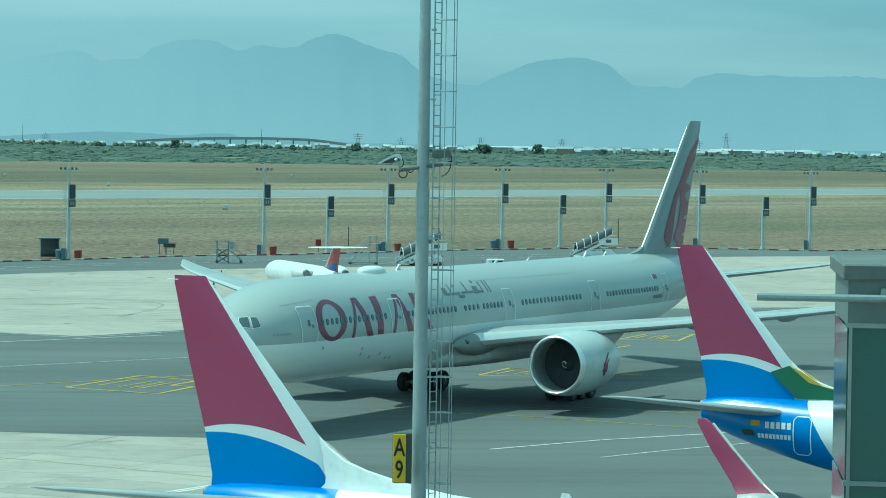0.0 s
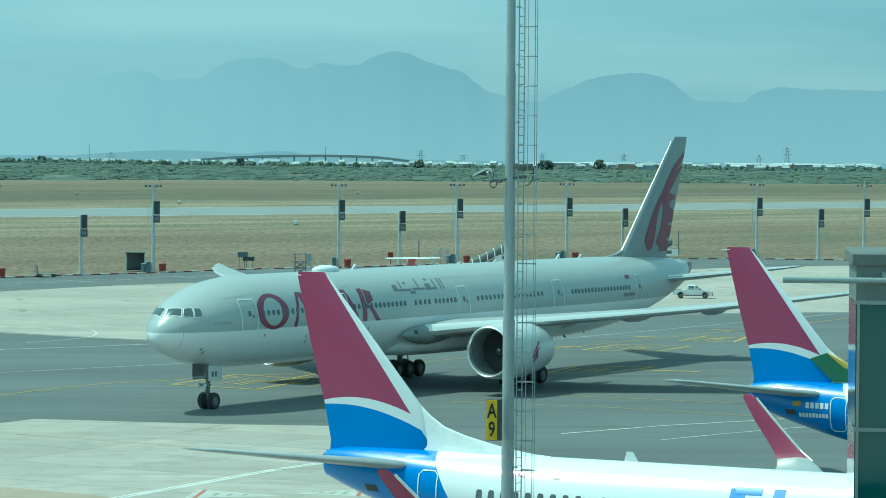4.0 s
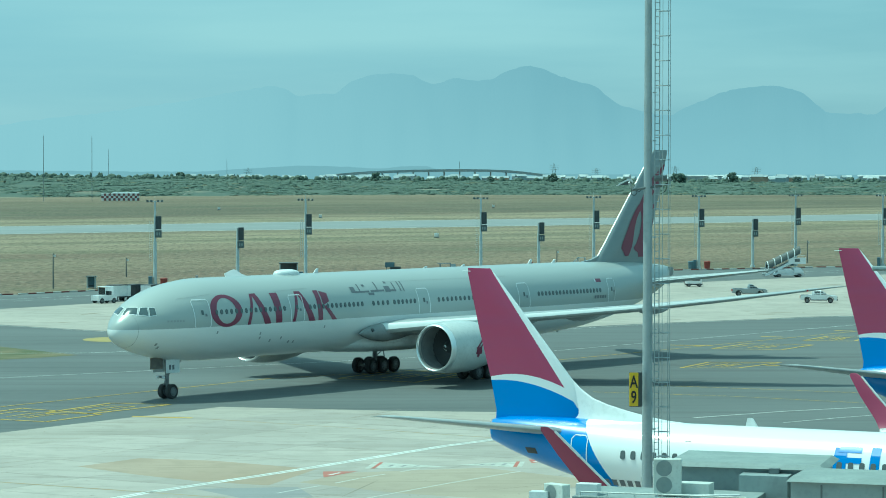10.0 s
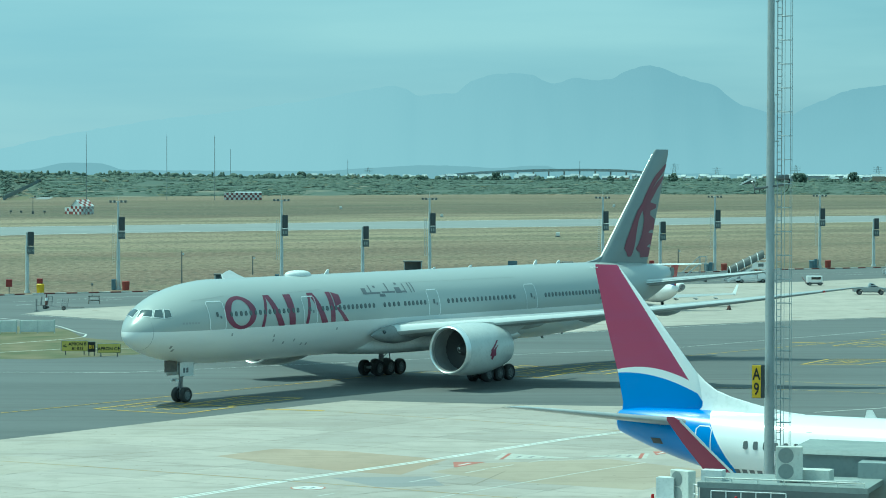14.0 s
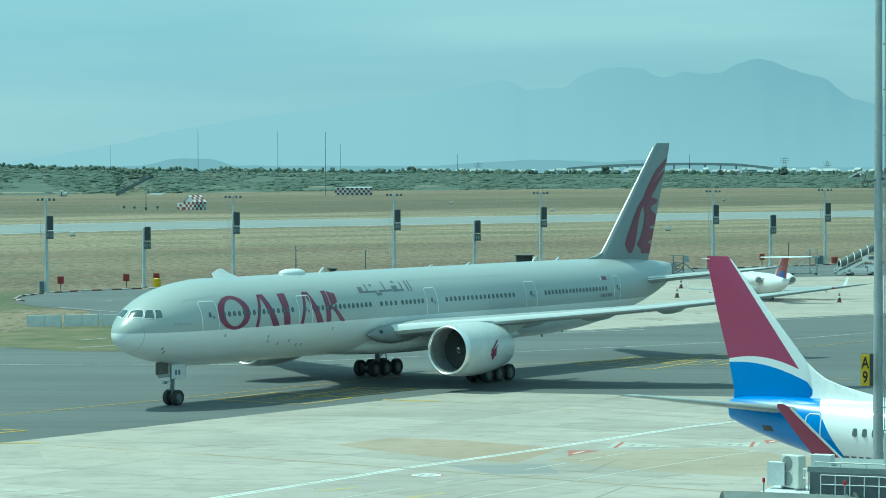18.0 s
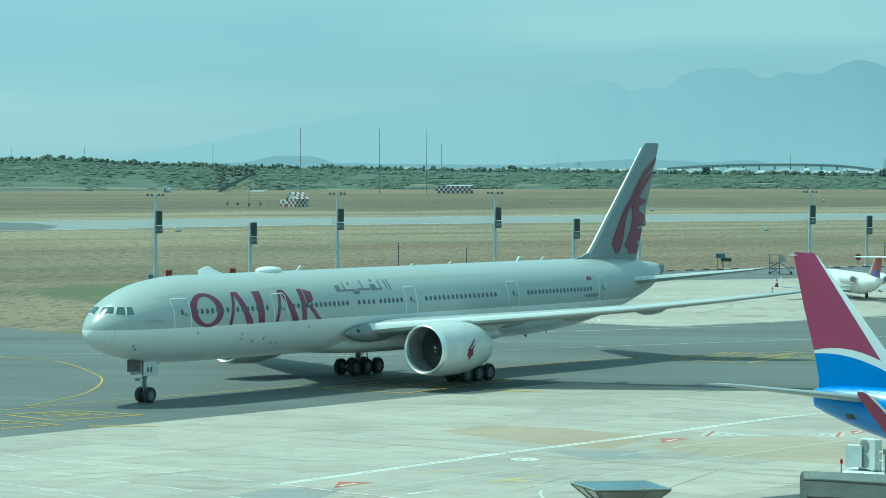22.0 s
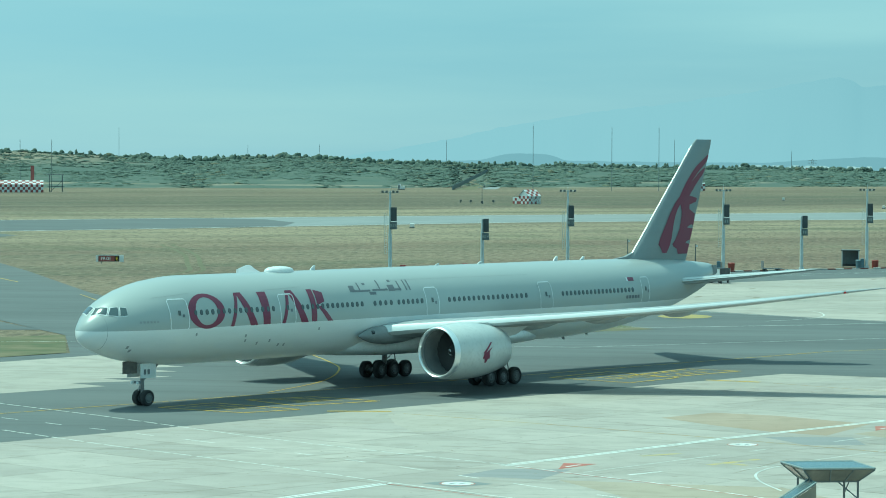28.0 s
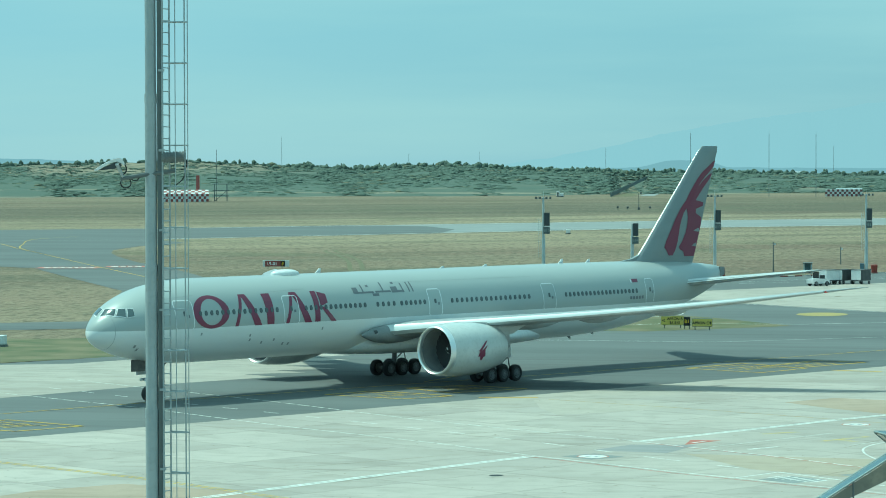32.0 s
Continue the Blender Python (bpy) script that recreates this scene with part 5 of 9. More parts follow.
def bush_belt():
    bm = BM()
    azs = np.linspace(-27, 18, 250)
    rows = []
    for f in np.linspace(0, 1, 12):
        row = []
        for az in azs:
            d = 1530 + f * 800 + 60 * noise.noise((az * 0.8, 2.2, 0)) * (1 - f) + interp(az, [-27, -12, 0, 15], [0, 0, 250, 300]) * (1 - 0.4 * f)
            row.append(bm.verts.new(polar(az, d, dune_height(az, f))))
        rows.append(row)
    for a, b in zip(rows, rows[1:]):
        for i in range(len(azs) - 1):
            bm.faces.new((a[i], a[i + 1], b[i + 1], b[i]))
    tagged(part("dune", bm, m_dune, smooth=True), "low dune rise covered with scrub beyond the runway", "hill", kind="structure")
    # scrub: many small uneven clumps
    rnd = random.Random(11)
    for name, mat, count, lo, hi, label in (("scrub", m_bush, 98000, 0.10, 0.22, "dark green coastal scrub on the dunes"), ("dry_scrub", m_bushdry, 5000, 0.16, 0.32, "pale dry scrub and sand patches on the dunes")):
        vs, fs = [], []
        for k in range(count):
            az, f = rnd.uniform(-26.5, 17.5), rnd.random() ** 0.8
            if noise.noise((az * 0.9, f * 6, 3.0)) < (-0.3 if name == "scrub" else 0.1):
                continue
            d = 1540 + f * 780 + interp(az, [-27, -12, 0, 15], [0, 0, 250, 300]) * (1 - 0.4 * f)
            if -20.5 < az < -15.8 and 0.5 < f < 0.97 and rnd.random() < 0.86:
                continue
            if f < 0.4 and noise.noise((az * 1.6, f * 9, 8.0)) < 0.25 - 0.9 * f and rnd.random() < 0.3:
                continue
            if gap(az, f) > 0.5 and rnd.random() < 0.85:
                continue
            c = Vector(polar(az, d, dune_height(az, f)))
            w = rnd.uniform(0.6, 1.3) ** 2 * 2.0
            h = w * rnd.uniform(lo, hi) * (2.4 if rnd.random() < 0.06 else 1)
            if f > 0.90 and rnd.random() < 0.20:
                h, w = 1.0 + 3.4 * rnd.random() ** 2.2, rnd.uniform(1.0, 3.4)
            base = len(vs)
            seg = 5
            for ring, zz in ((1.0, -0.2), (1.05, 0.35), (0.75, 0.75)):
                for i in range(seg):
                    a = 6.283 * i / seg + rnd.random() * 0.4
                    r = w * ring * rnd.uniform(0.6, 1.25)
                    vs.append((c.x + r * math.cos(a), c.y + r * math.sin(a), c.z + h * zz * rnd.uniform(0.8, 1.2)))
            vs.append((c.x, c.y, c.z + h))
            for q in range(2):
                for i in range(seg):
                    j = (i + 1) % seg
                    fs.append((base + q * seg + i, base + q * seg + j, base + (q + 1) * seg + j, base + (q + 1) * seg + i))
            for i in range(seg):
                fs.append((base + 2 * seg + i, base + 2 * seg + (i + 1) % seg, base + 3 * seg))
        me = bpy.data.meshes.new(name)
        me.from_pydata(vs, [], fs)
        me.polygons.foreach_set("use_smooth", [True] * len(me.polygons))
        me.materials.append(mat)
        tagged(new(name, me), label, "bushes", kind="stuff")


bush_belt()


# ---- apron masts ----
def apron_mast(x, y, tall, words=""):
    """A slim floodlight mast behind the stands with its dark stand-number boxes."""
    h = 12.3 if tall else 8.2
    mast = thing("floodlight_mast" if tall else "stand_sign_post", pose(x, y, 0, 0, 0, -math.degrees(math.atan2(x, y))),
                 "slim pale galvanised floodlight mast with dark stand-number boxes" if tall else "pale steel post carrying a dark stand-number box", "mast", "apron masts" if tall else "stand sign posts")
    bm = BM()
    tube(bm, (0, 0, 0), (0, 0, 6.4), 0.27, 0.24, 10)
    tube(bm, (0, 0, 6.4), (0, 0, h), 0.2, 0.14, 10)
    for k in range(1, 5):
        tube(bm, (0, 0, 1.3 * k), (0, 0, 1.3 * k + 0.1), 0.3, 0.3, 10)
    tube(bm, (0, 0, 0), (0, 0, 0.35), 0.42, 0.38, 10)
    part("pole", bm, m_palepole, mast, smooth=True)
    z = 8.2 if tall else 6.4
    part("number_box", box(BM(), (0.12, -0.55, z), (0.92, -0.2, z + 1.9), bevel=0.03), m_darkbox, mast)
    s = part("number_box", box(BM(), (0.0, -0.6, z - 1.15), (0.95, -0.25, z - 0.1), bevel=0.03), m_darkbox2, mast)
    if words:
        lettering(words, 0.58, s, pose(0.475, -0.61, z - 0.83, 90, 0, 0), m_numb)
    for i in range(0 if words else 2):
        part("number_bar", box(BM(), (0.2 + i * 0.33, -0.62, z - 0.85), (0.4 + i * 0.33, -0.6, z - 0.4)), m_numb, s)
    if tall:
        bm = BM()
        tube(bm, (-1.15, 0, h - 0.1), (1.15, 0, h - 0.1), 0.06, 0.06, 6)
        tube(bm, (0, 0, h), (0, 0, h + 0.8), 0.03, 0.02, 6)
        part("cross_arm", bm, m_palepole, mast)
        for dx in (-1.05, -0.5, 0.45, 1.0):
            part("floodlight", box(BM(), (dx - 0.16, -0.32, h - 0.22), (dx + 0.16, 0.1, h + 0.12), bevel=0.03), m_darkbox2, mast)
        bm = BM()
        for dx in (-0.75, -0.45):
            tube(bm, (dx, 0.1, 3.6), (dx, 0.1, 9.4), 0.03, 0.03, 4)
        for k in range(18):
            tube(bm, (-0.75, 0.1, 3.7 + k * 0.32), (-0.45, 0.1, 3.7 + k * 0.32), 0.02, 0.02, 4, False)
        part("ladder", bm, m_palepole, mast)
        part("junction_box", box(BM(), (-0.95, -0.4, 0), (-0.35, 0.2, 1.5), bevel=0.03), m_bluebin, mast)
    return mast


m_palepole = worn("pale_galvanised", (0.58, 0.62, 0.62), (0.48, 0.53, 0.54), 0.6, 0.5, 0.1)
m_darkbox2 = worn("grey_box", (0.10, 0.12, 0.125), (0.13, 0.15, 0.15), 1.5, 0.5)
m_numb = shader("faded_number", (0.27, 0.30, 0.29), 0.6)
for x, y in ((-70.7, 391.5), (-49.0, 417.3), (-27.6, 436.5), (-6.4, 455.0), (20.7, 475.5), (39.8, 492.3), (59.1, 510.5), (77.7, 525.0), (92.6, 523.0), (109.9, 519.0)):
    apron_mast(x, y, True, {-70.7: "B15", -49.0: "B13"}.get(x, ""))
for x, y in ((-60.0, 406.5), (-16.2, 446.1), (30.4, 485.4), (69.2, 517.5), (102.5, 520.4)):
    apron_mast(x, y, False, "B14" if x == -60.0 else "")


m_bridgegrey = worn("ribbed_casing_grey", (0.20, 0.22, 0.22), (0.14, 0.155, 0.155), 2.0, 0.5, 0.2)


def yard_mast(x, y, turn, lamp_z, sign):
    """A tall grey lighting column with a caged ladder, lamp heads on an arm, and where it has one the stand sign."""
    mast = thing("lighting_column", pose(x, y, 0, 0, 0, turn), "tall grey steel lighting column with a caged ladder" + (" and a yellow stand sign" if sign else " and a lamp arm"), "mast", "tall lighting columns")
    bm = BM()
    r = lambda z: (0.25 if sign else 0.175) - 0.0042 * z * (1.0 if sign else 0.5)
    zs = [0, 3.5, 7.2, 11.0, 15.5, 20, 25, 31]
    for a, b in zip(zs, zs[1:]):
        tube(bm, (0, 0, a), (0, 0, b), r(a), r(b) + 0.012, 16)
        tube(bm, (0, 0, b - 0.12), (0, 0, b + 0.12), r(b) + 0.02, r(b) + 0.02, 16)
    box(bm, (-0.45, -0.45, 0), (0.45, 0.45, 0.05))
    part("pole", bm, m_steel, mast, smooth=True)
    if not sign:
        part("cable_tray", box(BM(), (0.17, -0.10, 0.5), (0.33, 0.05, 31)), m_darkbox2, mast)
    r1, r2 = Vector((0.30, -0.16, 0)), Vector((0.50, 0.14, 0))
    bm = BM()
    for q in (r1, r2):
        tube(bm, q + Vector((0, 0, 0.5)), q + Vector((0, 0, 31)), 0.024, 0.024, 5)
    ladder = part("ladder", bm, m_steel, mast)
    bm = BM()
    tube(bm, r1, r2, 0.016, 0.016, 5, False)
    rung = part("rung", bm, m_steel, ladder, at=pose(0, 0, 0.8))
    for k in range(1, 98):
        again(rung, pose(0, 0, 0.8 + k * 0.31))
    mid, out = (r1 + r2) / 2, Vector((0.56, -0.22, 0))
    ring = lambda a: mid + (r1 - mid) * math.cos(a) + out * math.sin(a)
    hoop = BM()
    for i in range(12):
        tube(hoop, ring(math.pi * i / 12), ring(math.pi * (i + 1) / 12), 0.02, 0.02, 5, False)
    h0 = part("cage_hoop", hoop, m_steel, ladder, at=pose(0, 0, 1.3))
    for k in range(1, 28):
        again(h0, pose(0, 0, 1.3 + k * 1.08))
    bar = BM()
    p = ring(0.6)
    tube(bar, p + Vector((0, 0, 1.2)), p + Vector((0, 0, 31)), 0.013, 0.013, 5, False)
    b0 = part("cage_bar", bar, m_steel, ladder)
    for a in (1.2, 1.6, 2.3):
        q = ring(a) - p
        again(b0, pose(q.x, q.y, 0))
    for k in range(14):
        part("ladder_bracket", box(BM(), (0.2, -0.19, 1.5 + k * 2.1), (0.36, -0.12, 1.56 + k * 2.1)), m_steel, ladder)
    # lamp head on its arm, and the ribbed control gear behind the column
    k = 0.92 if sign else 1.0
    at = lambda px, pz, y=-0.1: (px * k, y, lamp_z + pz * k)
    bm = tube(BM(), at(-0.80, -0.36), at(-0.10, -0.24), 0.055, 0.055, 8)
    tube(bm, at(0.10, -0.22), at(0.66, -0.14), 0.055, 0.055, 8)
    tube(bm, at(-0.10, -0.24), at(0.10, -0.22), 0.05, 0.05, 8)
    arm = part("lamp_arm", bm, m_darkbox2, mast)
    shell = [(-1.50, -0.14), (-1.40, -0.06), (-1.27, 0.02), (-1.12, 0.10), (-0.96, 0.17), (-0.84, 0.19), (-0.75, 0.15), (-0.70, 0.06), (-0.70, -0.01), (-0.78, 0.05), (-0.90, 0.10), (-1.05, 0.06), (-1.24, -0.04), (-1.40, -0.14)]
    head = part("lamp_head", prism(BM(), [(px * k, lamp_z + pz * k) for px, pz in shell], "y", -0.40, 0.22), m_white, arm, "pale curved lamp shell")
    part("lamp_glass", prism(BM(), [(px * k, lamp_z + pz * k) for px, pz in ((-1.38, -0.13), (-1.22, -0.05), (-0.92, 0.08), (-0.80, 0.03), (-0.76, -0.02), (-0.98, -0.10))], "y", -0.37, 0.19), m_darkbox, head, "dark lamp opening")
    part("bracket", tube(BM(), at(-0.90, 0.03, -0.42), at(-0.74, -0.30, -0.14), 0.05, 0.035, 8), m_steel, arm)
    bm = BM()
    for n in range(15):
        x0 = 0.28 + 0.042 * n
        r = 0.155 * (1.0 if n % 2 else 0.86) * k
        loft(bm, [[((x0 + dx) * k, -0.1 + r * math.cos(a), lamp_z + (0.20 + 0.02 * n / 14) * k + r * math.sin(a)) for a in (2 * math.pi * i / 14 for i in range(14))] for dx in (0.0, 0.04)])
    part("control_gear", bm, m_bridgegrey, arm, "ribbed grey gear casing")
    bm = BM()
    for cx, cz, r, a0, a1 in ((-0.66, -0.46, 0.14, 0.0, 6.283), (-0.42, -0.30, 0.11, 3.0, 6.4), (0.50, -0.14, 0.40, 5.0, 6.6), (-0.80, -0.10, 0.16, -1.2, 0.9), (0.86, 0.06, 0.10, -1.9, 1.6), (0.82, 0.02, 0.13, -1.9, 1.3)):
        for i in range(10):
            b0, b1 = a0 + (a1 - a0) * i / 10, a0 + (a1 - a0) * (i + 1) / 10
            tube(bm, at(cx + r * math.cos(b0), cz + r * math.sin(b0)), at(cx + r * math.cos(b1), cz + r * math.sin(b1)), 0.017, 0.017, 5, False)
    part("hanging_cable", bm, m_black, arm)
    if sign:
        s = part("stand_sign", box(BM(), (-0.80, -0.62, 6.74), (-0.22, -0.30, 8.26), bevel=0.03), m_darkbox, mast, "yellow sign lettered A9")
        part("sign_face", box(BM(), (-0.79, -0.66, 6.77), (-0.40, -0.625, 8.23), bevel=0.01), m_yellow, s)
        for ch, z in (("A", 7.58), ("9", 6.91)):
            lettering(ch, 0.76, s, pose(-0.595, -0.675, z, 90, 0, 0) @ Matrix.Diagonal((0.66, 1, 1, 1)), m_black)
    return mast


yard_mast(*polar(5.33, 144.5)[:2], -5.3, 16.5, True)
far_col = yard_mast(*polar(-20.22, 70)[:2], 20.0, 13.74, False)
far_col.matrix_basis = far_col.matrix_basis @ Matrix.Diagonal((1.25, 1.25, 1.25, 1))


# ---- ground details ----
def strip(bm, pts, w, z=0.02):
    """A flat painted line along a path."""
    for (x0, y0), (x1, y1) in zip(pts, pts[1:]):
        d = Vector((x1 - x0, y1 - y0))
        if d.length < 1e-4:
            continue
        n = Vector((-d.y, d.x)).normalized() * w / 2
        e = d.normalized() * w * 0.2
        bm.faces.new([bm.verts.new((x, y, z)) for x, y in ((x0 - n.x - e.x, y0 - n.y - e.y), (x1 - n.x + e.x, y1 - n.y + e.y), (x1 + n.x + e.x, y1 + n.y + e.y), (x0 + n.x - e.x, y0 + n.y - e.y))])
    return bm


def marking(pts, w, mat, label, dash=0.0, gap=0.0, z=0.02):
    bm = BM()
    if dash:
        for (x0, y0), (x1, y1) in zip(pts, pts[1:]):
            L = math.hypot(x1 - x0, y1 - y0)
            ux, uy, s = (x1 - x0) / L, (y1 - y0) / L, 0.0
            while s < L:
                e = min(s + dash, L)
                strip(bm, [(x0 + ux * s, y0 + uy * s), (x0 + ux * e, y0 + uy * e)], w, z)
                s += dash + gap
    else:
        strip(bm, pts, w, z)
    return tagged(part("marking", bm, mat), label, "road marking", kind="structure")


def wavy(pts, n=10):
    """A smooth run of points through the knots."""
    out = []
    P = [pts[0]] + list(pts) + [pts[-1]]
    for i in range(1, len(P) - 2):
        for k in range(n):
            t = k / n
            out.append(tuple(0.5 * (2 * P[i][j] + (P[i + 1][j] - P[i - 1][j]) * t + (2 * P[i - 1][j] - 5 * P[i][j] + 4 * P[i + 1][j] - P[i + 2][j]) * t * t
                                    + (3 * P[i][j] - P[i - 1][j] - 3 * P[i + 1][j] + P[i + 2][j]) * t ** 3) for j in (0, 1)))
    return out + [pts[-1]]


m_paintworn = worn("worn_white_marking", (0.62, 0.62, 0.59), (0.48, 0.47, 0.43), 1.2, 0.8)
m_ovalpaint = worn("faded_yellow_paint", (0.40, 0.31, 0.10), (0.34, 0.27, 0.11), 0.5, 0.8)
# taxilane centre line, with its branch and the boxed mandatory marks beside it
marking([(-96, 118), (-59, 177.5), (-30.5, 217.6), (-6, 254.1), (11.7, 267), (60, 330), (130, 430)], 0.16, m_painty, "yellow taxilane centre line")
marking(wavy([(-100, 340), (-63.2, 257.2), (-52.5, 243.7), (-46.5, 230), (-44.2, 221.5), (-43.3, 210), (-45, 199)]), 0.16, m_painty, "curving yellow taxi line")
marking([(25, 245.5), (39, 238), (80, 214)], 0.14, m_painty, "yellow stand lead-in line")


def mark_box(quad, rows):
    """A yellow outlined box with blocky characters, painted on asphalt; quad runs round its corners."""
    bm = BM()
    a, b, c, d = (Vector(p) for p in quad)
    q = lambda u, v: tuple((a * (1 - u) + d * u) * (1 - v) + (b * (1 - u) + c * u) * v)
    strip(bm, [q(0, 0), q(1, 0), q(1, 1), q(0, 1), q(0, 0)], 0.26)
    for k in range(rows):
        u = 0.16 + k * 0.7 / rows
        w = 0.42 / rows
        strip(bm, [q(u, 0.25), q(u, 0.75), q(u + w, 0.75), q(u + w, 0.25)][:(4 if k % 2 else 3)], 0.16)
    return tagged(part("marking", bm, m_painty), "yellow outlined taxiway location mark", "road marking", kind="structure")


for quad, rows in (([(-49.4, 185.0), (-46.7, 189.4), (-39.8, 185.6), (-42.9, 182.2)], 3), ([(-45.0, 192.4), (-41.0, 196.0), (-35.8, 193.4), (-40.6, 188.3)], 3),
                   ([(-26.7, 217.9), (-22.9, 225.0), (-16.9, 219.8), (-20.1, 213.9)], 3), ([(-20.8, 221.4), (-17.0, 229.5), (-12.6, 228.0), (-17.6, 220.4)], 2),
                   ([(-0.6, 254.0), (4.4, 264.0), (9.6, 258.5), (5.6, 249.5)], 3), ([(6.5, 256.0), (10.5, 264.5), (15.0, 262.0), (11.0, 253.5)], 2),
                   ([(28.6, 265.9), (31.8, 272.9), (38.1, 272.5), (33.5, 265.6)], 3), ([(34.6, 292.5), (38.9, 300.1), (45.0, 297.9), (40.8, 290.4)], 3),
                   ([(45.2, 305.2), (48.9, 312.6), (53.0, 312.3), (50.1, 304.0)], 3), ([(-68.0, 155.0), (-65.0, 160.0), (-58.5, 156.5), (-61.5, 152.0)], 3)):
    mark_box(quad, rows)
for p, q in (((-37.6, 184.7), (-33.5, 185.3)), ((-14.5, 217.9), (-10.5, 216.7)), ((36.4, 269.0), (40.8, 267.3)), ((31.2, 297.9), (35.1, 296.7)), ((42.0, 312.1), (43.8, 311.0)), ((51.3, 322.7), (52.8, 321.5))):
    marking([p, q], 0.5, m_painty, "short yellow bar on the asphalt")
# white lines on the far side of the taxilane and round the verge
marking([(-110, 160), (-81, 194.5)], 0.2, m_paintw, "white edge line")
marking(wavy([(-48.7, 288), (-40, 302), (-39.3, 309), (-40.6, 313), (-47.7, 332.7), (-62, 352)]), 0.22, m_paintw, "white service road edge line")
marking([(-46.8, 277.1), (-37.5, 286.5), (-24, 287), (-8, 296), (6, 306)], 0.22, m_paintw, "white service road edge line")
marking([(-90, 250), (-43, 254.7), (-29.1, 254.3), (20, 290), (70, 352)], 0.14, m_paintw, "thin white line across the asphalt")
marking([(-52, 349), (-20, 316.5), (-1, 302.5), (13, 316.5), (33, 335.5), (55, 351), (74, 354.5), (110, 360)], 0.16, m_paintw, "white apron edge line")
marking(wavy([(-14.2, 300.9), (-10.0, 306.7), (-8.6, 313), (-9.3, 320.2), (-11.1, 322.6), (-14, 321.5)]), 0.16, m_paintw, "curved white apron line")
marking([(-60, 366), (-47, 386), (-8, 432), (10, 447), (60, 478), (92, 500)], 0.18, m_paintw, "dashed white service road line", 3, 4)
marking([(-58, 380), (-30, 413), (-4, 440), (12, 453), (60, 486), (92, 506)], 0.15, m_paintw, "white service road line")
marking([(23.9, 216), (30.9, 221.2), (37.5, 224.8), (52, 234)], 0.22, m_paintw, "white stand line")
marking([(29.5, 212.1), (33.7, 215.7), (42, 222)], 0.15, m_paintw, "thin white stand line")
marking([(18.9, 239.3), (28.8, 234.9), (40, 226.6), (60, 213)], 0.12, m_painty, "thin yellow stand line")
bm = BM()
bm.faces.new([bm.verts.new((x, y, 0.02)) for x, y in [(-23.3 + 2.9 * math.cos(a), 308.2 + 4.0 * math.sin(a)) for a in (2 * math.pi * i / 28 for i in range(28))]])
tagged(part("marking", bm, m_ovalpaint), "solid yellow oval painted on asphalt", "road marking", kind="structure")
# runway edges
marking([(-203, 619), (-101, 752.5), (-58, 787.5), (36, 857.5), (140, 938.5), (420, 1157)], 1.1, m_paintw, "white runway edge line")
marking([(-239, 724), (-117, 843), (-28, 916.5), (42, 969), (150, 1045), (420, 1256)], 1.0, m_paintw, "white runway edge line")
sheet("runway_shoulder", [(-420, 500), (-260, 590), (-203, 617), (-150, 684), (-156, 728), (-171, 762), (-195, 775), (-239, 727), (-330, 665), (-420, 610)], 0.010, m_asphalt, "dark resurfaced asphalt end of the runway", "runway")
marking([(-118, 372), (-137, 407), (-159.6, 449.6), (-188, 505), (-208, 543.6), (-224, 575.6), (-250, 630)], 0.22, m_painty, "yellow line to the runway")
marking(wavy([(-188, 505), (-208, 545), (-219, 576), (-228, 603), (-231, 622), (-229, 640)]), 0.22, m_painty, "yellow line curving to the runway")
marking([(-167, 437.4), (-154, 439.3)], 0.3, m_brownline, "faded orange holding line")
for p, q in (((-163.6, 438), (-156, 439.2)), ((-153.9, 444.6), (-149.8, 445.4))):
    marking([p, q], 6.5, m_paintr, "red holding mark on the taxiway", z=0.018)
    marking([p, q], 2.2, m_paintw, "white bars in a red holding mark", 0.7, 0.5, z=0.024)
# gate apron: slabs, stains, lines
NEAR = [(-8.9, 226), (4, 222.2), (15, 220.5), (19, 160), (70, 135), (70, 30), (-134, 30), (-60.5, 147), (-37.7, 182.4)]


def inside(x, y, poly):
    hit = False
    for (x0, y0), (x1, y1) in zip(poly, poly[1:] + poly[:1]):
        if (y0 > y) != (y1 > y) and x < x0 + (y - y0) * (x1 - x0) / (y1 - y0):
            hit = not hit
    return hit


def slab_material():
    m = concrete_material("apron_slab", (0.391, 0.347, 0.312), (0.446, 0.396, 0.352), (0.304, 0.265, 0.229))
    t = m.node_tree
    info, ramp = t.nodes.new("ShaderNodeObjectInfo"), t.nodes.new("ShaderNodeMapRange")
    ramp.inputs["To Min"].default_value, ramp.inputs["To Max"].default_value = 0.86, 1.07
    t.links.new(info.outputs["Random"], ramp.inputs["Value"])
    mul = t.nodes.new("ShaderNodeVectorMath")
    mul.operation = "SCALE"
    b = t.nodes["Principled BSDF"]
    src = b.inputs["Base Color"].links[0].from_socket
    t.links.new(src, mul.inputs[0])
    t.links.new(ramp.outputs[0], mul.inputs["Scale"])
    t.links.new(mul.outputs[0], b.inputs["Base Color"])
    # stains continue from slab to slab
    for n in t.nodes:
        if n.type == "MAPPING":
            g = t.nodes.new("ShaderNodeNewGeometry")
            t.links.new(g.outputs["Position"], n.inputs["Vector"])
    return m


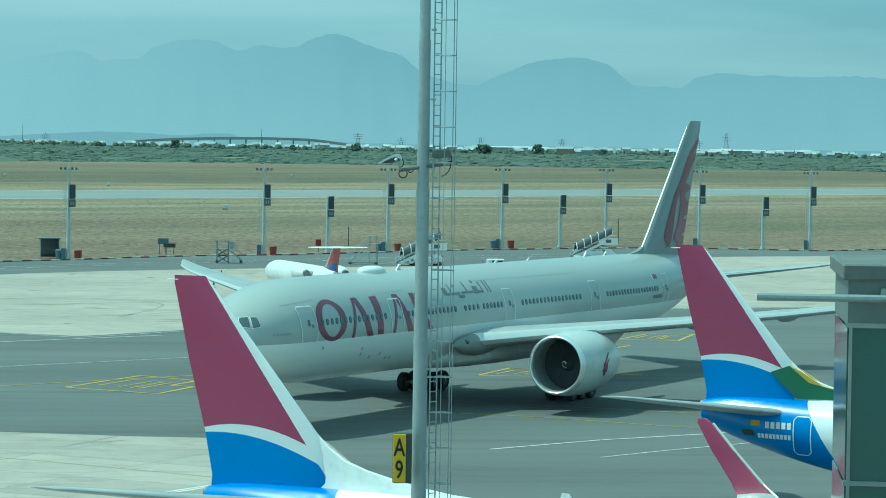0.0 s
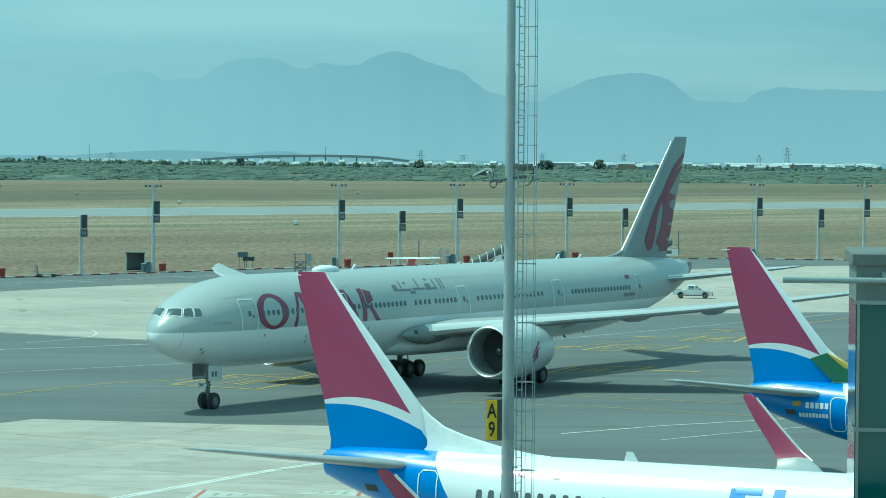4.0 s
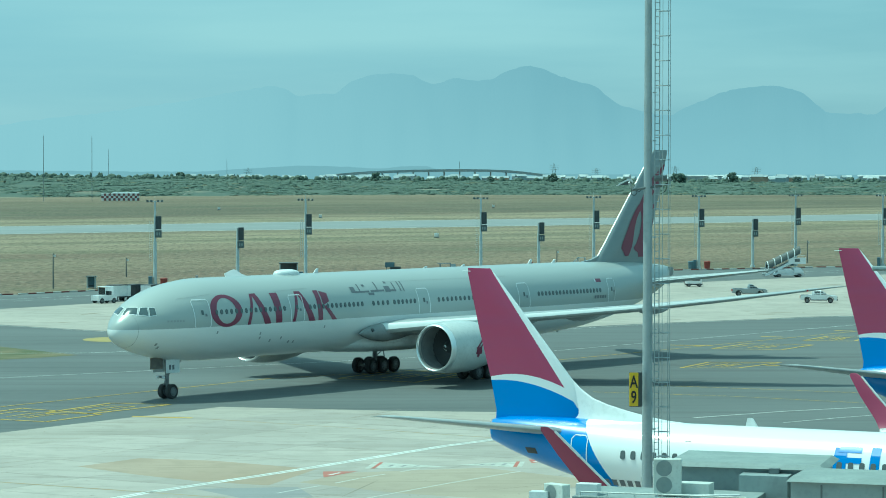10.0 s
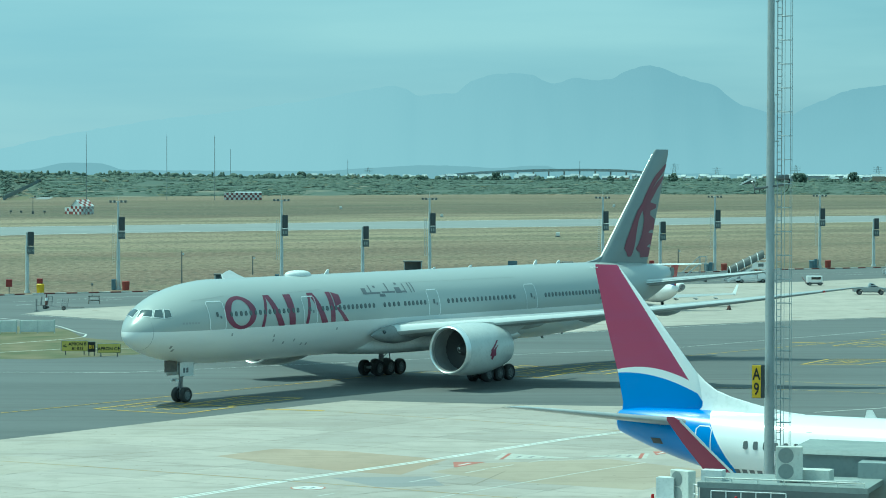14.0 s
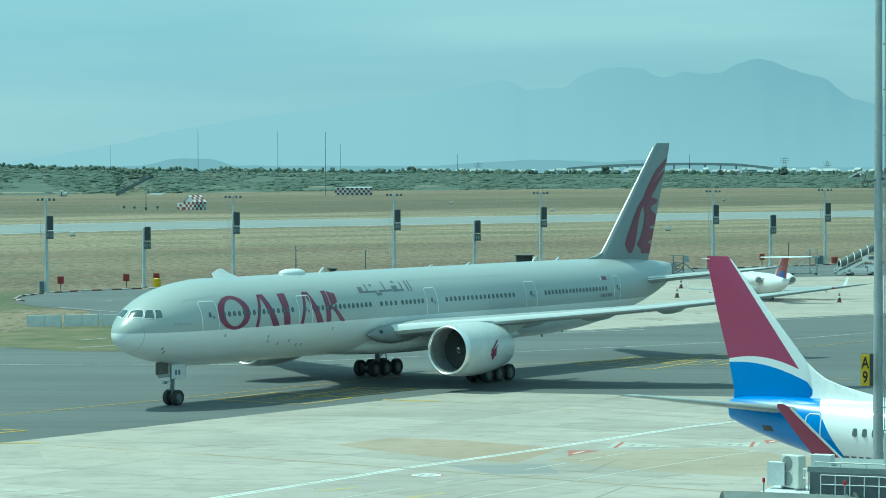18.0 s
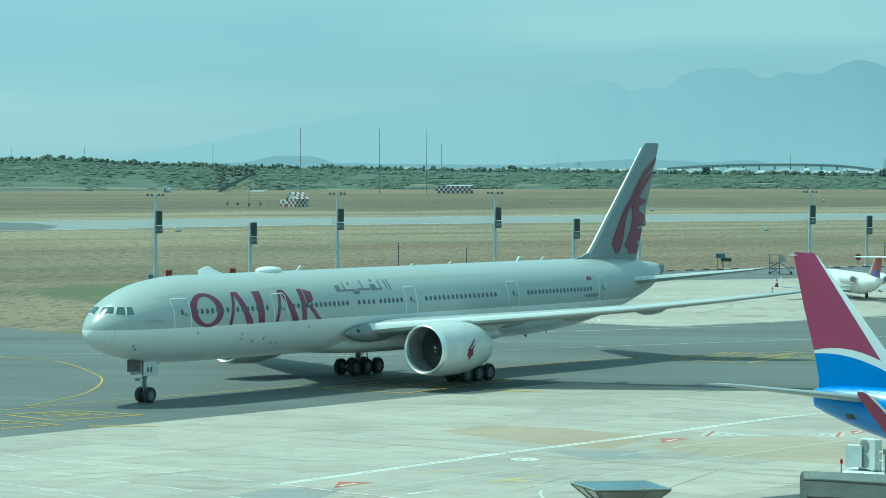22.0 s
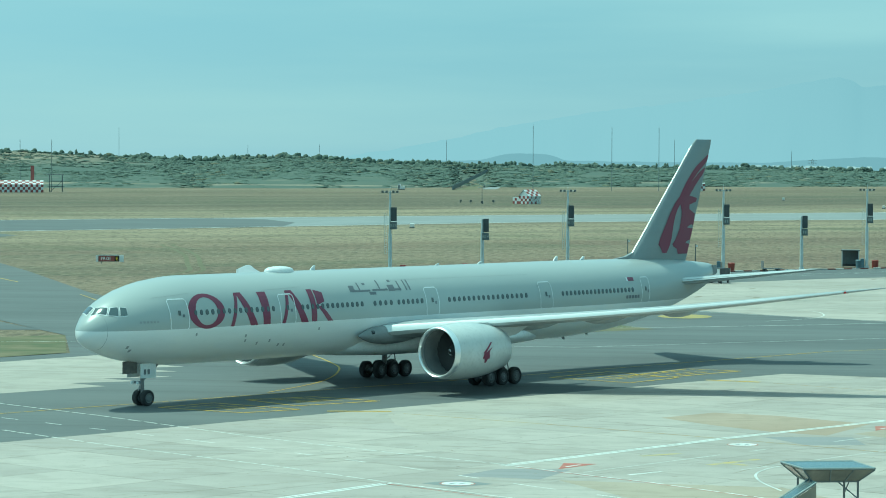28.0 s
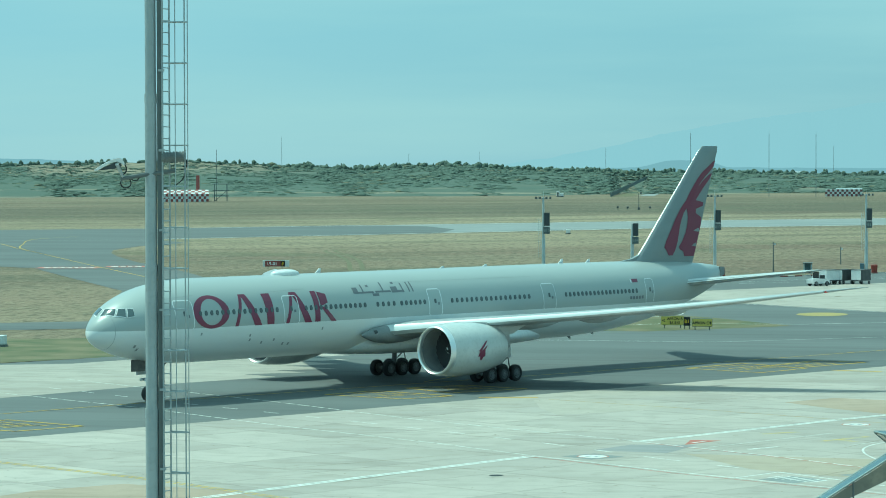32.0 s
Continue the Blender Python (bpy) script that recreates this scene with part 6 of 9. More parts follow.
def lay_slabs():
    ua, wide, deep = radians(57.2), 7.3, 7.3
    u, v = Vector((math.cos(ua), math.sin(ua))), Vector((math.sin(ua), -math.cos(ua)))
    host = next(o for o in scene.objects if o.name == "near_apron")
    mat = slab_material()
    bm = BM()
    box(bm, (-wide / 2 + 0.05, -deep / 2 + 0.025, -0.03), (wide / 2 - 0.05, deep / 2 - 0.025, 0.006))
    first, n = None, 0
    org = Vector((-60.5, 147.0))
    for i in range(-6, 16):
        for j in range(0, 18):
            c = org + u * (i + 0.5) * wide + v * (j + 0.5) * deep
            pts = [c + u * a * wide / 2 + v * b * deep / 2 for a in (-1, 1) for b in (-1, 1)]
            if n >= 300 or not all(inside(p.x, p.y, NEAR) for p in pts) or c.y < 112:
                continue
            m = pose(c.x, c.y, 0.006, 0, 0, math.degrees(ua))
            n += 1
            if first is None:
                first = part("slab", bm, mat, host, at=m)
            else:
                again(first, m)


m_tanpale = concrete_material("pale_tan_concrete", (0.360, 0.294, 0.226), (0.402, 0.333, 0.261), (0.309, 0.251, 0.191))
m_greypatch = concrete_material("grey_patch_concrete", (0.274, 0.265, 0.265), (0.314, 0.299, 0.295), (0.243, 0.232, 0.229))


def patch(pts, label, mat=None, z=0.0145):
    return sheet("repair_patch", pts, z, mat or m_tan, label, "pavement patch")


patch([(-15.2, 184.3), (-12.0, 189.0), (-7.5, 187.4), (-1.5, 182.5), (-4.0, 174.0), (-7.7, 176.0), (-11.4, 179.6)], "tan repaired concrete patch")
patch([(-2.4, 175.5), (0.5, 180.5), (8.0, 183.0), (14.0, 176.0), (9.0, 166.5), (3.0, 170.0)], "tan repaired concrete patch", m_tanpale)
patch([(-7.9, 172.4), (-2.4, 173.2), (-1.5, 168.5), (-5.0, 167.6)], "grey repaired concrete patch", m_greypatch, 0.0155)
patch([(-23.0, 146.8), (-21.2, 150.8), (-17.2, 151.2), (-18.3, 146.0)], "dark grey repaired concrete patch", m_greypatch)
patch([(-17.3, 145.8), (-5.4, 144.6), (-2.0, 139.0), (-5.0, 133.5), (-12.4, 137.7)], "tan repaired concrete patch", m_tanpale)
patch([(-48.2, 119.6), (-44.6, 123.7), (-38.3, 121.6), (-30.0, 112.0), (-40.0, 104.0), (-52.0, 108.0)], "tan repaired concrete patch")
patch([(-33.3, 183.2), (-31.0, 186.0), (-25.9, 183.5), (-21.5, 178.5), (-24.8, 175.0), (-29.3, 170.8), (-31.5, 176.0)], "pitted pale concrete patch", m_pit)


def double_line(pts, gap, w, mat, label):
    """Two painted lines side by side."""
    for s in (1, -1):
        out = []
        for k, (x, y) in enumerate(pts):
            a, b = pts[max(k - 1, 0)], pts[min(k + 1, len(pts) - 1)]
            d = Vector((b[0] - a[0], b[1] - a[1])).normalized()
            out.append((x - d.y * s * gap / 2, y + d.x * s * gap / 2))
        marking(out, w, mat, label)


double_line([(-50.0, 96.5), (-44.0, 107.5), (-38.5, 118.3), (-32.6, 129.8), (-25.9, 142.5)], 0.38, 0.26, m_paintw, "double white stand boundary line")
double_line([(-21.2, 152.5), (-13.1, 165.8), (-10.0, 171.1), (-3.6, 180.5), (6.2, 196.1), (10.0, 201.0), (14.0, 207.0)], 0.38, 0.26, m_paintw, "double white stand boundary line")
marking([(-74.0, 196.5), (-67.7, 191.4), (-51.9, 178.4), (-38.4, 165.9), (-28.5, 158.2), (-20.9, 152.9)], 0.2, m_paintworn, "dashed white service road edge", 1.5, 0.45)
marking([(-78.0, 185.0), (-71.8, 180.4), (-59.2, 171.0), (-45.3, 158.8), (-33.0, 149.3), (-25.9, 142.9)], 0.2, m_paintworn, "dashed white service road edge", 1.5, 0.45)
marking([(-25.9, 142.9), (-16.0, 135.2), (-6.3, 128.5), (6.0, 119.5)], 0.17, m_paintw, "white service road edge")
marking([(-26.3, 142.5), (-16.4, 134.8), (-6.7, 128.1), (6.0, 118.9)], 0.10, m_paintr, "thin red service road line")
marking([(-20.7, 152.5), (-16.9, 149.3), (-12.7, 146.0), (-5.0, 138.7), (4.0, 131.0)], 0.2, m_paintw, "dashed white service road edge", 1.5, 0.6)
marking([(-20.4, 152.0), (-16.6, 148.8), (-12.4, 145.5), (-4.8, 138.2), (4.0, 130.4)], 0.10, m_paintr, "thin red service road line")
marking([(-72.0, 187.5), (-57.4, 175.3), (-41.2, 162.8), (-34.0, 157.0), (-26.3, 150.4), (-18.2, 142.6), (-8.0, 134.0)], 0.15, m_paintw, "dashed white service road centre line", 1.7, 3.1)
marking([(-32.3, 183.8), (-22.0, 178.1), (-10.1, 170.7), (5.3, 160.6), (14.0, 155.0)], 0.2, m_brownline, "faded orange stand line")
marking([(-9.3, 215.8), (0.0, 209.0), (8.7, 202.1), (14.0, 198.0)], 0.16, m_brownline, "faded orange stand line")
double_line([(-72.0, 143.5), (-55.2, 133.1), (-45.0, 126.8), (-38.7, 122.1), (-34.8, 119.1), (-24.0, 111.5)], 0.4, 0.12, m_painty, "double yellow lead-in line")
marking([(-16.4, 149.9), (-9.7, 160.9)], 0.13, m_paintworn, "thin white equipment line")
marking([(-8.1, 163.3), (-7.3, 164.6)], 0.13, m_paintworn, "thin white equipment line")
marking([(-8.0, 153.0), (-4.5, 158.6), (5.7, 174.8), (10.0, 181.0)], 0.13, m_paintworn, "thin white equipment line")
marking([(-3.4, 170.3), (-2.4, 171.9), (-0.2, 175.4), (1.1, 177.8), (4.3, 182.5)], 0.13, m_paintworn, "thin white equipment line", 2.2, 1.6)
marking(wavy([(-4.4, 156.2), (-5.9, 155.4), (-6.8, 153.2), (-7.1, 150.4), (-6.6, 147.0), (-5.4, 143.2)]), 0.15, m_paintw, "curved dashed white equipment line", 1.2, 0.5)
marking([(-12.8, 132.9), (-10.7, 136.5), (-4.5, 130.6)], 0.17, m_paintw, "white outlined stand box")
m_smudge = worn("worn_yellow_marking", (0.50, 0.38, 0.15), (0.38, 0.34, 0.27), 1.3, 0.8, 0, 6)
for p, q in (((-14.1, 159.3), (-12.1, 161.1)), ((-9.9, 155.2), (-7.5, 158.7)), ((-8.9, 156.0), (-7.9, 155.4))):
    marking([p, q], 0.55, m_smudge, "worn yellow stand number")
marking([(-13.8, 149.2), (-12.3, 151.1)], 0.3, m_paintw, "worn white stand number bars", 0.3, 0.18)


def disc_mark(x, y, r):
    """A white painted disc with a red rim and grey bars."""
    ob = None
    for rr, mat, z in ((r, m_paintr, 0.022), (r * 0.9, m_paintw, 0.025)):
        bm = BM()
        bm.faces.new([bm.verts.new((x + rr * math.cos(a), y + rr * math.sin(a), z)) for a in (2 * math.pi * i / 24 for i in range(24))])
        ob = part("marking", bm, mat)
        tagged(ob, "round white stand mark with red rim" if mat is m_paintw else "red rim of a round stand mark", "road marking", kind="structure")
    bm = BM()
    for k in range(2):
        strip(bm, [(x - 0.35 + k * 0.5, y - 0.3), (x - 0.15 + k * 0.5, y + 0.3)], 0.16, 0.028)
    tagged(part("marking", bm, m_greytext), "grey bars on a stand mark", "road marking", kind="structure")


for cx, cy in ((-22.3, 143.1), (-5.5, 135.8), (-9.6, 132.7)):
    patch([(cx - 1.9, cy - 0.2), (cx - 0.2, cy + 1.8), (cx + 1.9, cy + 0.2), (cx + 0.2, cy - 1.8)], "dark painted square under a stand mark", m_runway, 0.0175)
disc_mark(-8.8, 167.2, 0.95)
disc_mark(-22.3, 143.1, 0.95)
disc_mark(-5.5, 135.8, 0.95)


m_paintfaint = worn("faded_white_marking", (0.54, 0.53, 0.49), (0.42, 0.40, 0.35), 1.6, 0.8, 0, 6)


def corner_mark(a, b, tip):
    """A white triangle with a red bar along its base."""
    bm = BM()
    bm.faces.new([bm.verts.new((*p, 0.021)) for p in (a, b, tip)])
    tagged(part("marking", bm, m_paintfaint), "faded white triangular stand mark", "road marking", kind="structure")
    bm = BM()
    mid = Vector(a).lerp(Vector(tip), 0.10), Vector(b).lerp(Vector(tip), 0.10)
    strip(bm, [tuple(mid[0]), tuple(mid[1])], 0.22, 0.025)
    tagged(part("marking", bm, m_paintr), "red bar on a white stand mark", "road marking", kind="structure")
    bm = BM()
    for k in range(3):
        m0 = Vector(a).lerp(Vector(b), 0.5).lerp(Vector(tip), 0.28 + 0.16 * k)
        strip(bm, [(m0.x - 0.12, m0.y - 0.5 + 0.12 * k), (m0.x + 0.12, m0.y + 0.5 - 0.12 * k)], 0.2, 0.025)
    tagged(part("marking", bm, m_greypatch), "grey bars on a white stand mark", "road marking", kind="structure")


corner_mark((1.2, 182.6), (1.8, 186.4), (6.0, 183.6))
corner_mark((10.2, 183.2), (10.6, 186.6), (6.4, 184.6))


def tri_mark(x, y, s, turn):
    bm = BM()
    q = lambda a, b: (x + a * math.cos(turn) - b * math.sin(turn), y + a * math.sin(turn) + b * math.cos(turn))
    bm.faces.new([bm.verts.new((*q(a, b), 0.022)) for a, b in ((-s, -0.6 * s), (s, 0.0), (0.2 * s, 0.75 * s))])
    tagged(part("marking", bm, m_paintr), "red triangular equipment warning mark", "road marking", kind="structure")
    bm = BM()
    strip(bm, [q(-0.4 * s, -0.2 * s), q(0.35 * s, 0.1 * s)], 0.22, 0.025)
    tagged(part("marking", bm, m_paintw), "white bar on a red warning mark", "road marking", kind="structure")


tri_mark(-17.4, 153.2, 1.75, 0.75)
tri_mark(-0.5, 179.9, 1.75, 0.75)
tri_mark(-6.2, 130.4, 1.1, 0.75)
tri_mark(11.3, 186.8, 1.2, 0.75)
bm = BM()
for k in range(7):
    strip(bm, [(-11.0 + k * 0.42, 133.4 - k * 0.3), (-10.3 + k * 0.42, 134.5 - k * 0.3)], 0.2, 0.022)
tagged(part("marking", bm, m_paintw), "white striped pedestrian crossing mark", "road marking", kind="structure")
bm = BM()
bm.faces.new([bm.verts.new((-25.8 + 0.42 * math.cos(a), 131.7 + 0.42 * math.sin(a), 0.022)) for a in (2 * math.pi * i / 16 for i in range(16))])
tagged(part("manhole_cover", bm, m_black), "round dark manhole cover in the apron", "manhole", kind="structure")
# tyre tracks on the far apron
m_track = worn("rubber_track", (0.26, 0.25, 0.21), (0.32, 0.31, 0.27), 0.4, 0.85)
for pts in (wavy([(-25, 335), (-17, 345), (-5, 350), (10, 360), (40, 395)]), wavy([(-20, 327), (0, 332), (20, 352)]), wavy([(2, 330), (6, 352), (-4, 362), (-16, 352), (-10, 343)]), wavy([(10, 420), (30, 440), (44, 470)]), wavy([(20, 370), (45, 410), (75, 445)])):
    marking(pts, 0.35, m_track, "faint rubber tyre track on concrete", z=0.013)
# oil stains and scuffs on the far apron
FAR = [(-50, 359), (-10.6, 413), (49, 449), (92, 487), (110, 362), (55, 352.5), (13, 318), (-1, 304), (-34, 332)]
rnd = random.Random(8)
bm = BM()
for k in range(900):
    x, y = rnd.uniform(-50, 150), rnd.uniform(318, 620)
    if not inside(x, y, FAR) or rnd.random() < 0.55:
        continue
    a, L, w = rnd.uniform(0, 3.14), rnd.uniform(0.4, 2.6), rnd.uniform(0.12, 0.5)
    bm.faces.new([bm.verts.new((x + L * math.cos(t) * math.cos(a) - w * math.sin(t) * math.sin(a), y + L * math.cos(t) * math.sin(a) + w * math.sin(t) * math.cos(a), 0.0135)) for t in (6.283 * i / 9 for i in range(9))])
for k in range(1300):
    x, y = rnd.uniform(-60, 20), rnd.uniform(112, 226)
    if not inside(x, y, NEAR):
        continue
    a, L, w = rnd.gauss(-0.7, 0.5), rnd.uniform(0.05, 0.4) ** 1.6, rnd.uniform(0.02, 0.06)
    if rnd.random() < 0.03:
        a, L, w = rnd.gauss(1.0, 0.2), rnd.uniform(2, 7), 0.05
    bm.faces.new([bm.verts.new((x + L * math.cos(t) * math.cos(a) - w * math.sin(t) * math.sin(a), y + L * math.cos(t) * math.sin(a) + w * math.sin(t) * math.cos(a), 0.0185)) for t in (6.283 * i / 7 for i in range(7))])
tagged(part("oil_stains", bm, worn("oil_stain", (0.21, 0.175, 0.13), (0.27, 0.23, 0.18), 0.5, 0.8)), "brown oil stains and scuffs on pale concrete", "stain", kind="stuff")
# red and white kerb along the grass
KERB = [(-69.1, 366.5), (-71, 371), (-71.9, 379.5), (-70.3, 388.6), (-66.7, 395), (-58.7, 402.5), (-44.1, 411), (-36, 421.4), (-28.1, 432.6), (-18.4, 441.5), (-5.4, 452.5), (0.9, 459.5), (11, 469), (22, 474.5), (54, 501.5), (80, 516), (93, 517), (110, 512), (150, 540), (220, 590)]


def kerb_run(path):
    host = tagged(part("kerb", strip(BM(), path, 0.5, 0.001), m_concrete), "low kerb painted in red and white blocks", "kerb", kind="structure")
    blocks = []
    for mat in (m_kerbred, m_kerbwhite):
        bm = BM()
        box(bm, (0, -0.22, 0), (1.58, 0.22, 0.17), bevel=0.025)
        blocks.append(part("kerb_block", bm, mat, host, at=pose(*path[0], 0, 0, 0, math.degrees(math.atan2(path[1][1] - path[0][1], path[1][0] - path[0][0])))))
    n = 0
    for (x0, y0), (x1, y1) in zip(path, path[1:]):
        L = math.hypot(x1 - x0, y1 - y0)
        for i in range(int(L / 1.6)):
            f = i * 1.6 / L
            m = pose(x0 + (x1 - x0) * f, y0 + (y1 - y0) * f, 0, 0, 0, math.degrees(math.atan2(y1 - y0, x1 - x0)))
            if n < 2:
                blocks[n].matrix_basis = m
            else:
                again(blocks[n % 2], m)
            n += 1


def kerb():
    kerb_run(KERB[:14])
    kerb_run(KERB[13:])


# worn tracks in the grass
m_rut = worn("green_ruts", (0.135, 0.128, 0.07), (0.17, 0.155, 0.09), 0.2, 0.95)
for off in (0, 2.1):
    marking(wavy([(-104 + off, 396), (-106 + off, 418), (-112 + off, 441), (-122 + off, 479), (-132 + off, 511), (-142 + off, 541), (-136 + off, 556), (-122 + off, 560)]), 0.8, m_rut, "green wheel rut in the dry grass", z=-0.02)



# ---- vehicles and equipment on the far apron ----
m_carwhite = worn("white_car_paint", (0.78, 0.79, 0.79), (0.72, 0.73, 0.73), 0.8, 0.3, 0, 8, 0.5)
m_cargrey = worn("silver_car_paint", (0.34, 0.37, 0.38), (0.30, 0.33, 0.34), 0.8, 0.3, 0.3, 8, 0.5)
m_orange = worn("orange_plastic", (0.27, 0.055, 0.04), (0.22, 0.05, 0.04), 1.5, 0.6)
m_cage = worn("dark_mesh_panel", (0.05, 0.055, 0.06), (0.08, 0.085, 0.09), 1.5, 0.6)
m_redw = worn("red_checker", (0.27, 0.075, 0.065), (0.22, 0.075, 0.07), 0.5, 0.7)
m_crjred = shader("red_fin_paint", (0.30, 0.022, 0.03), 0.35, 0, 0.3)
m_crjblue = shader("blue_fin_paint", (0.02, 0.05, 0.25), 0.35, 0, 0.3)


def small_wheels(parent, spots, r=0.34, w=0.24, made=None):
    made = {} if made is None else made
    for x, y in spots:
        add_wheel(parent, r, w, x, y, r, made)


def pickup(x, y, turn, paint, label, double=True):
    """A pickup truck, bonnet towards +x: sills, arches, raked cab, open bed."""
    car = thing("pickup_truck", pose(x, y, 0, 0, 0, turn) @ Matrix.Diagonal((0.88, 0.92, 0.88, 1)), label, "pickup truck", "pickup trucks on the apron")
    back = -0.75 if double else -0.05
    bm = BM()
    # lower body with its wheel arches cut as a stepped outline, tapered towards the shoulder
    arch = lambda cx: [(cx + 0.46 * math.cos(a), 0.40 + 0.46 * math.sin(a)) for a in (math.pi * k / 6 for k in range(7))]
    low = [(2.60, 0.42), (2.66, 0.80), (2.50, 1.02), (1.30, 1.16), (back - 0.35, 1.16), (-2.58, 1.14), (-2.64, 0.52)] + [p for p in reversed(arch(-1.62))] + [p for p in reversed(arch(1.68))]
    prism(bm, low, "y", -0.90, 0.90)
    body = part("body", bm, paint, car)
    for s in (1, -1):
        sill = BM()
        for cx in (-1.62, 1.68):
            ring = [(cx + r * math.cos(a), 0.40 + r * math.sin(a)) for r in (0.46, 0.54) for a in (math.pi * k / 6 for k in range(7))]
            prism(sill, ring[:7] + ring[:6:-1], "y", s * 0.9 - 0.02, s * 0.9 + 0.02)
        box(sill, (-1.1, s * 0.9 - 0.015, 0.38), (1.15, s * 0.9 + 0.015, 0.52))
        part("side_trim", sill, m_darkbox, body)
    cab = BM()
    loft(cab, [[(1.32, -0.84, 1.15), (1.32, 0.84, 1.15), (back - 0.22, 0.84, 1.15), (back - 0.22, -0.84, 1.15)], [(0.95, -0.80, 1.42), (0.95, 0.80, 1.42), (back - 0.2, 0.80, 1.42), (back - 0.2, -0.80, 1.42)],
               [(0.42, -0.68, 1.76), (0.42, 0.68, 1.76), (back, 0.68, 1.78), (back, -0.68, 1.78)], [(0.25, -0.58, 1.83), (0.25, 0.58, 1.83), (back + 0.12, 0.58, 1.84), (back + 0.12, -0.58, 1.84)]])
    c = part("cab", cab, paint, car)
    glass = BM()
    glass.faces.new([glass.verts.new(p) for p in ((1.25, -0.76, 1.22), (1.25, 0.76, 1.22), (0.5, 0.64, 1.74), (0.5, -0.64, 1.74))])
    part("windscreen", glass, m_glassdark, c)
    for s in (1, -1):
        for a, b in ((1.02, 0.28), (0.20, -0.62)) if double else ((1.0, 0.05),):
            w = BM()
            w.faces.new([w.verts.new((px, s * py, pz)) for px, pz, py in ((a, 1.24, 0.84), (b, 1.24, 0.84), (b + 0.03, 1.68, 0.73), (min(a, 0.52), 1.68, 0.73))])
            part("side_window", w, m_glassdark, c)
        part("wing_mirror", box(BM(), (0.95, s * 0.98 - 0.1, 1.2), (1.08, s * 0.98 + 0.1, 1.38), bevel=0.02), m_darkbox, c)
        part("headlamp", box(BM(), (2.44, s * 0.70 - 0.16, 0.80), (2.63, s * 0.70 + 0.16, 0.98), bevel=0.02), m_whiteline, car)
        part("tail_lamp", box(BM(), (-2.66, s * 0.82 - 0.07, 0.7), (-2.57, s * 0.82 + 0.07, 1.05)), m_red, car)
    part("load_bed", box(BM(), (-2.48, -0.76, 0.75), (back - 0.42, 0.76, 1.155)), m_darkbox, car)
    part("grille", box(BM(), (2.62, -0.5, 0.62), (2.69, 0.5, 0.92), bevel=0.02), m_darkbox, car)
    part("bumper", box(BM(), (2.5, -0.88, 0.38), (2.74, 0.88, 0.60), bevel=0.04), m_darkbox2, car)
    small_wheels(car, ((1.68, 0.78), (1.68, -0.78), (-1.62, 0.78), (-1.62, -0.78)), 0.37, 0.26)
    return car


pickup(53.4, 405.4, -3, m_cargrey, "silver single-cab pickup truck on the concrete apron", False)
pickup(59.5, 385.5, -8, m_carwhite, "white double-cab pickup truck on the concrete apron")


m_awning = worn("grey_awning_sheet", (0.10, 0.112, 0.11), (0.075, 0.085, 0.083), 0.9, 0.4)


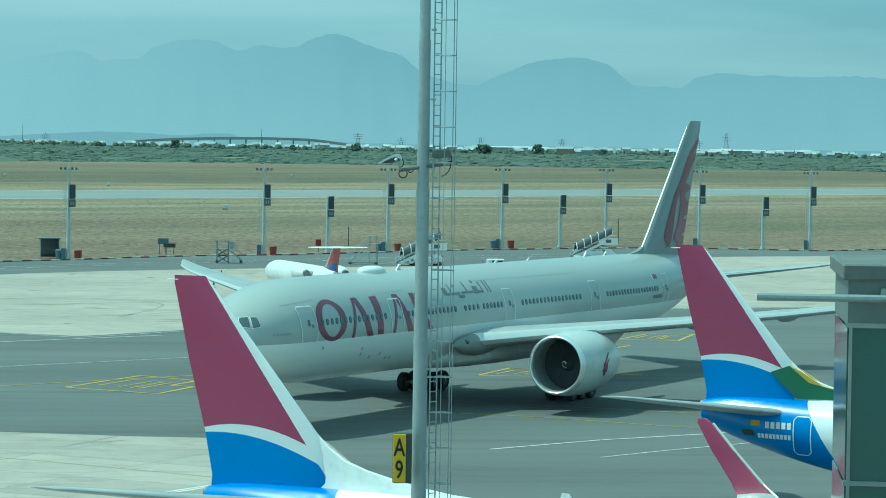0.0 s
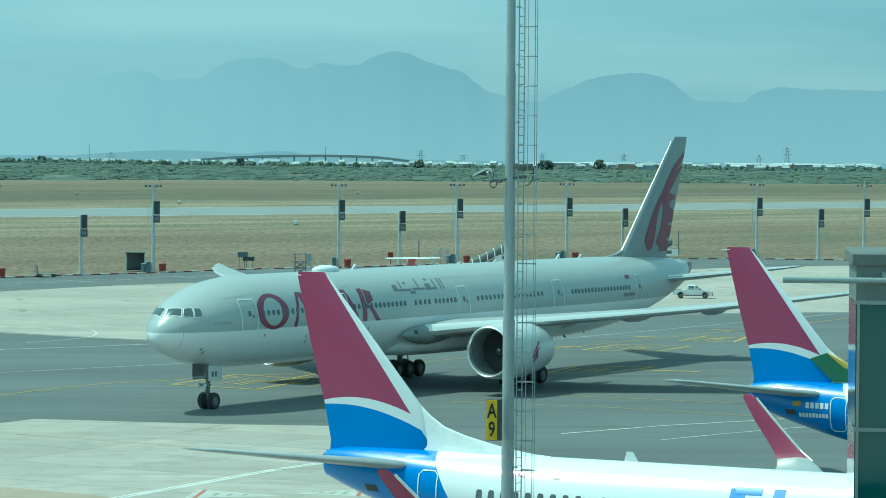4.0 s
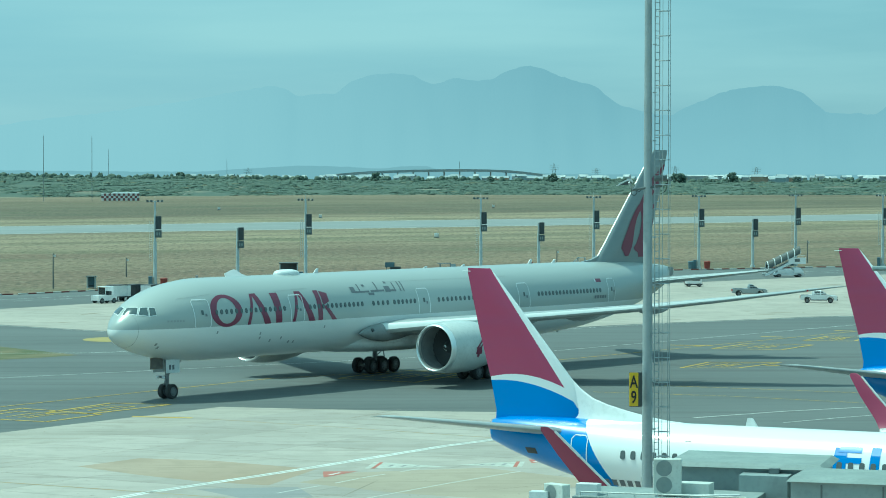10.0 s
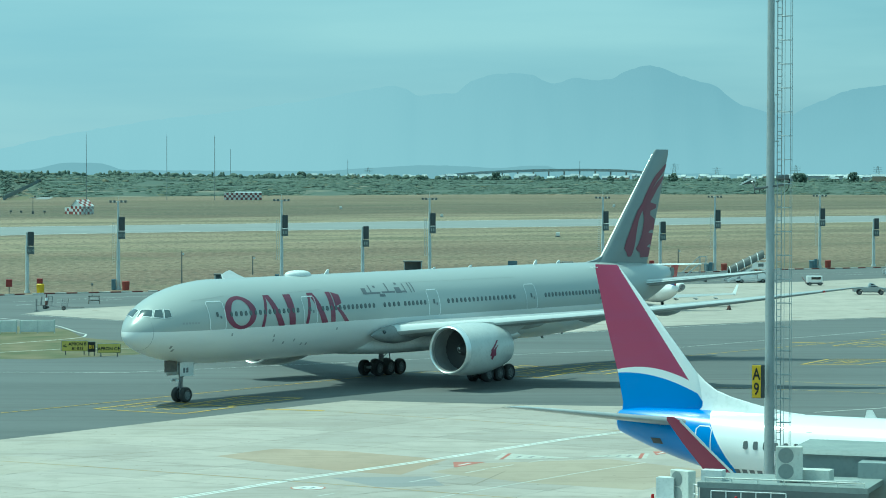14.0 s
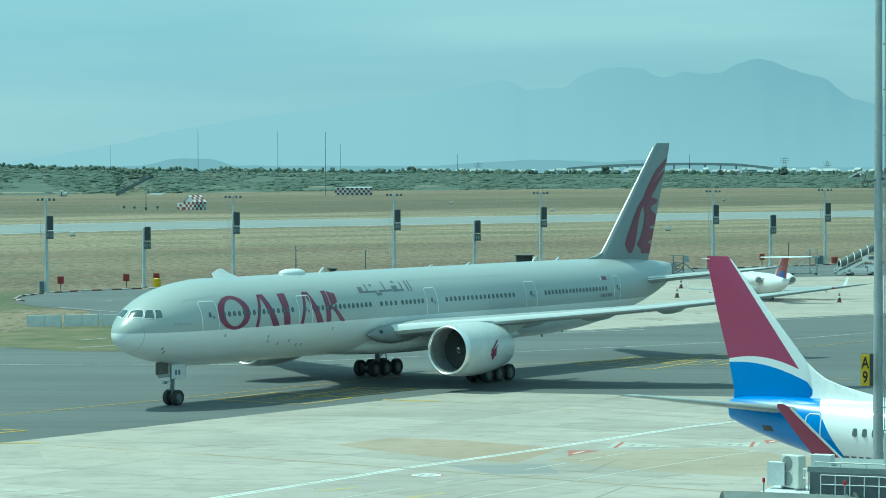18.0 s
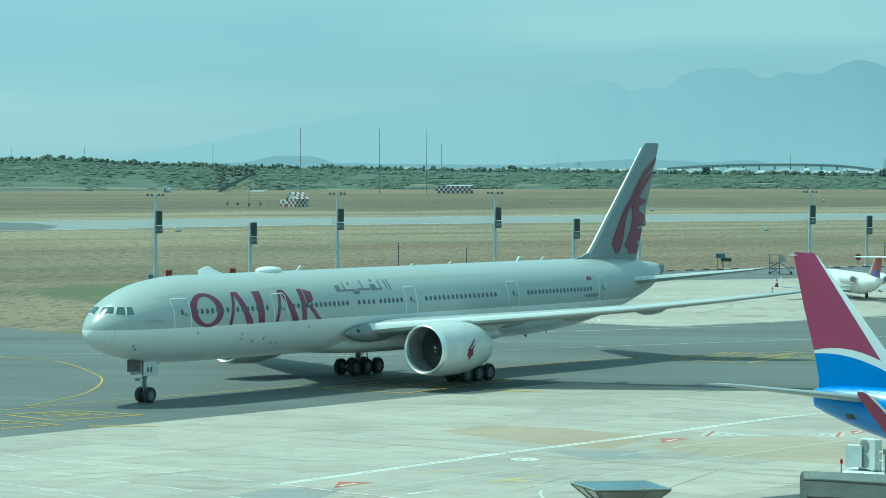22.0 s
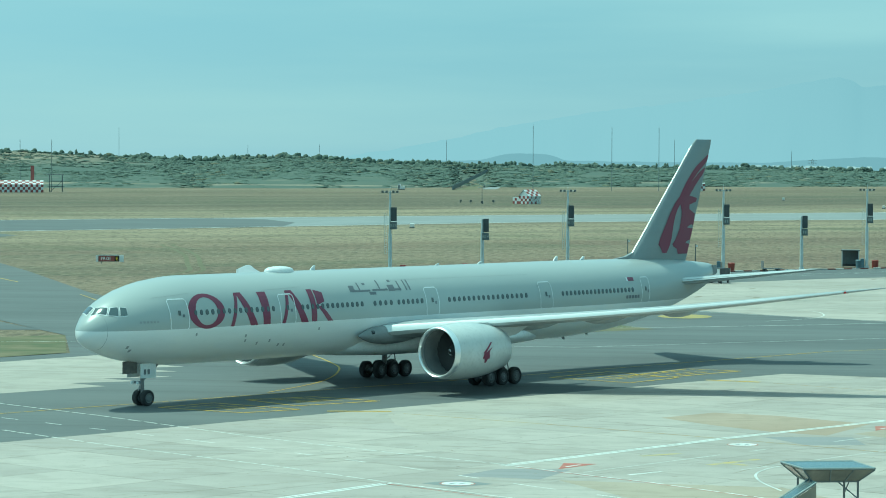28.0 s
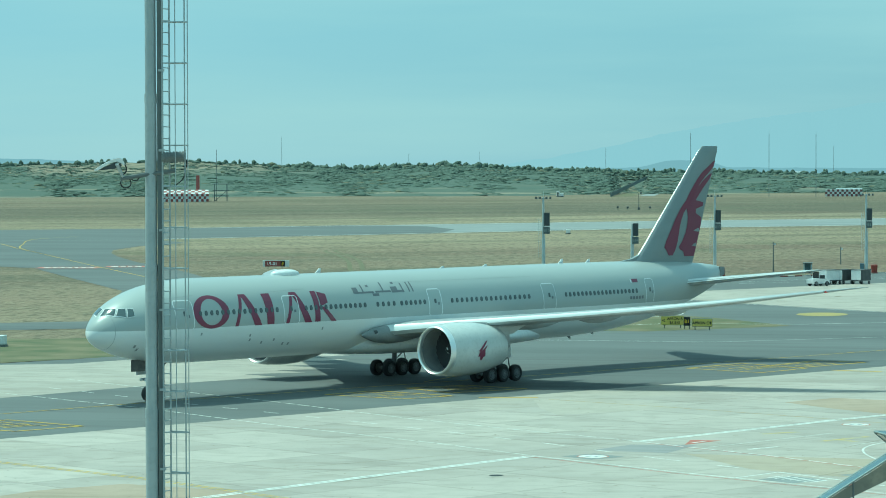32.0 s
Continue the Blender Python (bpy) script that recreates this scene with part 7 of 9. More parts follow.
def stair_truck(x, y, turn, hooded, label, paint):
    """Passenger steps on a truck chassis, foot towards -x, platform at +x."""
    st = thing("passenger_stairs", pose(x, y, 0, 0, 0, turn) @ Matrix.Diagonal((0.92, 0.95, 0.66, 1)), label, "boarding stairs", "passenger stairs on the apron")
    part("chassis", box(BM(), (-1.2, -1.0, 0.45), (4.2, 1.0, 0.9), bevel=0.05), paint, st)
    cab = part("driver_cab", loft(BM(), [[(4.2, -1, 0.6), (4.2, 1, 0.6), (2.5, 1, 0.6), (2.5, -1, 0.6)], [(4.15, -1, 1.3), (4.15, 1, 1.3), (2.5, 1, 1.3), (2.5, -1, 1.3)], [(3.6, -0.9, 2.2), (3.6, 0.9, 2.2), (2.5, 0.9, 2.2), (2.5, -0.9, 2.2)]]), paint, st)
    part("windscreen", box(BM(), (3.7, -0.8, 1.4), (3.95, 0.8, 2.0)), m_glassdark, cab)
    rails = BM()
    for s in (1, -1):
        box(rails, (0, -0.05, -0.35), (6.6, 0.05, 0.15), Matrix.Translation((-2.6, s * 0.8, 0.55)) @ Matrix.Rotation(radians(-33), 4, "Y"))
        a, b = Vector((-2.6, s * 0.8, 1.5)), Vector((2.9, s * 0.8, 5.1))
        tube(rails, a, b, 0.04, 0.04, 5)
        tube(rails, b, b + Vector((1.5, 0, 0)), 0.04, 0.04, 5)
        for k in range(8):
            p = a.lerp(b, k / 7)
            tube(rails, p, p - Vector((0, 0, 1.0)), 0.03, 0.03, 5, False)
    part("handrail", rails, m_whitegloss, st)
    step = part("step", box(BM(), (-0.16, -0.76, -0.03), (0.16, 0.76, 0.03)), m_darkbox2, st, at=pose(-2.5, 0, 0.6))
    for k in range(1, 18):
        again(step, pose(-2.5 + k * 0.31, 0, 0.6 + k * 0.202))
    part("platform", box(BM(), (2.8, -0.85, 4.0), (4.5, 0.85, 4.15)), paint, st)
    part("side_screen", box(BM(), (1.5, -0.92, 3.1), (4.6, -0.86, 4.6), bevel=0.02), paint, st, "white side screen below the platform rail")
    part("screen_panel", box(BM(), (2.6, -0.95, 3.6), (3.5, -0.92, 4.3)), m_darkbox2, st)
    part("body_panel", box(BM(), (-0.4, -1.02, 0.9), (2.4, 1.02, 1.7), bevel=0.05), paint, st)
    part("lift_frame", tube(tube(tube(BM(), (0.2, 0.7, 0.8), (3.4, 0.7, 4.0), 0.07, 0.07, 6), (3.4, -0.7, 0.8), (1.4, -0.7, 3.0), 0.07, 0.07, 6), (3.2, 0.7, 0.8), (3.2, 0.7, 4.0), 0.07, 0.07, 6), m_steel, st)
    if hooded:
        for i in range(5):
            p0, p1 = Vector((-2.0 + i * 1.15, 0, 1.9 + i * 0.75)), Vector((-0.95 + i * 1.15, 0, 2.6 + i * 0.75))
            bm = BM()
            rows = []
            for p in (p0, p1):
                rows.append([(p.x, 0.98 * math.cos(a), p.z + 1.75 * math.sin(a)) for a in (math.pi * k / 10 for k in range(11))])
            loft(bm, rows, False, False)
            part("canopy_panel", bm, m_awning, st)
            rib = BM()
            for a0, a1 in zip(rows[0], rows[0][1:]):
                tube(rib, a0, a1, 0.07, 0.07, 5, False)
            part("canopy_rib", rib, m_whitegloss, st)
        for i in range(6):
            p = Vector((-2.0 + i * 1.13, 0, 1.9 + i * 0.74))
            bm = BM()
            pts = [(p.x, 1.01 * math.cos(a), p.z + 1.26 * math.sin(a)) for a in (math.pi * k / 10 for k in range(11))]
            for a, b in zip(pts, pts[1:]):
                tube(bm, a, b, 0.04, 0.04, 5, False)
            part("canopy_hoop", bm, m_whitegloss, st)
    small_wheels(st, ((3.4, 0.9), (3.4, -0.9), (-0.2, 0.9), (-0.2, -0.9)), 0.4, 0.28)
    return st


stair_truck(67.1, 472.8, 8, True, "white truck-mounted passenger stairs with a dark canopy", m_carwhite)
stair_truck(39.8, 445.8, 12, True, "white passenger stairs with a rounded hood beside the kerb", m_carwhite)


def rolling_steps(x, y, turn):
    st = thing("maintenance_steps", pose(x, y, 0, 0, 0, turn), "pale steel maintenance steps on castors", "steps", "maintenance steps")
    bm = BM()
    for s in (0.5, -0.5):
        tube(bm, (-1.6, s, 0.3), (1.2, s, 2.8), 0.05, 0.05, 5)
        tube(bm, (-1.6, s, 1.3), (1.2, s, 3.8), 0.04, 0.04, 5)
        tube(bm, (1.2, s, 0.2), (1.2, s, 3.8), 0.05, 0.05, 5)
        tube(bm, (2.2, s, 0.2), (2.2, s, 3.8), 0.05, 0.05, 5)
        tube(bm, (-1.6, s, 0.25), (2.2, s, 0.25), 0.05, 0.05, 5)
        tube(bm, (1.2, s, 3.8), (2.2, s, 3.8), 0.04, 0.04, 5)
    part("frame", bm, m_steel, st)
    s0 = part("step", box(BM(), (-0.13, -0.5, -0.02), (0.13, 0.5, 0.02)), m_steel, st, at=pose(-1.5, 0, 0.4))
    for k in range(1, 11):
        again(s0, pose(-1.5 + k * 0.27, 0, 0.4 + k * 0.24))
    part("platform", box(BM(), (1.1, -0.5, 2.75), (2.3, 0.5, 2.82)), m_steel, st)
    small_wheels(st, ((-1.4, 0.5), (-1.4, -0.5), (2.1, 0.5), (2.1, -0.5)), 0.16, 0.1)


rolling_steps(32.7, 448.1, 5)


def docking_stand(x, y, turn):
    """A dark braced work platform with a pale sloping flight."""
    st = thing("work_platform", pose(x, y, 0, 0, 0, turn), "dark braced steel work platform with a pale sloping flight", "work platform")
    for sx in (-1.3, 0.2):
        for sy in (-0.8, 0.8):
            part("leg", tube(BM(), (sx, sy, 0), (sx, sy, 3.0), 0.07, 0.07, 5), m_gear, st)
    for sy in (-0.8, 0.8):
        for z0 in (0.1, 1.0):
            for a, b in ((-1.3, 0.2), (0.2, -1.3)):
                part("brace", tube(BM(), (a, sy, z0), (b, sy, z0 + 0.9), 0.05, 0.05, 5), m_gear, st)
        part("handrail", tube(BM(), (-1.7, sy, 2.95), (0.3, sy, 2.95), 0.05, 0.05, 5), m_gear, st)
        part("stringer", prism(BM(), [(0.2, 1.75), (0.2, 2.0), (2.1, 0.4), (2.1, 0.15)], "y", sy - 0.04, sy + 0.04), m_steel, st)
        part("flight_rail", tube(BM(), (0.2, sy, 2.9), (2.0, sy, 1.2), 0.04, 0.04, 5), m_steel, st)
    part("deck", box(BM(), (-1.8, -0.85, 1.85), (0.3, 0.85, 1.95)), m_gear, st)
    part("side_panel", box(BM(), (0.3, -0.84, 1.95), (0.95, -0.80, 2.9)), m_steel, st)
    s0 = part("step", box(BM(), (-0.14, -0.78, -0.02), (0.14, 0.78, 0.02)), m_steel, st, at=pose(0.35, 0, 1.75))
    for k in range(1, 7):
        again(s0, pose(0.35 + k * 0.27, 0, 1.75 - k * 0.23))
    small_wheels(st, ((-1.3, 0.8), (-1.3, -0.8), (1.9, 0.8), (1.9, -0.8)), 0.18, 0.12)


docking_stand(14.8, 447.9, 0)


def ground_power(x, y, turn):
    v = thing("ground_power_unit", pose(x, y, 0, 0, 0, turn) @ Matrix.Diagonal((0.8, 0.8, 0.7, 1)), "boxy white ground power truck on the apron", "service truck")
    part("housing", box(BM(), (-1.5, -0.9, 0.55), (1.3, 0.9, 2.0), bevel=0.12), m_carwhite, v)
    part("window_band", box(BM(), (-0.7, -0.93, 1.25), (1.0, -0.90, 1.75)), m_glassdark, v)
    part("chassis", box(BM(), (-1.6, -0.85, 0.35), (1.45, 0.85, 0.6)), m_darkbox, v)
    part("tow_bar", tube(BM(), (-1.5, 0, 0.45), (-2.3, 0, 1.7), 0.04, 0.04, 5), m_orange, v)
    small_wheels(v, ((-1.0, 0.8), (-1.0, -0.8), (0.9, 0.8), (0.9, -0.8)), 0.34, 0.22)


ground_power(49.6, 436.1, 0)


def tractor(x, y, turn):
    v = thing("baggage_tractor", pose(x, y, 0, 0, 0, turn), "white baggage tractor on the service road", "tractor")
    part("body", prism(BM(), [(1.5, 0.35), (1.55, 0.95), (0.5, 1.05), (-1.4, 1.0), (-1.45, 0.35)], "y", -0.75, 0.75), m_carwhite, v)
    for px, py in ((0.45, 0.68), (0.45, -0.68), (-0.9, 0.68), (-0.9, -0.68)):
        part("cab_post", tube(BM(), (px, py, 1.0), (px - 0.08, py, 2.05), 0.05, 0.05, 6), m_carwhite, v)
    part("roof", box(BM(), (-1.1, -0.78, 2.03), (0.5, 0.78, 2.12), bevel=0.03), m_carwhite, v)
    part("windscreen", box(BM(), (0.44, -0.62, 1.08), (0.47, 0.62, 1.98)), m_glassdark, v)
    part("seat", box(BM(), (-0.8, -0.5, 1.0), (-0.3, 0.5, 1.5), bevel=0.05), m_darkbox, v)
    small_wheels(v, ((1.0, 0.68), (1.0, -0.68), (-0.95, 0.68), (-0.95, -0.68)), 0.34, 0.22)


def cart(x, y, turn, open_side):
    v = thing("baggage_cart", pose(x, y, 0, 0, 0, turn), "white panelled baggage cart with dark curtains", "baggage cart", "baggage carts in a train")
    part("deck", box(BM(), (-1.5, -0.75, 0.5), (1.5, 0.75, 0.62)), m_darkbox, v)
    part("end_panel", box(BM(), (1.42, -0.75, 0.62), (1.5, 0.75, 2.0)), m_carwhite, v)
    part("end_panel", box(BM(), (-1.5, -0.75, 0.62), (-1.42, 0.75, 2.0)), m_carwhite, v)
    part("roof", box(BM(), (-1.55, -0.8, 2.0), (1.55, 0.8, 2.08), bevel=0.02), m_cage, v)
    for s in (1, -1):
        part("curtain", box(BM(), (-1.42, s * 0.72 - 0.02, 0.62), (1.42, s * 0.72 + 0.02, 2.0)), m_cage if open_side else m_white, v)
    part("tow_bar", tube(BM(), (1.5, 0, 0.45), (2.3, 0, 0.4), 0.04, 0.04, 5), m_darkbox, v)
    small_wheels(v, ((1.0, 0.7), (1.0, -0.7), (-1.0, 0.7), (-1.0, -0.7)), 0.24, 0.16)


ua = math.degrees(math.atan2(-5.5, -3.4))
tractor(-30.6, 386.2, 225)
cart(-29.3, 392.3, 228, False)
cart(-27.7, 393.8, 240, True)
cart(-25.2, 393.7, 244, True)


def regional_jet(m):
    j = thing("regional_jet", m, "white regional jet with red and blue fin on the apron", "airplane")
    hull = Hull([0, 0.5, 1.5, 3, 5, 17, 21, 24, 26], [1.9, 2.4, 2.9, 3.25, 3.35, 3.35, 3.3, 3.1, 2.9], [1.7, 1.3, 1.0, 0.75, 0.65, 0.65, 1.0, 1.7, 2.4], [0.1, 0.6, 0.95, 1.25, 1.35, 1.35, 1.2, 0.75, 0.2])
    part("fuselage", hull.skin(28, 1.0), m_whitegloss, j, smooth=True)
    f = part("fin", wing_skin([(2.8, 21.3, 4.2, 0, 0.4), (4.2, 22.7, 3.2, 0, 0.32), (5.5, 24.1, 2.4, 0, 0.25)], True), m_crjred, j, "red fin with a blue root", smooth=True)
    part("fin_root", wing_skin([(2.75, 21.2, 4.3, 0, 0.46), (3.9, 23.6, 2.0, 0, 0.40)], True), m_crjblue, f)
    part("fin_leading_edge", wing_skin([(2.8, 21.1, 0.4, 0, 0.5), (5.5, 24.0, 0.3, 0, 0.3)], True), m_whitegloss, f)
    for s in (1, -1):
        t = wing_skin([(0, 23.9, 2.2, 5.5, 0.22), (3.1, 25.0, 1.2, 5.55, 0.12)])
        w = wing_skin([(0, 11.5, 4.8, 1.0, 0.6), (1.3, 12.3, 4.0, 1.05, 0.5), (10.0, 16.9, 1.4, 1.55, 0.18)])
        wl = wing_skin([(10.0, 16.9, 1.4, 1.5, 0.16), (10.35, 17.8, 0.6, 2.75, 0.08)])
        if s < 0:
            for b in (t, w, wl):
                bmesh.ops.scale(b, vec=(1, -1, 1), verts=b.verts[:])
                bmesh.ops.reverse_faces(b, faces=b.faces[:])
        part("tailplane", t, m_whitegloss, j)
        ww = part("wing", w, m_jetwing, j)
        part("winglet", wl, m_whitegloss, ww)
        part("engine_nacelle", revolve([(17.6, 0.45), (17.5, 0.55), (18.0, 0.74), (19.5, 0.74), (20.8, 0.56), (21.3, 0.42), (21.3, 0.34)], 20, (0, s * 2.15, 2.65), True), m_whitegloss, j, smooth=True)
        part("engine_exhaust", revolve([(20.6, 0.42), (21.6, 0.32), (21.6, 0.25)], 16, (0, s * 2.15, 2.65), True), m_gear, j)
        part("engine_pylon", box(BM(), (-20.2, min(s * 1.0, s * 1.6), 2.6), (-18.2, max(s * 1.0, s * 1.6), 2.85)), m_whitegloss, j)
        for k in range(3):
            part("flap_fairing", revolve([(15.6 + k, 0.05), (16.4 + k * 1.0, 0.16), (17.4 + k, 0.03)], 10, (0, s * (3 + 2.2 * k), 0.95 + 0.1 * k), True), m_jetwing, ww)
    made = {}
    for x, y, r in ((-3, 0.15, 0.25), (-3, -0.15, 0.25), (-15.2, 1.6, 0.4), (-15.2, -1.6, 0.4)):
        add_wheel(j, r, 0.2, x, y, r, made)
    for x, y in ((-3, 0), (-15.2, 1.6), (-15.2, -1.6)):
        part("strut", tube(BM(), (x, y, 0.3), (x, y * 0.8, 1.2), 0.08, 0.08, 6), m_gear, j)


regional_jet(pose(18.1, 385.5, 0, 0, 0, 104))


m_cone = worn("faded_cone_plastic", (0.13, 0.06, 0.05), (0.10, 0.055, 0.05), 1.5, 0.7)


def cone(x, y, tall=0.75):
    c = thing("traffic_cone", pose(x, y, 0), "orange traffic cone on the apron", "traffic cone", "traffic cones")
    part("body", tube(BM(), (0, 0, 0.04), (0, 0, tall * 1.5), 0.26, 0.05, 10), m_cone, c)
    part("base", box(BM(), (-0.35, -0.35, 0), (0.35, 0.35, 0.05)), m_black, c)
    part("collar", tube(BM(), (0, 0, tall * 0.75), (0, 0, tall * 1.05), 0.165, 0.115, 10), m_whiteline, c)


for q in ((30.8, 363.0), (11.7, 375.7), (13.1, 402.1), (-51.4, 365, 1.2)):
    cone(*q)


def fire_point(x, y, paint, label):
    b = thing("fire_point", pose(x, y, 0), label, "fire point", "fire points along the kerb")
    part("cabinet", box(BM(), (-0.4, -0.3, 0.9), (0.4, 0.3, 1.9), bevel=0.05), paint, b)
    part("post", tube(BM(), (0, 0, 0), (0, 0, 0.9), 0.07, 0.07, 6), m_darkbox2, b)


def drum(x, y, paint, label):
    b = thing("bin", pose(x, y, 0), label, "bin", "bins by the masts")
    part("drum", tube(BM(), (0, 0, 0), (0, 0, 1.15), 0.48, 0.55, 12), paint, b)
    part("lid", tube(BM(), (0, 0, 1.15), (0, 0, 1.28), 0.58, 0.45, 12), paint, b)


fire_point(-69.9, 397.5, m_rust, "red fire extinguisher cabinet on a post in the grass")
fire_point(-62.3, 405.5, m_rust, "red fire extinguisher cabinet on a post in the grass")
fire_point(29.2, 488, m_rust, "red fire extinguisher cabinet on a post in the grass")
fire_point(-58.6, 408.5, m_rust, "red fire extinguisher cabinet on a post in the grass")
drum(-58.2, 406.2, m_yellow, "yellow drum bin beside a mast")
for x, y in ((-47.9, 416.8), (-5.1, 455.6), (41.4, 493.2), (60.6, 511.2), (-26.4, 437.2), (22.1, 476.6)):
    drum(x, y, m_orange, "orange bin beside a mast")
for x, y in ((-7.6, 455.4), (38.6, 492.6), (57.8, 510.3)):
    drum(x, y, m_bluebin, "blue-grey bin beside a mast")


def shelter(x, y, turn, w, d, h, label, mesh):
    b = thing("shelter", pose(x, y, 0, 0, 0, turn), label, "shelter", "small shelters by the kerb")
    part("roof", box(BM(), (-w / 2 - 0.2, -d / 2 - 0.2, h), (w / 2 + 0.2, d / 2 + 0.2, h + 0.15), bevel=0.04), m_darkbox2, b)
    for sx in (1, -1):
        for sy in (1, -1):
            part("post", box(BM(), (sx * w / 2 - 0.06, sy * d / 2 - 0.06, 0), (sx * w / 2 + 0.06, sy * d / 2 + 0.06, h)), m_palepole, b)
    part("back_panel", box(BM(), (-w / 2, d / 2 - 0.05, 0.1), (w / 2, d / 2, h)), mesh, b)
    part("side_panel", box(BM(), (w / 2 - 0.05, -d / 2, 0.1), (w / 2, d / 2, h)), mesh, b)
    part("bench", box(BM(), (-w / 2 + 0.1, 0, 0.4), (w / 2 - 0.1, d / 2 - 0.1, 0.5)), m_darkbox, b)


shelter(-9.0, 458.5, 0, 2.6, 1.8, 2.6, "dark mesh shelter on the kerb beside a mast", m_darkbox2)
shelter(-36.2, 431.0, 0, 1.1, 1.1, 1.6, "small pale guard hut on the kerb", m_bluebin)


def barrier(x, y, turn):
    b = thing("blast_barrier", pose(x, y, 0, 0, 0, turn), "white plastic panel barrier on the grass verge", "barrier", "white barriers on the verge")
    part("panel", box(BM(), (0, -0.05, 0.15), (3.6, 0.05, 1.35), bevel=0.02), m_white, b)
    for px in (0.0, 1.8, 3.5):
        part("upright", box(BM(), (px, -0.08, 0), (px + 0.08, 0.08, 1.4)), m_palepole, b)


for k in range(4):
    barrier(-57.6 + k * 3.75, 308.4 + k * 0.9, 14)


def dolly(x, y, turn):
    d = thing("cargo_dolly", pose(x, y, 0, 0, 0, turn), "low steel cargo dolly standing on the apron", "dolly", "cargo dollies")
    part("frame", box(BM(), (-1.4, -0.7, 0.4), (1.4, 0.7, 0.5)), m_gear, d)
    part("tow_bar", tube(BM(), (1.4, 0, 0.45), (2.6, 0, 0.3), 0.04, 0.04, 5), m_gear, d)
    part("headboard", box(BM(), (-1.4, -0.7, 0.5), (-1.3, 0.7, 1.6)), m_gear, d)
    small_wheels(d, ((1.0, 0.6), (1.0, -0.6), (-1.0, 0.6), (-1.0, -0.6)), 0.22, 0.14)


def tow_frame(x, y, turn, posts):
    """A towbar on small wheels with upright carrying frames."""
    d = thing("towbar_trolley", pose(x, y, 0, 0, 0, turn), "rusty aircraft towbar trolley with upright frames", "trolley", "towbar trolleys")
    part("bar", tube(BM(), (-1.3, 0, 0.42), (2.5, 0, 0.3), 0.06, 0.05, 6), m_gear, d)
    part("cross_bar", tube(BM(), (0, -0.5, 0.4), (0, 0.5, 0.4), 0.05, 0.05, 6), m_gear, d)
    for px, h, w in posts:
        bm = BM()
        for dx in (-w / 2, w / 2):
            tube(bm, (px + dx, 0, 0.38), (px + dx + 0.12, 0, 0.38 + h), 0.04, 0.04, 5)
        for k in range(4):
            tube(bm, (px - w / 2 + 0.1, 0, 0.6 + k * (h - 0.3) / 3), (px + w / 2 + 0.1, 0, 0.6 + k * (h - 0.3) / 3), 0.03, 0.03, 4)
        part("upright_frame", bm, m_gear, d)
    small_wheels(d, ((0.0, 0.45), (0.0, -0.45)), 0.24, 0.14)


tow_frame(-51.2, 363.0, -8, ((-0.6, 1.1, 0.12), (0.5, 1.2, 0.5)))
tow_frame(-48.6, 359.8, 6, ((0.1, 1.0, 0.7),))
post = thing("marker_bollard", pose(-51.4, 356.8, 0), "short dark post on a heavy foot on the apron", "bollard")
part("shaft", tube(BM(), (0, 0, 0.1), (0, 0, 1.45), 0.11, 0.10, 8), m_gear, post)
part("foot", tube(BM(), (0, 0, 0), (0, 0, 0.12), 0.3, 0.26, 10), m_darkbox2, post)
trestle = thing("trestle", pose(-47.0, 375.6, 0, 0, 0, 8), "brown wooden trestle with a thin mast on the apron", "trestle")
for sx in (-0.6, 0.6):
    for sy in (-0.35, 0.35):
        part("leg", tube(BM(), (sx * 1.15, sy, 0), (sx, sy * 0.4, 0.95), 0.06, 0.05, 5), m_brown, trestle)
part("top", box(BM(), (-0.75, -0.2, 0.93), (0.75, 0.2, 1.03)), m_brown, trestle)
part("brace", box(BM(), (-0.65, -0.03, 0.4), (0.65, 0.03, 0.5)), m_brown, trestle)
part("mast", tube(BM(), (-0.25, 0, 1.0), (-0.25, 0, 2.4), 0.03, 0.03, 5), m_darkbox2, trestle)
part("head", box(BM(), (-0.37, -0.1, 2.3), (-0.13, 0.1, 2.6), bevel=0.03), m_darkbox2, trestle)
dolly(-20.4, 437.5, 15)


m_yellowpale = worn("faded_yellow_face", (0.66, 0.54, 0.12), (0.58, 0.48, 0.12), 1.0, 0.5)


def sign_board(x, y, turn, w, h, face, texts, label, post=0.5, group=""):
    """A lit guidance board; texts are (words, x, z, size, material)."""
    b = thing("guidance_sign", pose(x, y, 0, 0, 0, turn), label, "sign", group)
    part("board", box(BM(), (-w / 2, -0.12, post), (w / 2, 0.12, post + h), bevel=0.02), m_darkbox2, b)
    part("face", box(BM(), (-w / 2 + 0.04, -0.145, post + 0.04), (w / 2 - 0.04, -0.125, post + h - 0.04)), face, b)
    for px in (-w * 0.35, w * 0.35):
        part("leg", tube(BM(), (px, 0, 0), (px, 0, post), 0.05, 0.05, 6), m_darkbox2, b)
    for words, tx, tz, size, mat in texts:
        lettering(words, size, b, pose(tx, -0.155, post + tz, 90, 0, 0), mat)
    return b


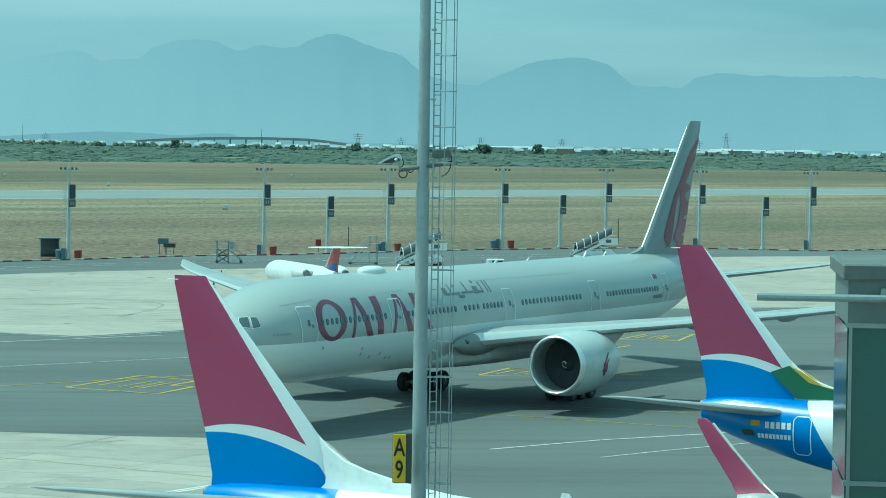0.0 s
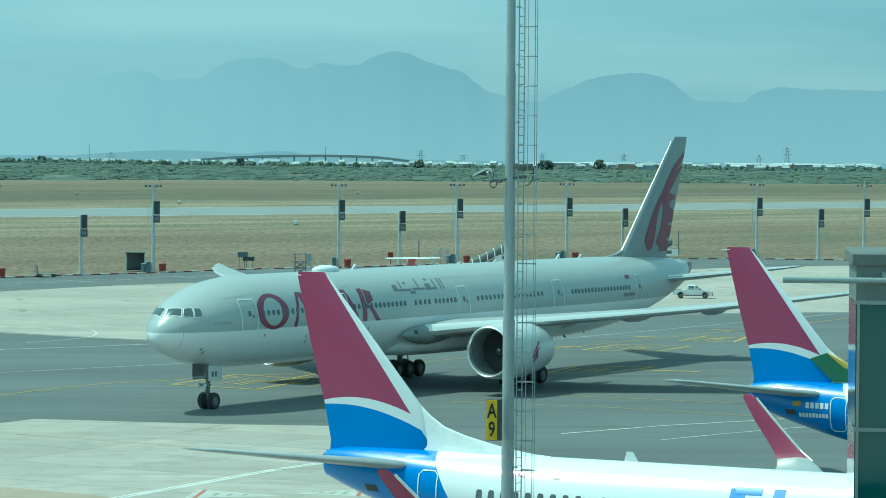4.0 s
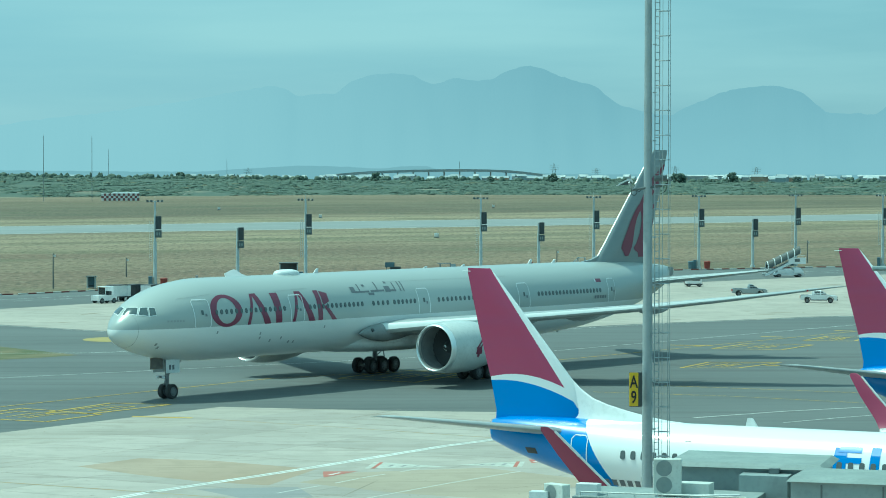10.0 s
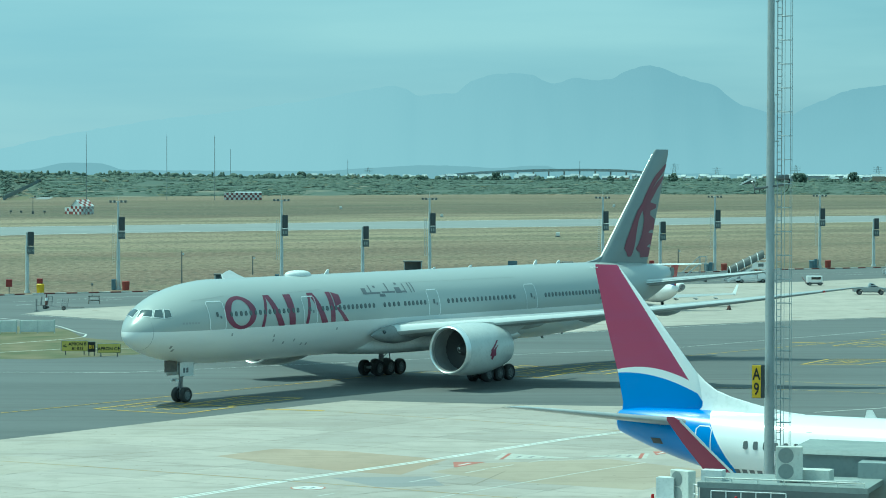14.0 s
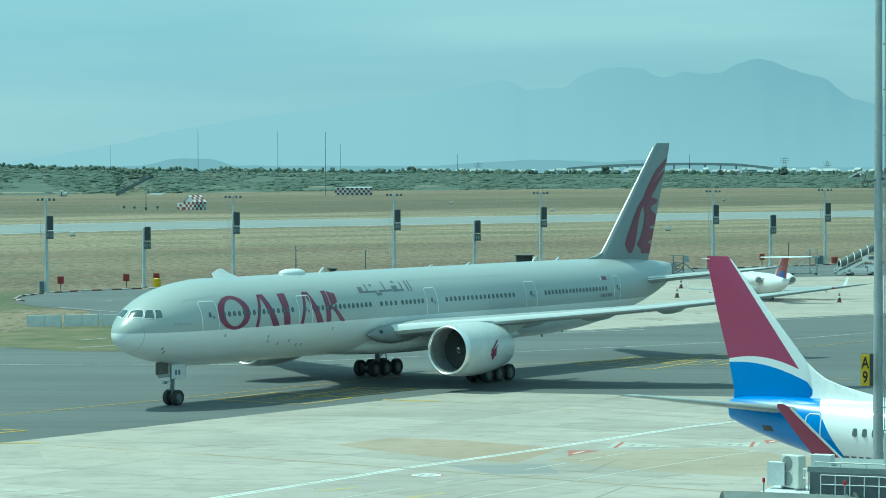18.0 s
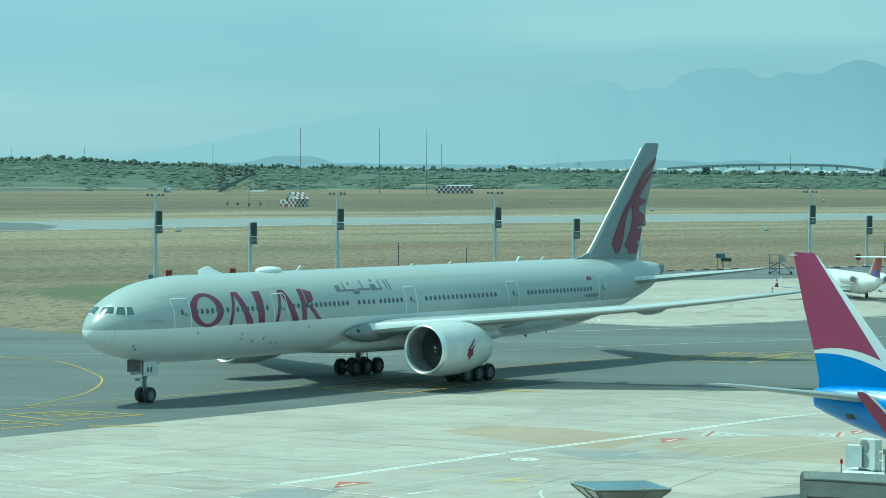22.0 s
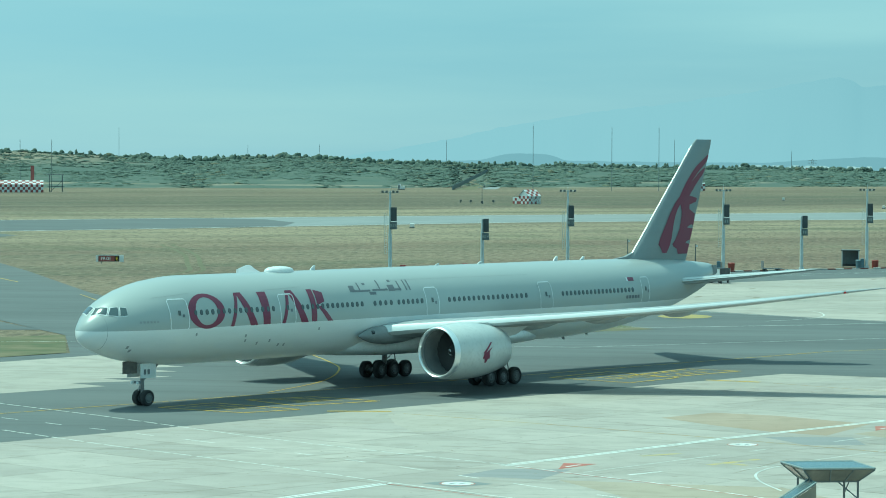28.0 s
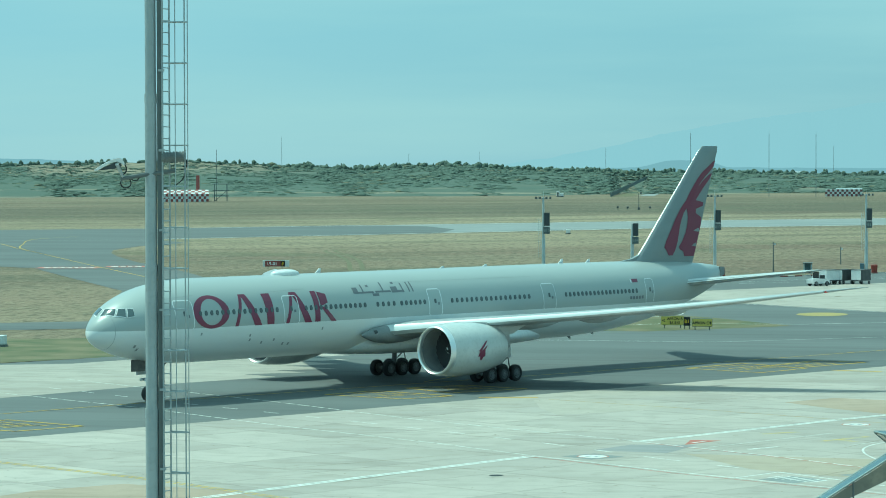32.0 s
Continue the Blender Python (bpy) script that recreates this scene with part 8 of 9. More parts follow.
sign_board(-36.15, 277.4, 8, 2.4, 0.95, m_yellowpale, [("APRON B", 0.25, 0.52, 0.38, m_black), ("B1-B15", 0.25, 0.12, 0.36, m_black), ("<", -0.95, 0.3, 0.5, m_black), ("-", -0.8, 0.3, 0.5, m_black)], "yellow guidance sign reading APRON B beside the taxiway", 0.35, "guidance signs")
sign_board(-34.45, 276.1, 8, 0.7, 0.95, m_black, [("B1", 0, 0.3, 0.5, m_yellow)], "black guidance sign reading B1 beside the taxiway", 0.35, "guidance signs")
sign_board(-32.7, 274.8, 8, 2.1, 0.85, m_yellowpale, [("APRON C", -0.15, 0.25, 0.40, m_black), ("^", 0.85, 0.2, 0.5, m_black), ("I", 0.85, 0.22, 0.4, m_black)], "yellow guidance sign reading APRON C beside the taxiway", 0.35, "guidance signs")
runway_sign = sign_board(-124.5, 440, 16, 3.3, 0.95, m_redw, [("19-01", -0.5, 0.22, 0.75, m_whiteline), ("E", 1.25, 0.22, 0.75, m_yellow)], "red runway sign reading 19-01 in the grass", 0.35, "guidance signs")
part("location_field", box(BM(), (0.9, -0.15, 0.4), (1.6, -0.146, 1.25)), m_black, runway_sign, "black field with a yellow letter")
for px, half in ((-1.84, 0.18), (2.0, 0.34)):
    part("end_panel", box(BM(), (px - half, -0.2, 0.3), (px + half, 0.16, 1.35), bevel=0.02), m_white, runway_sign, "white end panel")
part("top_cover", box(BM(), (-1.65, -0.16, 1.305), (1.65, 0.14, 1.36)), m_white, runway_sign)
sign_board(6.4, 473.5, -1, 1.5, 0.8, m_bluebin, [], "small green direction sign at the kerb", 1.5, "guidance signs")
sign_board(7.3, 473.5, -1, 1.7, 0.6, m_darkbox, [], "dark chevron board at the kerb", 1.0, "guidance signs")


def field_box(x, y):
    b = thing("runway_equipment_box", pose(x, y, 0), "white equipment box in the dry grass", "equipment box", "equipment boxes in the grass")
    part("box", box(BM(), (-0.5, -0.4, 0.2), (0.5, 0.4, 1.1), bevel=0.05), m_white, b)
    part("foot", box(BM(), (-0.6, -0.4, 0), (0.6, 0.4, 0.2)), m_darkbox2, b)


for q in ((-94.3, 235.4), (-117.7, 682), (21, 727), (-52, 1180), (60, 1250), (-10, 1000)):
    field_box(*q)


def lamp_post(x, y, h, label):
    p = thing("camera_post", pose(x, y, 0), label, "post", "thin posts in the grass")
    part("pole", tube(BM(), (0, 0, 0), (0, 0, h), 0.10, 0.07, 8), m_darkbox2, p)
    part("head", box(BM(), (0.05, -0.1, h - 0.5), (0.35, 0.1, h - 0.2)), m_white, p)


for q in ((-41.4, 429.5, 5.0), (-34.6, 474.2, 3.0), (82.1, 540, 4), (35.4, 515, 3)):
    lamp_post(*q, "thin grey camera post at the edge of the grass")


# ---- far airfield ----
def checker_hut(az, d, w, h, deep, gable, label, dark=None):
    x, y, _ = polar(az, d)
    b = thing("equipment_hut", pose(x, y, 0, 0, 0, -az), label, "hut", "chequered equipment huts")
    part("wall", box(BM(), (-w / 2, 0, 0), (w / 2, deep, h)), m_white, b)
    n, k = max(int(w / 1.15), 4), max(int(h / 1.15), 2)
    dx, dz = w / n, h / k
    first = None
    for i in range(n):
        for j in range(k):
            if (i + j) % 2:
                m = pose(-w / 2 + i * dx, -0.03, j * dz)
                first = again(first, m) if first else part("red_panel", box(BM(), (0, 0, 0), (dx, 0.03, dz)), dark or m_redw, b, at=m)
    if gable:
        r = part("roof", prism(BM(), [(0.0, h), (deep, h), (deep * 0.55, h + 1.8)], "x", -w / 2, w / 2), m_white, b)
        for i in range(13):
            for j in range(3):
                if (i + j) % 2:
                    x0, ww = -w / 2 + i * w / 13, w / 13
                    q = BM()
                    f0, f1 = j / 3, (j + 1) / 3
                    pts = [(x0, deep * 0.55 * f0 - 0.04, h + 1.8 * f0 + 0.03), (x0 + ww, deep * 0.55 * f0 - 0.04, h + 1.8 * f0 + 0.03), (x0 + ww, deep * 0.55 * f1 - 0.04, h + 1.8 * f1 + 0.03), (x0, deep * 0.55 * f1 - 0.04, h + 1.8 * f1 + 0.03)]
                    q.faces.new([q.verts.new(p) for p in pts])
                    part("roof_panel", q, m_redw, r)
    return b


def gabled_hut(x, y, turn):
    """A small chequered house set cornerwise, with a low flat annexe."""
    b = thing("chequered_hut", pose(x, y, 0, 0, 0, turn), "red and white chequered equipment hut with gabled roof", "hut")
    w, L, h, top = 5.2, 6.0, 2.9, 5.1
    part("wall", prism(BM(), [(-w / 2, 0), (w / 2, 0), (w / 2, h), (0, top), (-w / 2, h)], "y", 0, L), m_white, b)
    part("annexe", box(BM(), (-w / 2 - 5.4, 2.2, 0), (-w / 2, 5.4, 2.4)), m_white, b)
    roof = part("roof", loft(BM(), [[(-w / 2 - 0.2, -0.2, h - 0.1), (-w / 2 - 0.2, L + 0.2, h - 0.1)], [(0, -0.2, top + 0.08), (0, L + 0.2, top + 0.08)], [(w / 2 + 0.2, -0.2, h - 0.1), (w / 2 + 0.2, L + 0.2, h - 0.1)]], caps=False, closed=False), m_white, b, "red and white chequered roof")
    first = None
    for i in range(5):
        for j in range(3):
            if (i + j) % 2 == 0:
                m = pose(-w / 2 + i * w / 5, -0.03, j * h / 3)
                first = again(first, m) if first else part("red_panel", box(BM(), (0, 0, 0), (w / 5, 0.03, h / 3)), m_redw, b, at=m)
    for i in range(6):
        for j in range(3):
            if (i + j) % 2:
                again(first, pose(w / 2 + 0.0, i * L / 6, j * h / 3, 0, 0, 90))
    for i in range(5):
        for j in range(2):
            if (i + j) % 2 == 0:
                again(first, pose(-w / 2 - 5.4 + i * 1.06, 2.16, j * 1.1))
    for i in range(5):
        for j in range(3):
            if (i + j) % 2:
                for s in (1, -1):
                    f0, f1, y0, y1 = j / 3, (j + 1) / 3, i * L / 5, (i + 1) * L / 5
                    q = BM()
                    q.faces.new([q.verts.new((s * (w / 2 + 0.15) * (1 - f), yy, h - 0.05 + (top - h + 0.2) * f + 0.06)) for f, yy in ((f0, y0), (f0, y1), (f1, y1), (f1, y0))])
                    part("roof_panel", q, m_redw, roof)


gabled_hut(-139.6, 1047, -38)
# small dark marker boards and a thin mast beside the hut
for x, y in ((-164.3, 1057), (-159.7, 1051.3), (-151.5, 1052.1)):
    b = thing("marker_board", pose(x, y, 0), "small dark marker board in the dry grass", "marker", "marker boards in the grass")
    part("board", box(BM(), (-0.4, -0.08, 0.55), (0.4, 0.08, 1.25), bevel=0.03), m_darkbox2, b)
    part("leg", tube(BM(), (0, 0, 0), (0, 0, 0.6), 0.09, 0.09, 5), m_darkbox2, b)
b = thing("instrument_mast", pose(-155.6, 1051.7, 0), "thin dark instrument mast in the dry grass", "mast")
part("pole", tube(BM(), (0, 0, 0), (0, 0, 6.2), 0.16, 0.1, 6), m_darkbox2, b)
part("base", box(BM(), (-0.4, -0.3, 0), (0.4, 0.3, 1.0), bevel=0.04), m_darkbox2, b)
part("cross_arm", box(BM(), (-1.4, -0.05, 5.8), (1.4, 0.05, 5.95)), m_palepole, b)
part("instrument", box(BM(), (0.5, -0.15, 5.95), (1.1, 0.15, 6.6), bevel=0.05), m_darkbox2, b)
b = thing("instrument_cabin", pose(-259.0, 1466.0, 0), "small white instrument cabin before the scrub", "cabin")
part("cabin", box(BM(), (-1.3, -0.8, 0.4), (0.2, 0.8, 3.0), bevel=0.1), m_white, b)
part("side_box", box(BM(), (0.2, -0.7, 0.4), (2.2, 0.7, 1.9), bevel=0.1), m_white, b)
part("door", box(BM(), (-0.95, -0.83, 0.5), (-0.25, -0.80, 2.4)), m_darkbox2, b)
part("plinth", box(BM(), (-1.4, -0.9, 0), (2.3, 0.9, 0.4)), m_darkbox2, b)
m_maroon = worn("weathered_maroon_panel", (0.19, 0.085, 0.09), (0.15, 0.08, 0.085), 0.6, 0.8)
far_hut = checker_hut(-4.42, 1500, 19, 3.6, 5, 0, "long maroon and white chequered localiser hut", m_maroon)
part("roof", prism(BM(), [(-0.2, 3.6), (5.2, 3.6), (5.2, 4.1), (2.5, 4.2)], "x", -4.0, 9.4), m_steel, far_hut, "pale sheet roof")
checker_hut(-17.43, 1332, 21, 3.6, 14, 1, "wide red and white chequered hut beside a lattice frame")


# mast steel lightened in its base colour to stand in for haze
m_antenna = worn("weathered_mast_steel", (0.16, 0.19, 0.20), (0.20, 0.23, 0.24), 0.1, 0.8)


def antenna(az, d, top_el, r, label):
    x, y, _ = polar(az, d)
    a = thing("antenna_mast", pose(x, y, 0), label, "antenna mast", "far masts")
    top = EYE_Z + d * math.tan(radians(top_el))
    bm = BM()
    tube(bm, (0, 0, -2), (0, 0, top), r, r * 0.7, 6)
    part("pole", bm, m_antenna, a)
    part("aerial_tip", tube(BM(), (0, 0, top), (0, 0, top + 1.2), 0.05, 0.04, 4), m_palepole, a)
    return a


for az, el in ((-7.42, 0.597), (-5.88, 0.582), (-4.96, 0.567)):
    antenna(az, 1480, el, 0.17, "thin tall antenna mast beyond the runway")
for az, el in ((-4.67, 0.326), (-15.5, 0.522), (-9.12, 0.309), (-11.6, 0.22), (-13.0, 0.2), (2.1, 0.1), (-2.4, 0.12)):
    antenna(az, 2450, el, 0.2, "distant thin mast behind the scrub")


def pylon(az, d, top_el):
    x, y, _ = polar(az, d)
    p = thing("power_pylon", pose(x, y, 0), "distant grey lattice power pylon", "pylon", "far pylons")
    top = (EYE_Z + d * math.tan(radians(top_el))) * 0.8
    bm = BM()
    for sx in (1, -1):
        for sy in (1, -1):
            tube(bm, (sx * 3.2, sy * 3.2, 0), (sx * 0.5, sy * 0.5, top), 0.2, 0.14, 4)
    for k in range(8):
        f0, f1 = k / 8, (k + 1) / 8
        w0, w1 = 3.2 - 2.7 * f0, 3.2 - 2.7 * f1
        tube(bm, (-w0, -w0, top * f0), (w1, -w1, top * f1), 0.12, 0.12, 4)
        tube(bm, (w0, -w0, top * f0), (-w1, -w1, top * f1), 0.12, 0.12, 4)
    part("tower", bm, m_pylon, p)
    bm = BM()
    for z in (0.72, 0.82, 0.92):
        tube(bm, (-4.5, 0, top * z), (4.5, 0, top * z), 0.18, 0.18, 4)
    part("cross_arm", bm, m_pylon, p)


# haze before the pylons is mixed into this pale blue grey
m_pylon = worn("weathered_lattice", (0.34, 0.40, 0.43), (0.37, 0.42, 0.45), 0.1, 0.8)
for az, el in ((10.95, 0.28), (4.75, 0.06), (3.93, 0.16), (7.83, 0.09), (6.27, 0.11), (10.42, 0.1), (-2.0, 0.05)):
    pylon(az, 2900, el)


def far_tree(az, d, h, w, seed):
    """A single round-topped tree on the skyline: trunk, limbs and a crown of clumps."""
    x, y, _ = polar(az, d)
    t = thing("tree", pose(x, y, 0), "dark round-crowned tree on the distant skyline", "tree", "far skyline trees")
    bm = BM()
    tube(bm, (0, 0, 0), (0, 0, h * 0.6), 0.5, 0.3, 6)
    rnd = random.Random(seed)
    for k in range(4):
        a = k * 1.6
        tube(bm, (0, 0, h * 0.45), (w * 0.3 * math.cos(a), w * 0.3 * math.sin(a), h * 0.75), 0.25, 0.1, 5)
    part("trunk", bm, m_bush, t)
    bm = BM()
    for k in range(46):
        a, rr, zz = rnd.uniform(0, 6.28), w / 2 * math.sqrt(rnd.random()), rnd.uniform(0.5, 1.0)
        rr *= math.sqrt(max(1 - ((zz - 0.68) / 0.36) ** 2, 0.05))
        s = rnd.uniform(0.09, 0.17) * w
        m = pose(rr * math.cos(a), rr * math.sin(a), h * zz, rnd.uniform(0, 90), rnd.uniform(0, 90), 0) @ Matrix.Diagonal((s, s, s * 0.7, 1))
        bmesh.ops.create_icosphere(bm, subdivisions=1, radius=1.0, matrix=m)
    part("crown", bm, m_bush, t)


for i, (az, h, w) in enumerate(((0.48, 12, 8), (3.91, 11, 8), (6.33, 11, 12), (7.36, 12, 9), (8.6, 9, 7), (-15.02, 17.5, 15), (-17.2, 20, 8), (2.7, 9, 6), (-3.3, 12, 9), (-1.0, 9, 9))):
    far_tree(az, 2380, h, w, i)


def flyover():
    b = thing("flyover_bridge", Matrix(), "long curved grey road flyover on the horizon", "bridge")
    d = 2600
    az = np.linspace(-0.6, 4.0, 40)
    z = lambda a: EYE_Z + d * math.tan(radians(curve(a, [-0.6, 0.37, 1.38, 2.16, 2.94, 3.48, 4.0], [-0.17, -0.092, -0.058, -0.049, -0.064, -0.113, -0.19])))
    bm = BM()
    loft(bm, [[polar(a, d, z(a)), polar(a, d, z(a) - 2.3), polar(a, d + 12, z(a) - 2.3), polar(a, d + 12, z(a))] for a in az])
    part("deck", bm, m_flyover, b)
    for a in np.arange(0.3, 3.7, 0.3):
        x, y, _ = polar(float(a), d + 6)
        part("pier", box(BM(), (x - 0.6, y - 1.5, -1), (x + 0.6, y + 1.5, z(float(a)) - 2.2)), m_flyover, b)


# grey raised towards distance haze; serves the flyover and far houses
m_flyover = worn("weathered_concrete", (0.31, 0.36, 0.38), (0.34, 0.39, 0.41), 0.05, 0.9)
flyover()


# far white dulled to blue grey, the haze put into the paint colour
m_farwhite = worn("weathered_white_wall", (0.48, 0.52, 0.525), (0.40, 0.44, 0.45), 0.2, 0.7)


def town():
    rnd = random.Random(21)
    for k in range(190):
        az = rnd.uniform(-3.5, 14.5) if k < 176 else rnd.uniform(-14, -5)
        d = rnd.uniform(2440, 2620)
        w, h = rnd.uniform(3, 10), rnd.uniform(2.4, 5.0)
        x, y, _ = polar(az, d)
        b = thing("house", pose(x, y, 4.2, 0, 0, -az + rnd.uniform(-20, 20)), "small pale distant house among the scrub", "house", "far houses")
        mat = m_farwhite if rnd.random() < 0.3 else (m_tan if rnd.random() < 0.4 else m_flyover)
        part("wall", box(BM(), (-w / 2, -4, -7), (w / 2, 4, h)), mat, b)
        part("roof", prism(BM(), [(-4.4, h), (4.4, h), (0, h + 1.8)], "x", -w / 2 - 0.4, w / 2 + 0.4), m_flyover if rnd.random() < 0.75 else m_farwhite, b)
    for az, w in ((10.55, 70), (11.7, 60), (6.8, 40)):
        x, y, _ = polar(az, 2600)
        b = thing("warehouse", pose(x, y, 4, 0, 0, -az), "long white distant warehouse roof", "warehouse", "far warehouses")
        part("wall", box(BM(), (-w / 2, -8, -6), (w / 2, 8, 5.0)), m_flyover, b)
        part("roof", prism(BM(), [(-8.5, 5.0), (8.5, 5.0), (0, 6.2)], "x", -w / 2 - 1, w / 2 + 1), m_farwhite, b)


town()


m_fencemesh = worn("grey_fence_mesh", (0.10, 0.125, 0.125), (0.13, 0.155, 0.15), 0.2, 0.8)


def far_fence():
    f = thing("perimeter_fence", Matrix(), "dark perimeter fence climbing into the scrub", "fence")
    a, b = (Vector((x, y, dune_height(math.degrees(math.atan2(x, y)), min(max((math.hypot(x, y) - 1530) / 800, 0), 1)))) for x, y in FENCE)
    for k in range(24):
        p, q = a.lerp(b, k / 24), a.lerp(b, (k + 1) / 24)
        n = Vector((q - p).to_2d().orthogonal().normalized().to_3d()) * 0.1
        part("post", box(BM(), p - Vector((0.15, 0.15, 0)), p + Vector((0.15, 0.15, 2.6))), m_antenna, f)
        part("mesh_panel", loft(BM(), [[p - n, p + n, q + n, q - n], [v + Vector((0, 0, 2.2)) for v in (p - n, p + n, q + n, q - n)]]), m_fencemesh, f)


FENCE = ((-234.3, 1479.0), (-318.0, 2180.0))
far_fence()
sheet("perimeter_track", [(-224, 1510), (-243, 1680), (-297, 2160), (-288, 2160), (-236, 1680), (-216, 1510)], 0.02, m_runway, "pale perimeter track beside the fence", "road")
sheet("track_verge", [(-233, 1478), (-257, 1690), (-312, 2140), (-299, 2130), (-244, 1680), (-225, 1490)], 0.015, m_green, "green strip between the fence and the track", "grass")
lat = thing("lattice_frame", pose(*polar(-16.86, 1348)), "thin steel antenna frame beside the chequered hut", "antenna frame")
bm = BM()
for sx in (0, 6):
    tube(bm, (sx, 0, 0), (sx, 0, 8), 0.25, 0.25, 5)
for z in (2.5, 5, 8):
    tube(bm, (-1, 0, z), (7, 0, z), 0.2, 0.2, 5)
tube(bm, (0, 0, 0), (6, 0, 5), 0.15, 0.15, 4)
part("frame", bm, m_darkbox2, lat)
for dx, h in ((-14, 24), (1, 24)):
    part("whip", tube(BM(), (dx, 0, 0), (dx, 0, h), 0.18, 0.1, 5), m_darkbox2, lat)
part("red_frame", box(BM(), (-9, 0, 4), (-7.4, 0.3, 12)), m_redw, lat)


# ---- the terminal side: boarding bridges, glass pier ----
m_bridge = worn("bridge_cladding", (0.33, 0.375, 0.38), (0.29, 0.335, 0.34), 0.6, 0.55, 0.1)
m_bridgedark = worn("bridge_dark_cladding", (0.16, 0.18, 0.185), (0.13, 0.15, 0.155), 0.6, 0.5, 0.1)
m_roofsheet = worn("weathered_roof", (0.29, 0.33, 0.325), (0.24, 0.275, 0.27), 0.7, 0.7)
m_acwhite = worn("cream_unit_paint", (0.66, 0.68, 0.64), (0.58, 0.6, 0.56), 1.5, 0.5)
m_tealglass = shader("teal_glass", (0.02, 0.10, 0.095), 0.06, 0.0, 0.6)
m_hood = worn("dark_hood_fabric", (0.055, 0.062, 0.06), (0.075, 0.082, 0.08), 1.5, 0.8)
m_hoodroof = worn("hood_roof_sheet", (0.17, 0.185, 0.175), (0.13, 0.145, 0.14), 0.8, 0.75)
m_frame = worn("aluminium_frame", (0.34, 0.38, 0.38), (0.3, 0.34, 0.34), 1.0, 0.4, 0.5)


m_pierband = worn("pier_band", (0.19, 0.22, 0.21), (0.16, 0.19, 0.185), 0.7, 0.5, 0.2)


def ac_unit(x, y, z, turn, w=1.0, h=1.35):
    """A twin-fan condenser, fans towards -y."""
    a = thing("air_conditioner", pose(x, y, z, 0, 0, turn), "cream twin-fan air-conditioning condenser on the bridge roof", "air conditioner", "condensers on the bridge")
    part("casing", box(BM(), (-w / 2, -0.2, 0.08), (w / 2, 0.2, h), bevel=0.02), m_acwhite, a)
    for k in range(2):
        zc = 0.08 + (h - 0.08) * (0.27 + 0.47 * k)
        g = BM()
        n = 24
        for r in (0.075, 0.11, 0.145, 0.18, 0.215, 0.25, 0.285):
            for i in range(n):
                a0, a1 = 2 * math.pi * i / n, 2 * math.pi * (i + 1) / n
                g.faces.new([g.verts.new((-0.12 + rr * math.cos(t), -0.222, zc + rr * math.sin(t))) for rr, t in ((r, a0), (r, a1), (r - 0.014, a1), (r - 0.014, a0))])
        part("fan_grille", g, m_frame, a)
        d = BM()
        d.faces.new([d.verts.new((-0.12 + 0.29 * math.cos(t), -0.208, zc + 0.29 * math.sin(t))) for t in (2 * math.pi * i / 24 for i in range(24))])
        part("fan_well", d, m_bridge, a)
    for k in range(14):
        part("louvre", box(BM(), (-w / 2 - 0.012, -0.17, 0.2 + k * 0.075), (-w / 2 + 0.0, 0.17, 0.235 + k * 0.075)), m_darkbox2, a)
    for px in (-w / 2 + 0.12, w / 2 - 0.12):
        part("foot", box(BM(), (px - 0.06, -0.25, 0), (px + 0.06, 0.25, 0.08)), m_steel, a)
    return a


def rail_run(parent, pts, z0, h=1.0):
    for a, b in zip(pts, pts[1:]):
        for zz in (h, h * 0.55):
            part("guard_rail", tube(BM(), (*a, z0 + zz), (*b, z0 + zz), 0.025, 0.025, 5), m_whitegloss, parent)
    for a, b in zip(pts, pts[1:]):
        n = max(int(math.hypot(b[0] - a[0], b[1] - a[1]) / 0.55), 1)
        for i in range(n + 1):
            x, y = a[0] + (b[0] - a[0]) * i / n, a[1] + (b[1] - a[1]) * i / n
            part("rail_post", tube(BM(), (x, y, z0), (x, y, z0 + h), 0.025, 0.025, 5), m_whitegloss, parent)


